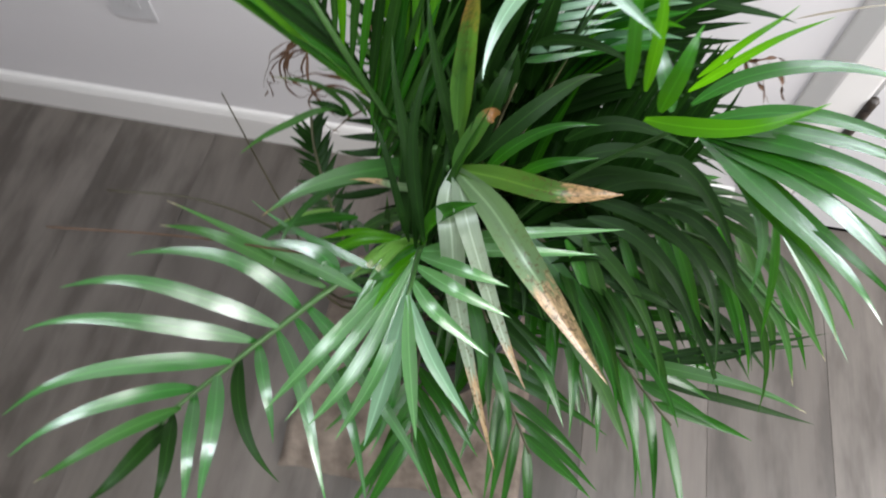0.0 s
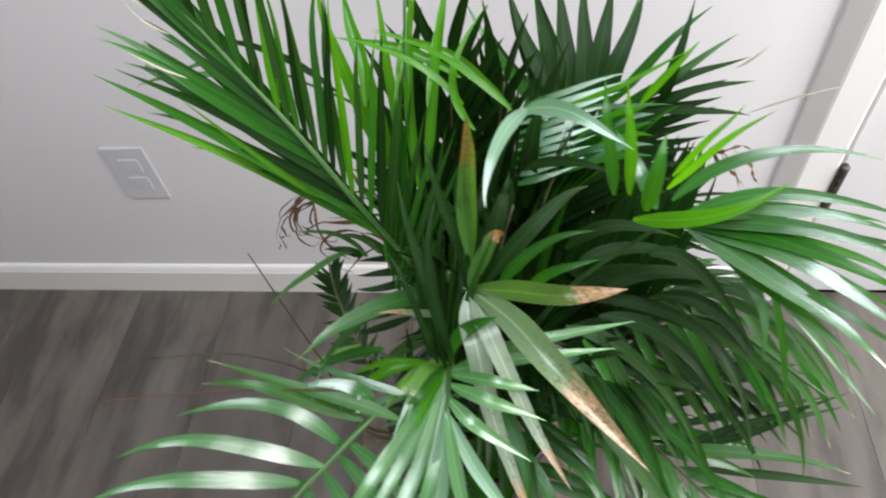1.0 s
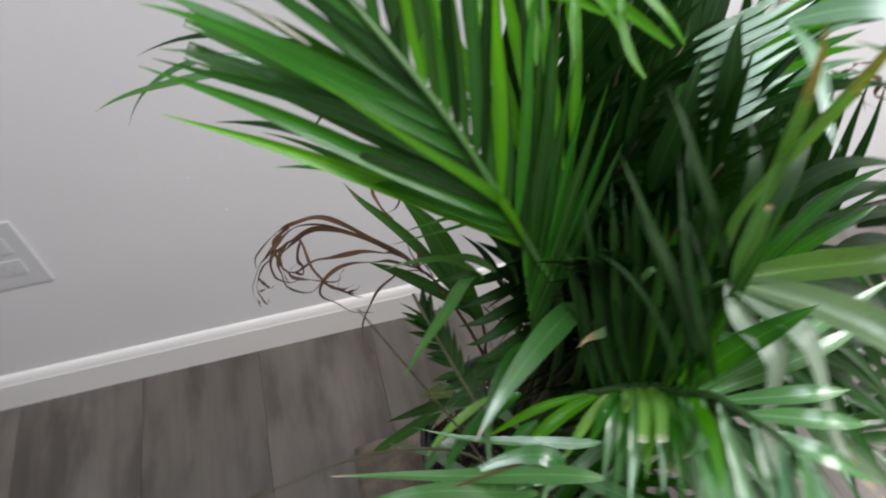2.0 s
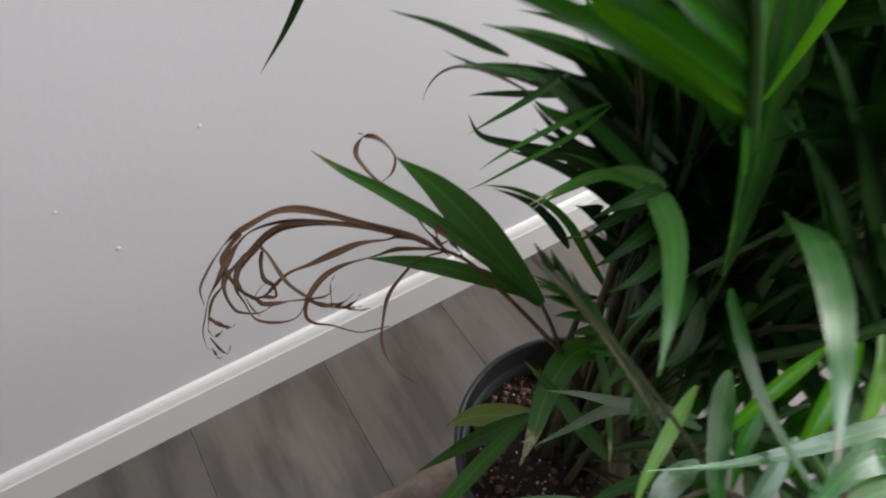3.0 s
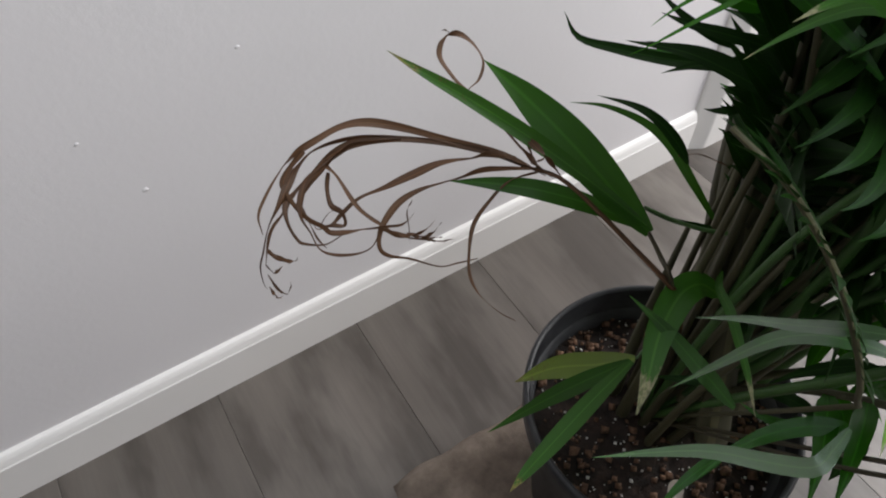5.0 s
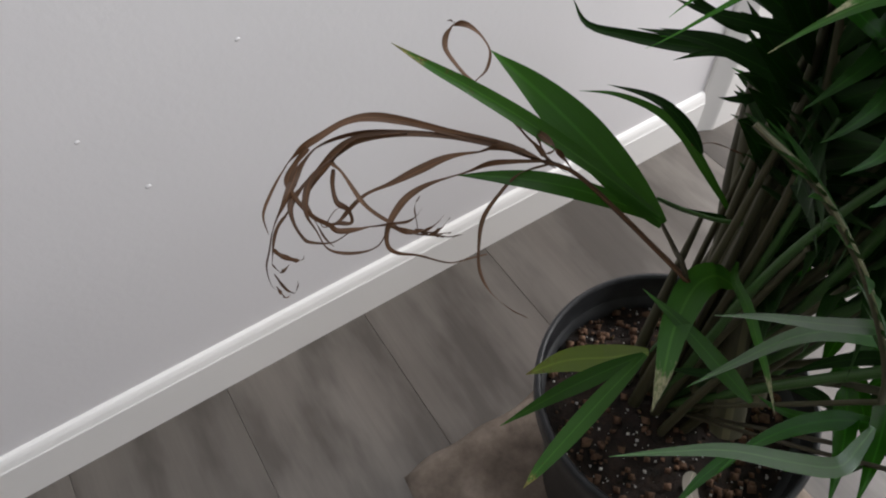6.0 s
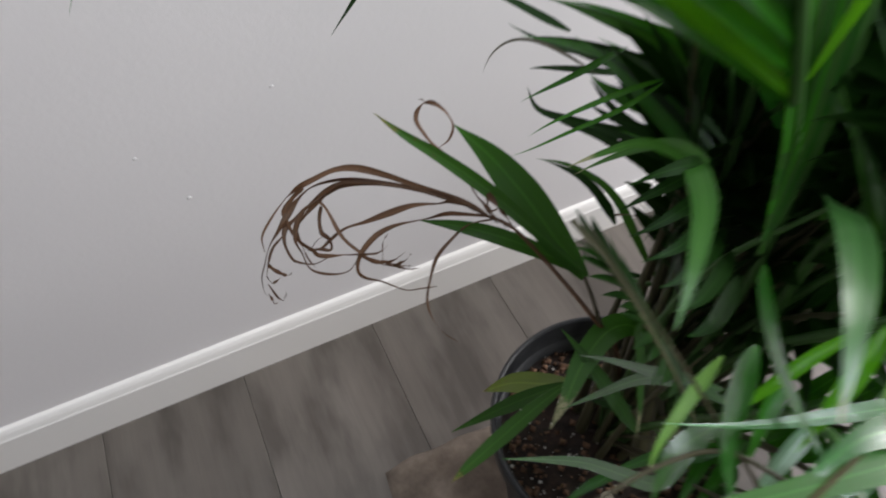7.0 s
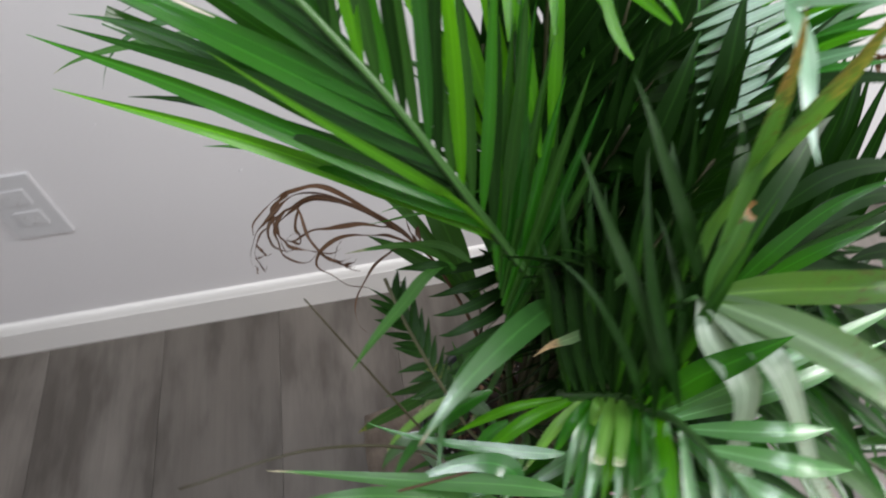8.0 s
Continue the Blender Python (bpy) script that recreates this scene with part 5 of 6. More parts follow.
blade(frond_i, (0.659, -0.307, 0.498), (0.651, -0.304, 0.498), (0.648, -0.294, 0.494), 0.0056, SHADED, (-0.52, -0.29, 0.81))
blade(frond_i, (0.666, -0.287, 0.520), (0.653, -0.267, 0.529), (0.648, -0.242, 0.537), 0.0063, SHADED, (-0.52, -0.36, 0.75))
blade(frond_i, (0.651, -0.307, 0.558), (0.635, -0.288, 0.562), (0.629, -0.267, 0.564), 0.0111, GREEN, (-0.54, -0.36, 0.73))
# small low shoots over the pot
frond_l = frond([S, (0.640, -0.338, 0.290), (0.612, -0.340, 0.345), (0.597, -0.343, 0.352)], r0=0.0018, r1=0.0008)
POT_FACE = (-0.36, -0.20, 0.92)
strap(frond_l, [(0.596, -0.343, 0.352), (0.592, -0.322, 0.316), (0.579, -0.295, 0.281), (0.563, -0.274, 0.241)], 0.0185, YELLOW, POT_FACE, widest=0.5)
strap(frond_l, [(0.593, -0.342, 0.351), (0.575, -0.328, 0.320), (0.554, -0.314, 0.287), (0.519, -0.300, 0.250)], 0.0125, LEAN, POT_FACE, widest=0.45)
strap(frond_l, [(0.594, -0.343, 0.351), (0.566, -0.346, 0.340), (0.532, -0.351, 0.325), (0.507, -0.355, 0.314), (0.493, -0.358, 0.308)], 0.0120, TURNING, POT_FACE, widest=0.4)
strap(frond_l, [(0.658, -0.344, 0.375), (0.644, -0.337, 0.389), (0.624, -0.338, 0.394), (0.598, -0.350, 0.391), (0.576, -0.366, 0.386), (0.556, -0.379, 0.384)], 0.0195, FADING, POT_FACE, widest=0.38)
strap(frond_l, [(0.609, -0.403, 0.375), (0.606, -0.378, 0.383), (0.602, -0.350, 0.392), (0.596, -0.324, 0.399)], 0.0108, LEAN, POT_FACE, widest=0.3)
strap(frond_l, [(0.595, -0.448, 0.453), (0.584, -0.450, 0.452), (0.571, -0.451, 0.450), (0.564, -0.439, 0.438), (0.551, -0.420, 0.428), (0.534, -0.404, 0.415), (0.515, -0.388, 0.400)], 0.0086, GLOSSY, (-0.30, -0.05, 0.95), widest=0.45, fold=0.05)
strap(frond_l, [(0.600, -0.440, 0.512), (0.589, -0.424, 0.506), (0.581, -0.410, 0.497), (0.572, -0.394, 0.488), (0.563, -0.380, 0.478)], 0.0062, GLOSSY, (-0.40, -0.05, 0.92), widest=0.25, fold=0.1)
strap(frond_l, [(0.612, -0.440, 0.486), (0.606, -0.426, 0.484), (0.597, -0.412, 0.478), (0.586, -0.403, 0.469), (0.568, -0.396, 0.454), (0.551, -0.390, 0.440)], 0.0086, GLOSSY, (-0.38, -0.10, 0.92), widest=0.3, fold=0.05)
strap(frond_l, [(0.660, -0.338, 0.392), (0.641, -0.349, 0.403), (0.630, -0.366, 0.408), (0.616, -0.385, 0.411), (0.602, -0.403, 0.414), (0.587, -0.419, 0.418)], 0.0060, FADING, POT_FACE, widest=0.4)
blade(frond_l, (0.643, -0.449, 0.392), (0.608, -0.425, 0.387), (0.566, -0.421, 0.370), 0.0121, GREEN, (-0.40, -0.04, 0.98))
blade(frond_l, (0.595, -0.417, 0.363), (0.565, -0.417, 0.364), (0.537, -0.419, 0.358), 0.0081, GREEN, (-0.32, -0.06, 1.03))
blade(frond_l, (0.643, -0.449, 0.392), (0.635, -0.455, 0.380), (0.630, -0.457, 0.359), 0.0141, SHADED, (-0.43, 0.01, 0.97))
blade(frond_l, (0.680, -0.433, 0.396), (0.666, -0.413, 0.380), (0.651, -0.400, 0.352), 0.0096, SHADED, (-0.46, -0.06, 0.94))
blade(frond_l, (0.683, -0.445, 0.372), (0.663, -0.432, 0.357), (0.650, -0.425, 0.337), 0.0076, SHADED, (-0.44, -0.03, 0.96))
blade(frond_l, (0.658, -0.429, 0.354), (0.651, -0.411, 0.356), (0.644, -0.401, 0.347), 0.0098, SHADED, (-0.42, -0.06, 0.97))
blade(frond_l, (0.655, -0.434, 0.352), (0.639, -0.417, 0.348), (0.635, -0.397, 0.342), 0.0075, GREEN, (-0.41, -0.05, 0.98))
blade(frond_l, (0.627, -0.379, 0.351), (0.613, -0.367, 0.346), (0.608, -0.352, 0.334), 0.0067, SHADED, (-0.37, -0.13, 0.99))
# thin frond reaching along the wall
frond_w = frond([(0.655, -0.338, 0.185), (0.675, -0.340, 0.450), (0.665, -0.325, 0.600), (0.600, -0.285, 0.675), (0.520, -0.245, 0.690)], r0=0.0026)
blade(frond_b, (0.665, -0.435, 0.595), (0.645, -0.452, 0.625), (0.623, -0.469, 0.649), 0.0070, BROWN_TIP, (-0.10, -0.55, 0.80))
blade(frond_w, (0.500, -0.255, 0.700), (0.440, -0.245, 0.705), (0.389, -0.227, 0.651), 0.0060, PALE, (-0.10, -0.55, 0.80))
blade(frond_w, (0.500, -0.262, 0.705), (0.440, -0.270, 0.712), (0.390, -0.269, 0.700), 0.0060, NIPPED, (-0.10, -0.55, 0.80))
blade(frond_w, (0.560, -0.240, 0.700), (0.535, -0.210, 0.640), (0.508, -0.176, 0.571), 0.0070, SHADED, (-0.10, -0.55, 0.80))
blade(frond_w, (0.560, -0.240, 0.665), (0.480, -0.200, 0.690), (0.395, -0.156, 0.658), 0.0080, SHADED, (-0.10, -0.55, 0.80))
# dense upright frond behind the crown, mostly coloured as if in shade
frond_k = frond([(0.655, -0.338, 0.185), (0.690, -0.345, 0.420), (0.715, -0.340, 0.560), (0.716, -0.296, 0.626)])
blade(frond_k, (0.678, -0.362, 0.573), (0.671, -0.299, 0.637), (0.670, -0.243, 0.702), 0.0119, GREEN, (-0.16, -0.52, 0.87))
blade(frond_k, (0.680, -0.359, 0.576), (0.680, -0.301, 0.638), (0.681, -0.246, 0.702), 0.0119, SHADED, (-0.18, -0.51, 0.87))
blade(frond_k, (0.683, -0.356, 0.579), (0.688, -0.304, 0.638), (0.692, -0.250, 0.703), 0.0119, SHADED, (-0.19, -0.51, 0.87))
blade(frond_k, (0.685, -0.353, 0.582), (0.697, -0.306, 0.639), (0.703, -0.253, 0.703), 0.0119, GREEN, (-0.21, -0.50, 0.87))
blade(frond_k, (0.688, -0.350, 0.584), (0.706, -0.309, 0.640), (0.713, -0.257, 0.704), 0.0119, SHADED, (-0.22, -0.50, 0.86))
blade(frond_k, (0.690, -0.347, 0.587), (0.714, -0.312, 0.641), (0.724, -0.261, 0.704), 0.0119, SHADED, (-0.23, -0.50, 0.86))
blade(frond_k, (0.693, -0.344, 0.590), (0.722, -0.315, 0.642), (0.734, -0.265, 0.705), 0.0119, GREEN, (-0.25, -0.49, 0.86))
blade(frond_k, (0.695, -0.341, 0.593), (0.731, -0.318, 0.643), (0.744, -0.269, 0.706), 0.0119, SHADED, (-0.26, -0.48, 0.86))
blade(frond_k, (0.697, -0.338, 0.596), (0.739, -0.321, 0.644), (0.754, -0.273, 0.707), 0.0119, SHADED, (-0.28, -0.48, 0.86))
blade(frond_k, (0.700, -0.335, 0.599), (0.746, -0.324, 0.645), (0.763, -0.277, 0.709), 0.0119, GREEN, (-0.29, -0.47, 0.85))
blade(frond_k, (0.702, -0.333, 0.602), (0.754, -0.328, 0.647), (0.773, -0.282, 0.710), 0.0119, SHADED, (-0.30, -0.47, 0.85))
blade(frond_k, (0.704, -0.330, 0.605), (0.762, -0.331, 0.648), (0.782, -0.287, 0.711), 0.0119, SHADED, (-0.31, -0.46, 0.85))
blade(frond_k, (0.730, -0.354, 0.597), (0.761, -0.332, 0.654), (0.787, -0.335, 0.677), 0.0110, SHADED, (-0.32, -0.47, 0.85))
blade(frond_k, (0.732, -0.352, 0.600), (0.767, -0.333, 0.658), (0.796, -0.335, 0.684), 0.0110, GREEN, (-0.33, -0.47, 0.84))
blade(frond_k, (0.735, -0.350, 0.603), (0.772, -0.333, 0.661), (0.804, -0.335, 0.691), 0.0110, SHADED, (-0.33, -0.46, 0.83))
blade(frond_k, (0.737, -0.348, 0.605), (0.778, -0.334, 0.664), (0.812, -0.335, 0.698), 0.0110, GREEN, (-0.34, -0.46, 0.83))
blade(frond_k, (0.740, -0.346, 0.608), (0.783, -0.335, 0.668), (0.820, -0.336, 0.705), 0.0110, SHADED, (-0.35, -0.46, 0.82))
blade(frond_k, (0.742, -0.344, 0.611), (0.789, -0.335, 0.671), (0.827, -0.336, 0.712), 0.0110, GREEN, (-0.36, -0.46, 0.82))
blade(frond_k, (0.744, -0.342, 0.613), (0.794, -0.336, 0.674), (0.834, -0.337, 0.719), 0.0110, SHADED, (-0.37, -0.46, 0.81))
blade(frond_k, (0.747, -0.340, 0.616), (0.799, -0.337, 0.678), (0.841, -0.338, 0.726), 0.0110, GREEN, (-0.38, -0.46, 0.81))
blade(frond_k, (0.721, -0.331, 0.559), (0.793, -0.318, 0.599), (0.861, -0.324, 0.620), 0.0184, SHADED, (-0.33, -0.43, 0.87))
blade(frond_k, (0.725, -0.322, 0.566), (0.798, -0.312, 0.607), (0.865, -0.317, 0.630), 0.0184, SHADED, (-0.33, -0.44, 0.86))
blade(frond_k, (0.730, -0.314, 0.574), (0.803, -0.306, 0.616), (0.869, -0.311, 0.640), 0.0184, SHADED, (-0.34, -0.45, 0.84))
blade(frond_k, (0.734, -0.307, 0.583), (0.807, -0.300, 0.625), (0.873, -0.305, 0.650), 0.0184, SHADED, (-0.35, -0.46, 0.83))
blade(frond_k, (0.739, -0.299, 0.591), (0.812, -0.294, 0.633), (0.877, -0.299, 0.660), 0.0184, SHADED, (-0.35, -0.47, 0.82))
blade(frond_k, (0.743, -0.292, 0.600), (0.816, -0.289, 0.642), (0.881, -0.294, 0.669), 0.0184, SHADED, (-0.36, -0.48, 0.80))
blade(frond_k, (0.747, -0.285, 0.608), (0.820, -0.283, 0.651), (0.884, -0.289, 0.679), 0.0184, SHADED, (-0.37, -0.48, 0.79))
blade(frond_k, (0.751, -0.278, 0.617), (0.823, -0.278, 0.660), (0.887, -0.284, 0.688), 0.0184, SHADED, (-0.37, -0.49, 0.78))
blade(frond_k, (0.755, -0.271, 0.625), (0.827, -0.274, 0.668), (0.890, -0.279, 0.698), 0.0184, SHADED, (-0.38, -0.50, 0.77))
blade(frond_k, (0.739, -0.357, 0.504), (0.765, -0.297, 0.578), (0.783, -0.243, 0.646), 0.0145, SHADED, (-0.47, -0.38, 0.79))
blade(frond_k, (0.751, -0.356, 0.502), (0.775, -0.301, 0.578), (0.792, -0.251, 0.648), 0.0146, SHADED, (-0.48, -0.37, 0.79))
blade(frond_k, (0.763, -0.356, 0.501), (0.785, -0.306, 0.578), (0.800, -0.260, 0.650), 0.0147, SHADED, (-0.49, -0.36, 0.78))
blade(frond_k, (0.760, -0.365, 0.517), (0.787, -0.317, 0.585), (0.808, -0.268, 0.652), 0.0145, SHADED, (-0.50, -0.35, 0.78))
blade(frond_k, (0.772, -0.365, 0.516), (0.796, -0.321, 0.585), (0.816, -0.276, 0.654), 0.0146, SHADED, (-0.51, -0.34, 0.78))
blade(frond_k, (0.784, -0.365, 0.515), (0.805, -0.326, 0.586), (0.823, -0.284, 0.657), 0.0147, SHADED, (-0.52, -0.33, 0.77))
blade(frond_k, (0.780, -0.374, 0.530), (0.806, -0.336, 0.593), (0.830, -0.292, 0.659), 0.0145, SHADED, (-0.53, -0.32, 0.77))
blade(frond_k, (0.791, -0.374, 0.530), (0.815, -0.341, 0.593), (0.837, -0.300, 0.661), 0.0146, SHADED, (-0.54, -0.31, 0.76))
blade(frond_k, (0.803, -0.374, 0.529), (0.823, -0.346, 0.594), (0.843, -0.308, 0.664), 0.0147, SHADED, (-0.55, -0.31, 0.76))
blade(frond_k, (0.798, -0.382, 0.544), (0.823, -0.356, 0.601), (0.849, -0.316, 0.666), 0.0145, SHADED, (-0.56, -0.30, 0.76))
blade(frond_k, (0.809, -0.383, 0.544), (0.831, -0.361, 0.601), (0.855, -0.323, 0.669), 0.0146, SHADED, (-0.56, -0.29, 0.75))
blade(frond_k, (0.820, -0.383, 0.543), (0.840, -0.365, 0.602), (0.860, -0.331, 0.671), 0.0147, SHADED, (-0.57, -0.28, 0.75))
blade(frond_k, (0.814, -0.391, 0.558), (0.838, -0.374, 0.609), (0.866, -0.339, 0.674), 0.0145, SHADED, (-0.58, -0.27, 0.74))
blade(frond_k, (0.825, -0.391, 0.558), (0.846, -0.379, 0.610), (0.871, -0.346, 0.676), 0.0146, SHADED, (-0.59, -0.26, 0.74))
blade(frond_k, (0.836, -0.392, 0.557), (0.854, -0.384, 0.611), (0.875, -0.353, 0.679), 0.0147, SHADED, (-0.59, -0.25, 0.74))
blade(frond_k, (0.819, -0.337, 0.545), (0.843, -0.305, 0.597), (0.863, -0.273, 0.636), 0.0188, SHADED, (-0.49, -0.38, 0.76))
blade(frond_k, (0.825, -0.339, 0.550), (0.847, -0.309, 0.599), (0.867, -0.277, 0.638), 0.0188, SHADED, (-0.50, -0.38, 0.76))
blade(frond_k, (0.832, -0.341, 0.555), (0.851, -0.313, 0.600), (0.871, -0.281, 0.639), 0.0188, SHADED, (-0.51, -0.37, 0.76))
blade(frond_k, (0.838, -0.343, 0.560), (0.855, -0.317, 0.602), (0.875, -0.285, 0.640), 0.0188, SHADED, (-0.51, -0.37, 0.76))
blade(frond_k, (0.844, -0.345, 0.565), (0.859, -0.321, 0.603), (0.879, -0.289, 0.641), 0.0188, SHADED, (-0.52, -0.36, 0.75))
blade(frond_k, (0.850, -0.347, 0.570), (0.863, -0.325, 0.605), (0.882, -0.293, 0.642), 0.0188, SHADED, (-0.52, -0.36, 0.75))
blade(frond_k, (0.855, -0.350, 0.574), (0.867, -0.329, 0.606), (0.886, -0.297, 0.644), 0.0188, SHADED, (-0.53, -0.35, 0.75))
blade(frond_e, (0.760, -0.344, 0.665), (0.788, -0.363, 0.700), (0.817, -0.386, 0.721), 0.0115, PALE, (-0.39, -0.45, 0.80))
blade(frond_e, (0.762, -0.341, 0.669), (0.790, -0.360, 0.705), (0.817, -0.380, 0.726), 0.0115, SILVER, (-0.40, -0.46, 0.79))
blade(frond_e, (0.764, -0.338, 0.673), (0.792, -0.356, 0.710), (0.817, -0.375, 0.732), 0.0115, MID, (-0.40, -0.46, 0.79))
blade(frond_e, (0.766, -0.335, 0.677), (0.794, -0.353, 0.715), (0.817, -0.370, 0.738), 0.0115, PALE, (-0.40, -0.47, 0.78))
blade(frond_e, (0.768, -0.333, 0.681), (0.796, -0.350, 0.720), (0.817, -0.365, 0.743), 0.0115, SILVER, (-0.41, -0.47, 0.77))
blade(frond_e, (0.770, -0.330, 0.685), (0.797, -0.348, 0.725), (0.817, -0.360, 0.749), 0.0115, MID, (-0.41, -0.48, 0.76))
blade(frond_k, (0.689, -0.328, 0.517), (0.697, -0.283, 0.569), (0.705, -0.244, 0.609), 0.0123, GREEN, (-0.48, -0.39, 0.77))
blade(frond_k, (0.696, -0.334, 0.519), (0.705, -0.291, 0.570), (0.714, -0.253, 0.610), 0.0123, SHADED, (-0.49, -0.38, 0.77))
blade(frond_k, (0.702, -0.341, 0.521), (0.712, -0.298, 0.572), (0.723, -0.263, 0.612), 0.0123, SHADED, (-0.51, -0.37, 0.77))
blade(frond_k, (0.708, -0.347, 0.523), (0.719, -0.306, 0.574), (0.731, -0.272, 0.614), 0.0123, GREEN, (-0.52, -0.35, 0.76))
blade(frond_k, (0.713, -0.353, 0.525), (0.726, -0.314, 0.576), (0.739, -0.281, 0.616), 0.0123, SHADED, (-0.53, -0.34, 0.76))
blade(frond_k, (0.719, -0.359, 0.528), (0.732, -0.321, 0.578), (0.747, -0.291, 0.618), 0.0123, SHADED, (-0.54, -0.32, 0.75))
blade(frond_k, (0.724, -0.366, 0.530), (0.738, -0.329, 0.580), (0.754, -0.300, 0.620), 0.0123, GREEN, (-0.55, -0.31, 0.75))
blade(frond_k, (0.729, -0.372, 0.533), (0.744, -0.336, 0.583), (0.761, -0.309, 0.622), 0.0123, SHADED, (-0.56, -0.30, 0.75))
blade(frond_k, (0.734, -0.378, 0.535), (0.749, -0.344, 0.585), (0.767, -0.318, 0.624), 0.0123, SHADED, (-0.57, -0.28, 0.74))
blade(frond_k, (0.739, -0.384, 0.538), (0.754, -0.351, 0.588), (0.773, -0.327, 0.626), 0.0123, GREEN, (-0.58, -0.27, 0.74))
blade(frond_w, (0.623, -0.299, 0.604), (0.590, -0.305, 0.604), (0.562, -0.305, 0.598), 0.0042, GREEN, (-0.37, -0.46, 0.81))
blade(frond_w, (0.627, -0.324, 0.601), (0.587, -0.323, 0.600), (0.556, -0.323, 0.593), 0.0036, MID, (-0.37, -0.43, 0.84))
blade(frond_w, (0.626, -0.325, 0.600), (0.585, -0.329, 0.594), (0.546, -0.323, 0.587), 0.0031, MID, (-0.37, -0.42, 0.85))
blade(frond_w, (0.678, -0.240, 0.528), (0.645, -0.224, 0.534), (0.624, -0.210, 0.531), 0.0055, SHADED, (-0.36, -0.47, 0.81))
blade(frond_w, (0.682, -0.232, 0.539), (0.645, -0.210, 0.541), (0.624, -0.180, 0.549), 0.0055, SHADED, (-0.36, -0.49, 0.79))
blade(frond_w, (0.645, -0.299, 0.459), (0.637, -0.275, 0.478), (0.621, -0.245, 0.482), 0.0081, SHADED, (-0.35, -0.38, 0.90))
blade(frond_w, (0.658, -0.235, 0.533), (0.619, -0.205, 0.552), (0.594, -0.204, 0.535), 0.0028, OLIVE, (-0.33, -0.52, 0.79))
blade(frond_w, (0.647, -0.218, 0.557), (0.620, -0.197, 0.572), (0.594, -0.168, 0.581), 0.0062, SHADED, (-0.33, -0.54, 0.76))
blade(frond_w, (0.608, -0.380, 0.604), (0.587, -0.368, 0.613), (0.557, -0.359, 0.601), 0.0060, NIPPED, (-0.42, -0.36, 0.86))
dry_frond = frond([S, (0.655, -0.335, 0.300), (0.636, -0.334, 0.372), (0.622, -0.331, 0.397), (0.614, -0.307, 0.410), (0.603, -0.284, 0.427), (0.590, -0.262, 0.444), (0.578, -0.249, 0.450)], 0.0022, 0.0012, DRY, "withered brown frond")
ribbon(dry_frond, [(0.581, -0.255, 0.447), (0.567, -0.232, 0.452), (0.541, -0.210, 0.461), (0.522, -0.194, 0.467), (0.506, -0.183, 0.470), (0.492, -0.177, 0.469), (0.476, -0.175, 0.465), (0.462, -0.174, 0.461), (0.450, -0.178, 0.456), (0.438, -0.185, 0.450), (0.430, -0.191, 0.444), (0.428, -0.197, 0.435)], 0.0050, 0)
ribbon(dry_frond, [(0.580, -0.251, 0.449), (0.561, -0.226, 0.453), (0.542, -0.209, 0.458), (0.521, -0.194, 0.461), (0.502, -0.182, 0.462), (0.486, -0.175, 0.460), (0.473, -0.173, 0.457), (0.461, -0.177, 0.454), (0.452, -0.184, 0.450), (0.442, -0.192, 0.445), (0.432, -0.198, 0.439), (0.425, -0.201, 0.426), (0.420, -0.202, 0.415), (0.418, -0.207, 0.405), (0.420, -0.209, 0.401)], 0.0056, 1)
ribbon(dry_frond, [(0.560, -0.228, 0.455), (0.540, -0.211, 0.459), (0.517, -0.195, 0.461), (0.497, -0.184, 0.459), (0.483, -0.180, 0.455), (0.468, -0.182, 0.450), (0.454, -0.186, 0.446), (0.446, -0.192, 0.444), (0.443, -0.200, 0.439), (0.444, -0.206, 0.431), (0.447, -0.209, 0.427), (0.457, -0.215, 0.426), (0.468, -0.217, 0.430)], 0.0050, 2)
ribbon(dry_frond, [(0.518, -0.200, 0.465), (0.501, -0.192, 0.465), (0.490, -0.189, 0.465), (0.477, -0.189, 0.461), (0.464, -0.190, 0.457), (0.456, -0.195, 0.451), (0.451, -0.203, 0.443), (0.452, -0.209, 0.434), (0.453, -0.216, 0.426), (0.459, -0.222, 0.423), (0.469, -0.229, 0.424), (0.478, -0.231, 0.426), (0.486, -0.228, 0.432)], 0.0046, 3)
ribbon(dry_frond, [(0.578, -0.249, 0.450), (0.563, -0.237, 0.448), (0.552, -0.229, 0.446), (0.538, -0.223, 0.441), (0.522, -0.217, 0.438), (0.508, -0.216, 0.435), (0.496, -0.220, 0.432), (0.487, -0.225, 0.427), (0.483, -0.231, 0.421), (0.486, -0.237, 0.418), (0.496, -0.243, 0.415), (0.509, -0.254, 0.411), (0.519, -0.259, 0.413), (0.529, -0.264, 0.416)], 0.0042, 4)
ribbon(dry_frond, [(0.572, -0.238, 0.453), (0.561, -0.231, 0.455), (0.548, -0.226, 0.454), (0.532, -0.218, 0.452), (0.516, -0.213, 0.447), (0.500, -0.209, 0.442), (0.486, -0.205, 0.438), (0.474, -0.204, 0.431), (0.466, -0.205, 0.428), (0.458, -0.204, 0.428), (0.456, -0.204, 0.433)], 0.0052, 5)
ribbon(dry_frond, [(0.476, -0.184, 0.458), (0.475, -0.190, 0.457), (0.477, -0.196, 0.454), (0.479, -0.208, 0.445), (0.482, -0.216, 0.439), (0.489, -0.226, 0.432), (0.498, -0.232, 0.423), (0.511, -0.238, 0.418), (0.519, -0.245, 0.418)], 0.0034, 6)
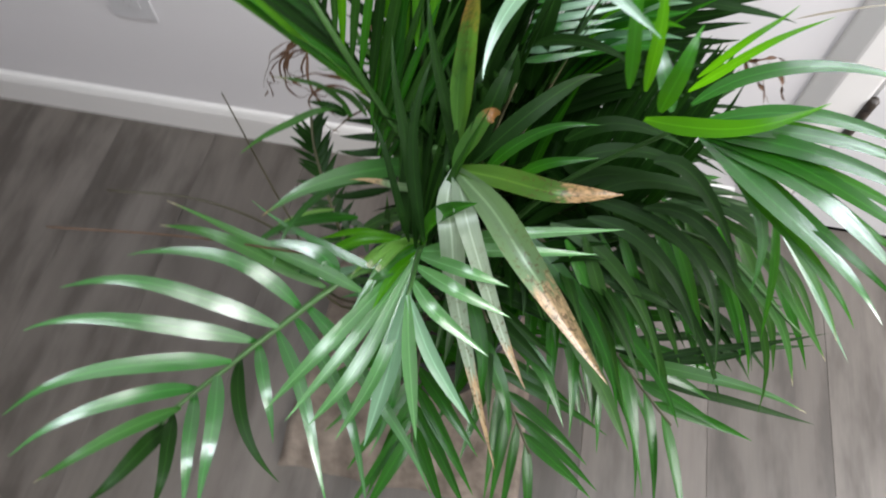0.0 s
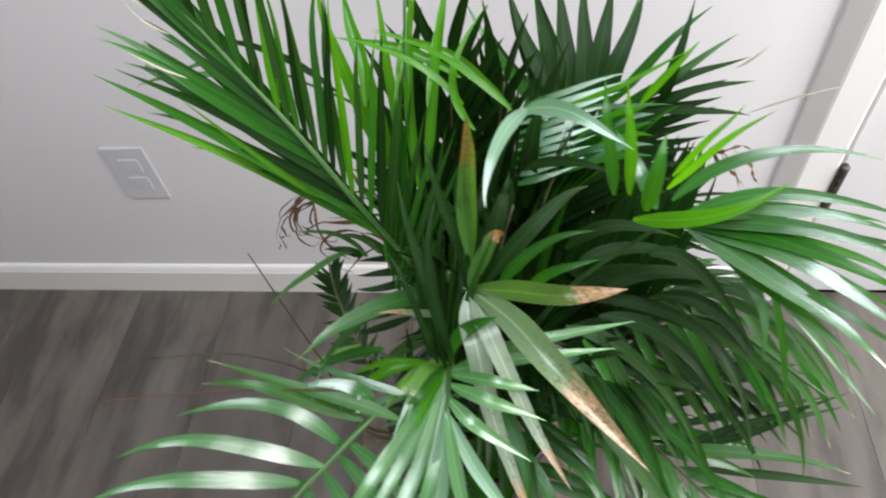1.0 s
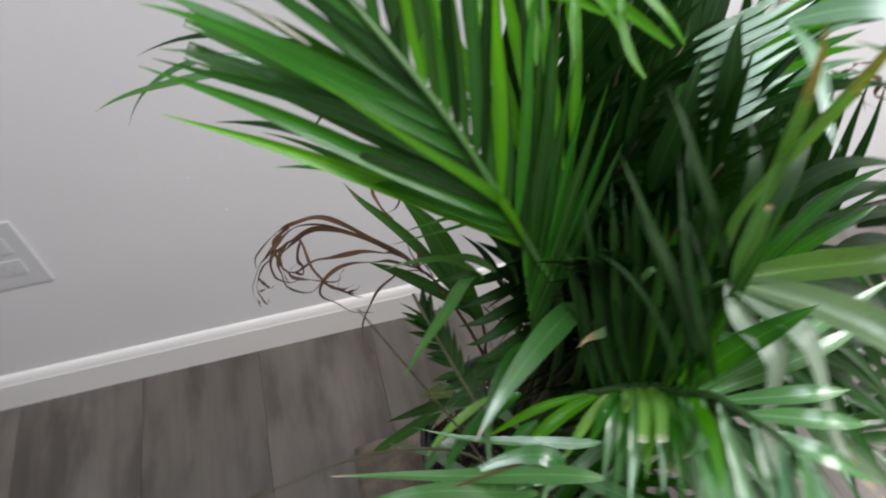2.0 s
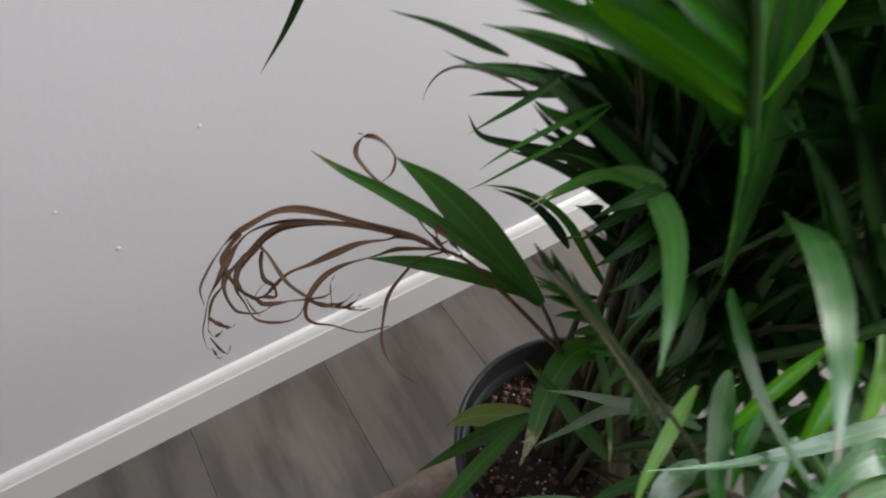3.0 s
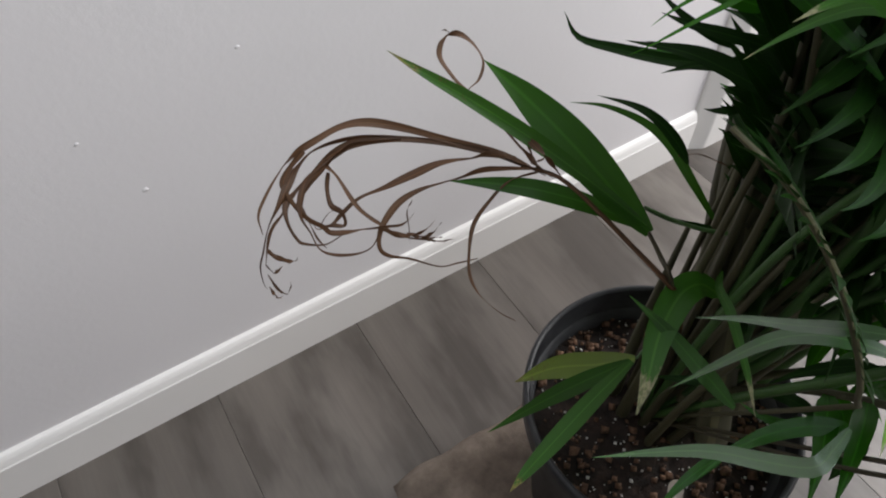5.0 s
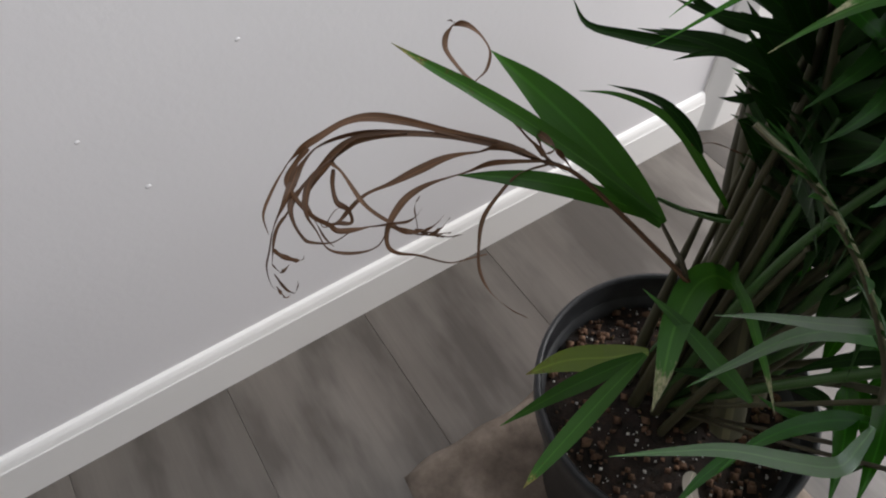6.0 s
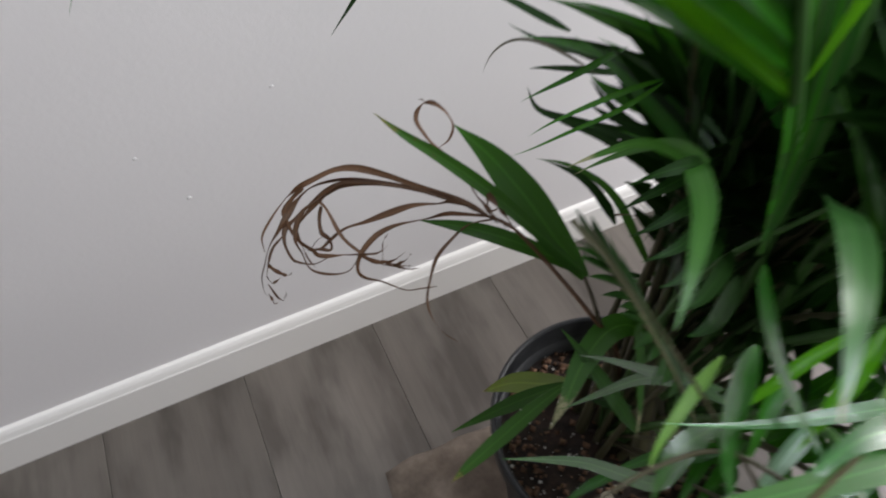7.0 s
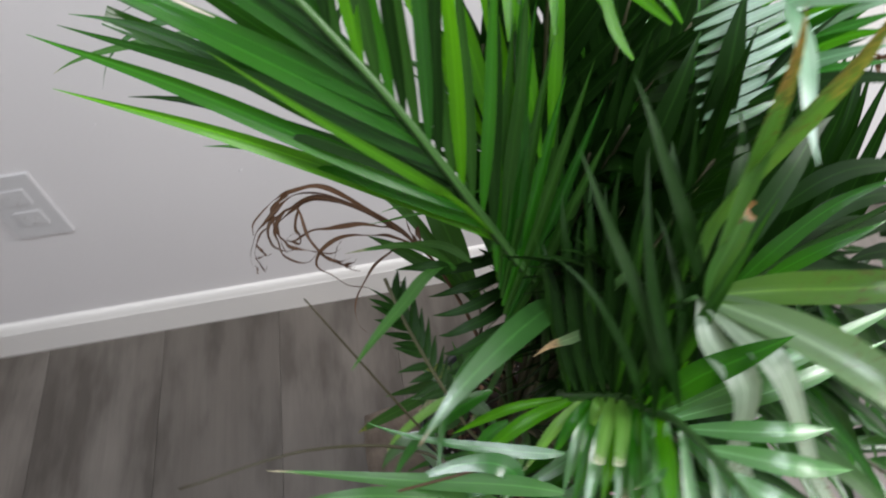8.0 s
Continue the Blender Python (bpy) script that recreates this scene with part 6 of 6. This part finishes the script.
ribbon(dry_frond, [(0.475, -0.190, 0.453), (0.471, -0.195, 0.446), (0.469, -0.202, 0.440), (0.472, -0.208, 0.437), (0.471, -0.213, 0.433), (0.466, -0.211, 0.433), (0.459, -0.207, 0.433), (0.465, -0.205, 0.438), (0.471, -0.206, 0.440)], 0.0034, 7)
ribbon(dry_frond, [(0.449, -0.187, 0.448), (0.450, -0.198, 0.445), (0.453, -0.207, 0.441), (0.458, -0.213, 0.438), (0.462, -0.217, 0.435), (0.475, -0.223, 0.436), (0.488, -0.228, 0.435), (0.498, -0.229, 0.431), (0.505, -0.228, 0.431), (0.509, -0.227, 0.433)], 0.0040, 8)
ribbon(dry_frond, [(0.488, -0.227, 0.432), (0.496, -0.231, 0.425), (0.505, -0.236, 0.426), (0.511, -0.238, 0.429), (0.519, -0.234, 0.427)], 0.0034, 9)
ribbon(dry_frond, [(0.500, -0.233, 0.426), (0.509, -0.237, 0.422), (0.517, -0.234, 0.417), (0.522, -0.236, 0.425)], 0.0030, 10)
ribbon(dry_frond, [(0.507, -0.237, 0.421), (0.516, -0.238, 0.417), (0.519, -0.242, 0.419)], 0.0028, 11)
ribbon(dry_frond, [(0.510, -0.239, 0.420), (0.516, -0.242, 0.418), (0.524, -0.247, 0.419)], 0.0026, 12)
ribbon(dry_frond, [(0.427, -0.200, 0.425), (0.430, -0.202, 0.419), (0.434, -0.209, 0.420), (0.438, -0.213, 0.422), (0.441, -0.208, 0.418)], 0.0030, 13)
ribbon(dry_frond, [(0.423, -0.201, 0.414), (0.424, -0.207, 0.415), (0.426, -0.207, 0.412), (0.431, -0.204, 0.411), (0.432, -0.205, 0.412)], 0.0026, 14)
ribbon(dry_frond, [(0.422, -0.203, 0.408), (0.424, -0.203, 0.396), (0.426, -0.207, 0.391), (0.428, -0.212, 0.395), (0.431, -0.213, 0.401), (0.432, -0.211, 0.403)], 0.0018, 15)
ribbon(dry_frond, [(0.420, -0.207, 0.402), (0.421, -0.209, 0.396), (0.422, -0.217, 0.402), (0.425, -0.214, 0.398)], 0.0022, 16)
ribbon(dry_frond, [(0.511, -0.222, 0.438), (0.506, -0.224, 0.432), (0.502, -0.233, 0.428), (0.499, -0.238, 0.422)], 0.0009, 17)
ribbon(dry_frond, [(0.581, -0.252, 0.449), (0.564, -0.244, 0.444), (0.550, -0.244, 0.434), (0.537, -0.248, 0.426), (0.527, -0.258, 0.420), (0.518, -0.272, 0.418), (0.515, -0.287, 0.418), (0.517, -0.302, 0.419), (0.523, -0.310, 0.415)], 0.0026, 18)
ribbon(dry_frond, [(0.495, -0.189, 0.463), (0.484, -0.183, 0.456), (0.472, -0.183, 0.448), (0.461, -0.188, 0.444), (0.453, -0.195, 0.443), (0.453, -0.205, 0.438), (0.454, -0.211, 0.429), (0.457, -0.215, 0.422)], 0.0042, 19)
ribbon(dry_frond, [(0.468, -0.176, 0.462), (0.459, -0.177, 0.457), (0.451, -0.181, 0.451), (0.449, -0.186, 0.445), (0.444, -0.190, 0.439), (0.435, -0.193, 0.433), (0.429, -0.196, 0.425), (0.423, -0.201, 0.414)], 0.0044, 20)
ribbon(dry_frond, [(0.573, -0.220, 0.464), (0.574, -0.237, 0.459), (0.579, -0.247, 0.453), (0.585, -0.255, 0.445), (0.587, -0.260, 0.444)], 0.0040, 21)
ribbon(dry_frond, [(0.584, -0.230, 0.457), (0.582, -0.248, 0.459), (0.588, -0.255, 0.448), (0.590, -0.263, 0.443)], 0.0046, 22)
ribbon(dry_frond, [(0.580, -0.226, 0.460), (0.582, -0.234, 0.456), (0.579, -0.243, 0.455), (0.577, -0.245, 0.451)], 0.0018, 23)
ribbon(dry_frond, [(0.577, -0.245, 0.451), (0.580, -0.250, 0.456), (0.588, -0.246, 0.452)], 0.0016, 24)
ribbon(dry_frond, [(0.659, -0.282, 0.444), (0.667, -0.290, 0.448), (0.678, -0.298, 0.442), (0.683, -0.307, 0.439)], 0.0022, 25)
ribbon(dry_frond, [(0.565, -0.208, 0.478), (0.558, -0.201, 0.486), (0.554, -0.194, 0.494), (0.552, -0.189, 0.501), (0.555, -0.185, 0.506), (0.561, -0.184, 0.509), (0.567, -0.187, 0.507), (0.573, -0.192, 0.500), (0.575, -0.197, 0.492), (0.570, -0.201, 0.485), (0.562, -0.203, 0.483), (0.554, -0.205, 0.480)], 0.0036, 40)
ribbon(dry_frond, [(0.561, -0.185, 0.510), (0.559, -0.183, 0.511), (0.557, -0.182, 0.511)], 0.0010, 41)
frond([(0.655, -0.338, 0.185), (0.596, -0.481, 0.465), (0.559, -0.458, 0.566), (0.516, -0.418, 0.654)], 0.0015, 0.0005, OLIVE, "bare olive stalk")
frond([(0.655, -0.338, 0.185), (0.608, -0.495, 0.482), (0.564, -0.473, 0.550), (0.506, -0.474, 0.593), (0.441, -0.489, 0.612)], 0.0015, 0.0006, OLIVE, "bare olive stalk")
frond([(0.587, -0.497, 0.582), (0.508, -0.512, 0.606), (0.433, -0.538, 0.639)], 0.0008, 0.0005, DRY, "thin dried tendril")
child("stalk", tube("stalk", [(0.668, -0.352, 0.185), (0.671, -0.402, 0.43), (0.668, -0.412, 0.56), (0.676, -0.44, 0.66)], 0.0042, 0.0022, STEM, 14, 9), palm)
child("stalk", tube("stalk", [(0.650, -0.392, 0.258), (0.668, -0.356, 0.347), (0.685, -0.319, 0.441), (0.697, -0.303, 0.496)], 0.0120, 0.0050, SHEATH, 14, 9), palm, "brown sheathed palm stalk")
child("stalk", tube("stalk", [(0.664, -0.360, 0.248), (0.693, -0.322, 0.337), (0.706, -0.289, 0.432), (0.718, -0.273, 0.490)], 0.0110, 0.0045, SHEATH, 14, 9), palm, "brown sheathed palm stalk")
child("stalk", tube("stalk", [(0.680, -0.385, 0.265), (0.692, -0.355, 0.352), (0.697, -0.334, 0.433), (0.712, -0.321, 0.487)], 0.0100, 0.0045, SHEATH, 14, 9), palm, "brown sheathed palm stalk")
child("stalk", tube("stalk", [(0.691, -0.346, 0.242), (0.706, -0.310, 0.312), (0.718, -0.282, 0.388), (0.731, -0.262, 0.461)], 0.0080, 0.0040, SHEATH, 14, 9), palm, "brown sheathed palm stalk")
blade(soil, (0.615, -0.401, 0.245), (0.605, -0.408, 0.243), (0.600, -0.421, 0.242), 0.013, TAN, (-0.3, -0.2, 0.9), blunt=True, label="dry tan leaf scrap", name="leaf_scrap")
dry_sprig = frond([S, (0.74, -0.30, 0.40), (0.888, -0.298, 0.643)], 0.0018, 0.0009, DRY, "withered brown frond")
ribbon(dry_sprig, [(0.886, -0.301, 0.647), (0.896, -0.306, 0.644), (0.902, -0.318, 0.639), (0.907, -0.327, 0.625)], 0.0035, 50)
ribbon(dry_sprig, [(0.885, -0.298, 0.640), (0.893, -0.309, 0.650), (0.908, -0.300, 0.648), (0.914, -0.312, 0.654)], 0.0035, 51)
ribbon(dry_sprig, [(0.904, -0.301, 0.643), (0.911, -0.321, 0.648), (0.918, -0.319, 0.631), (0.918, -0.335, 0.638)], 0.0035, 52)
ribbon(dry_sprig, [(0.892, -0.303, 0.645), (0.899, -0.318, 0.638), (0.906, -0.321, 0.630), (0.909, -0.333, 0.631)], 0.0035, 53)
ribbon(dry_sprig, [(0.885, -0.306, 0.650), (0.892, -0.308, 0.635), (0.897, -0.318, 0.641), (0.902, -0.308, 0.641)], 0.0035, 54)

# stalks rising from the soil
rs = random.Random(21)
for k in range(15):
    a, r = k * 2.4, 0.008 + 0.032 * (k / 15) ** 0.5
    bx, by = 0.672 + r * math.cos(a), -0.338 + r * math.sin(a)
    lean = Vector((0.035 * math.cos(a) + 0.045, 0.035 * math.sin(a) - 0.02, 0))
    top = rs.uniform(0.36, 0.52)
    b = Vector((bx, by, 0.18))
    child("stalk", tube("stalk", [b, b + lean * 0.35 + Vector((0, 0, 0.12)), b + lean + Vector((0, 0, top - 0.18))], rs.uniform(0.0035, 0.0062), 0.0018,
                        SHEATH if k % 5 else STEM, 12, 8), palm, "brown sheathed palm stalk" if k % 5 else "")

# fronds filling the heart of the plant, shade painted in by leaf colour
heart = [
    ((0.70, -0.31, 0.40), (0.74, -0.27, 0.52), (0.82, -0.27, 0.56)),
    ((0.70, -0.35, 0.42), (0.77, -0.34, 0.54), (0.85, -0.32, 0.56)),
    ((0.69, -0.37, 0.40), (0.74, -0.41, 0.52), (0.82, -0.46, 0.54)),
    ((0.67, -0.38, 0.40), (0.69, -0.43, 0.50), (0.73, -0.50, 0.52)),
    ((0.67, -0.33, 0.46), (0.68, -0.35, 0.58), (0.70, -0.36, 0.68)),
    ((0.68, -0.31, 0.46), (0.71, -0.31, 0.60), (0.75, -0.31, 0.70)),
    ((0.70, -0.36, 0.40), (0.75, -0.38, 0.49), (0.81, -0.38, 0.54)),
    ((0.69, -0.38, 0.40), (0.72, -0.42, 0.49), (0.76, -0.45, 0.54)),
    ((0.70, -0.33, 0.42), (0.78, -0.30, 0.51), (0.87, -0.27, 0.53)),
]
heart_back = [
    ((0.68, -0.32, 0.34), (0.72, -0.30, 0.44), (0.79, -0.30, 0.48)),
    ((0.69, -0.34, 0.33), (0.75, -0.33, 0.42), (0.82, -0.31, 0.44)),
    ((0.68, -0.33, 0.34), (0.70, -0.33, 0.46), (0.72, -0.34, 0.58)),
    ((0.68, -0.35, 0.34), (0.69, -0.37, 0.46), (0.70, -0.40, 0.58)),
    ((0.70, -0.32, 0.38), (0.72, -0.31, 0.50), (0.74, -0.29, 0.62)),
    ((0.68, -0.36, 0.42), (0.69, -0.40, 0.56), (0.68, -0.43, 0.64)),
    ((0.67, -0.33, 0.44), (0.68, -0.34, 0.54), (0.69, -0.34, 0.64)),
    ((0.72, -0.33, 0.40), (0.80, -0.33, 0.49), (0.90, -0.36, 0.51)),
    ((0.71, -0.36, 0.40), (0.82, -0.40, 0.48), (0.92, -0.44, 0.49)),
    ((0.71, -0.32, 0.42), (0.80, -0.27, 0.50), (0.91, -0.22, 0.50)),
]
upright = [
    ((0.665, -0.330, 0.45), (0.668, -0.310, 0.60), (0.672, -0.285, 0.74)),
    ((0.680, -0.330, 0.45), (0.700, -0.315, 0.60), (0.715, -0.300, 0.72)),
    ((0.690, -0.360, 0.45), (0.725, -0.370, 0.58), (0.755, -0.370, 0.70)),
    ((0.660, -0.345, 0.45), (0.645, -0.330, 0.58), (0.632, -0.300, 0.70)),
    ((0.680, -0.380, 0.45), (0.700, -0.400, 0.58), (0.722, -0.410, 0.70)),
]
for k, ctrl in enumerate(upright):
    leafy([S, *ctrl], 15, 0.13, 0.0115, 0.35, 42, 0.06, 0.1, SHADED, True, 90 + k, stalk=SHEATH)
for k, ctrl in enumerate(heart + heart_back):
    leafy([S, *ctrl], 12, 0.125, 0.0125, 0.36, 62, 0.28, 0.15, SHADED, True, 30 + k, stalk=SHEATH)

low = [
    ((0.70, -0.36, 0.32), (0.78, -0.40, 0.38), (0.88, -0.45, 0.34)),
    ((0.68, -0.39, 0.32), (0.73, -0.47, 0.39), (0.79, -0.56, 0.36)),
    ((0.66, -0.40, 0.34), (0.67, -0.49, 0.42), (0.68, -0.58, 0.40)),
    ((0.72, -0.32, 0.36), (0.80, -0.30, 0.44), (0.90, -0.28, 0.42)),
    ((0.70, -0.38, 0.40), (0.80, -0.45, 0.47), (0.90, -0.53, 0.44)),
]
for k, ctrl in enumerate(low):
    leafy([S, *ctrl], 10, 0.14, 0.013, 0.4, 62, 0.3, 0.2, GREEN, True, 60 + k, stalk=SHEATH)

# fine-leaved shoots low beside the wall
leafy([(0.665, -0.34, 0.185), (0.675, -0.34, 0.36), (0.66, -0.345, 0.46), (0.64, -0.355, 0.53)], 10, 0.06, 0.008, 0.5, 70, 0.2, 0.1, SHADED, True, 81, r0=0.002)
leafy([S, (0.63, -0.43, 0.40), (0.598, -0.441, 0.469), (0.578, -0.420, 0.527), (0.562, -0.392, 0.567), (0.554, -0.366, 0.581)], 19, 0.036, 0.0058, 0.46, 62, 0.12, 0.0, SHADED, True, 82, up=(0.71, -0.43, 0.56), r0=0.0016, stalk=SHEATH)


# ---- things round the pot ----
def packing_cloth():
    """A rumpled sheet with an uneven hem."""
    n = 46
    verts, faces = [], []
    for j in range(n + 1):
        for i in range(n + 1):
            u, v = i / n, j / n
            x = 0.462 + 0.345 * u + 0.006 * noise.noise((v * 6, 1.5, 0)) * (1 - u) + 0.012 * (v - 0.5) * (1 - 2 * u)
            y = -0.565 + 0.355 * v + 0.007 * noise.noise((u * 7, 4.5, 0))
            r = math.hypot(x - POT_AT.x, y - POT_AT.y)
            k = min(1.0, max(0.0, (r - 0.088) / 0.03))
            z = 0.003 + k * (0.006 + 0.010 * abs(noise.noise((x * 22, y * 14, 2))) + 0.004 * noise.noise((x * 60, y * 60, 7)))
            if i in (0, n) or j in (0, n):
                z = 0.0005
            verts.append((x, y, z))
    for j in range(n):
        for i in range(n):
            a = j * (n + 1) + i
            faces.append((a, a + 1, a + n + 2, a + n + 1))
    me = mesh_of("packing_cloth", verts, faces, BURLAP)
    return tagged(new("packing_cloth", me), "rumpled brown packing cloth spread under the pot", "cloth")


packing_cloth()


# wall socket
socket = tagged(new("wall_socket"), "white plastic double wall socket on the wall", "socket")
SX, SZ = 0.1115, 0.320
box("plate", (SX - 0.035, -0.0032, SZ - 0.057), (SX + 0.035, 0.0005, SZ + 0.057), PLATE, 0.0010, socket)
for dz in (-0.0195, 0.0195):
    f = box("receptacle", (SX - 0.0165, -0.0044, SZ + dz - 0.0135), (SX + 0.0165, -0.003, SZ + dz + 0.0135), PLATE, 0.0012, socket)
    for dx, hh in ((-0.0064, 0.0042), (0.0064, 0.0034)):
        box("slot", (SX + dx - 0.0009, -0.0048, SZ + dz + 0.002 - hh), (SX + dx + 0.0009, -0.0036, SZ + dz + 0.002 + hh), SLOT, 0, socket, "dark contact slot")
    box("ground_hole", (SX - 0.002, -0.0048, SZ + dz - 0.0105), (SX + 0.002, -0.0036, SZ + dz - 0.0065), SLOT, 0.0004, socket, "dark contact hole")
box("screw", (SX - 0.0022, -0.0042, SZ - 0.0022), (SX + 0.0022, -0.003, SZ + 0.0022), PLATE, 0.0006, socket)

# paint drips standing proud of the wall
for k, (x, z, r) in enumerate(((0.352, 0.387, 0.0020), (0.486, 0.419, 0.0022), (0.380, 0.322, 0.0028), (0.25, 0.43, 0.0016))):
    bm = bmesh.new()
    bmesh.ops.create_icosphere(bm, subdivisions=2, radius=r)
    bmesh.ops.scale(bm, vec=(1.0, 0.22, 0.75), verts=bm.verts)
    for w in bm.verts:
        w.co += 0.2 * r * Vector((noise.noise(w.co * 400), 0, noise.noise(w.co * 300 + Vector((5, 0, 0)))))
    me = bpy.data.meshes.new("paint_drip")
    bm.to_mesh(me)
    bm.free()
    me.materials.append(WALL)
    me.shade_smooth()
    d = new("paint_drip", me)
    d.location = (x, 0, z)
    d.parent = wall_north
    d.matrix_parent_inverse = Matrix.Translation(-wall_north.location)


# hinge on the door's edge: knuckles with narrow gaps between them
BRONZE = rough_material("dark_bronze", [(0.3, (0.022, 0.016, 0.012)), (0.7, (0.06, 0.045, 0.034))], 80, 0.1, 400, 0.42)
outline = [(0.0, 0.0), (0.0035, 0.0)]
for k in range(5):
    z = 0.004 + 0.0178 * k
    outline += [(0.0060, z), (0.0068, z + 0.0005), (0.0068, z + 0.0165), (0.0060, z + 0.0170)]
outline += [(0.0035, 0.096), (0.0, 0.096)]
hinge = child("hinge", lathe("hinge", outline, BRONZE, Vector((1.1740, -0.0190, 0.243)), 20), door, "dark bronze door hinge")
hinge.matrix_parent_inverse = Matrix.Translation(-door.location)
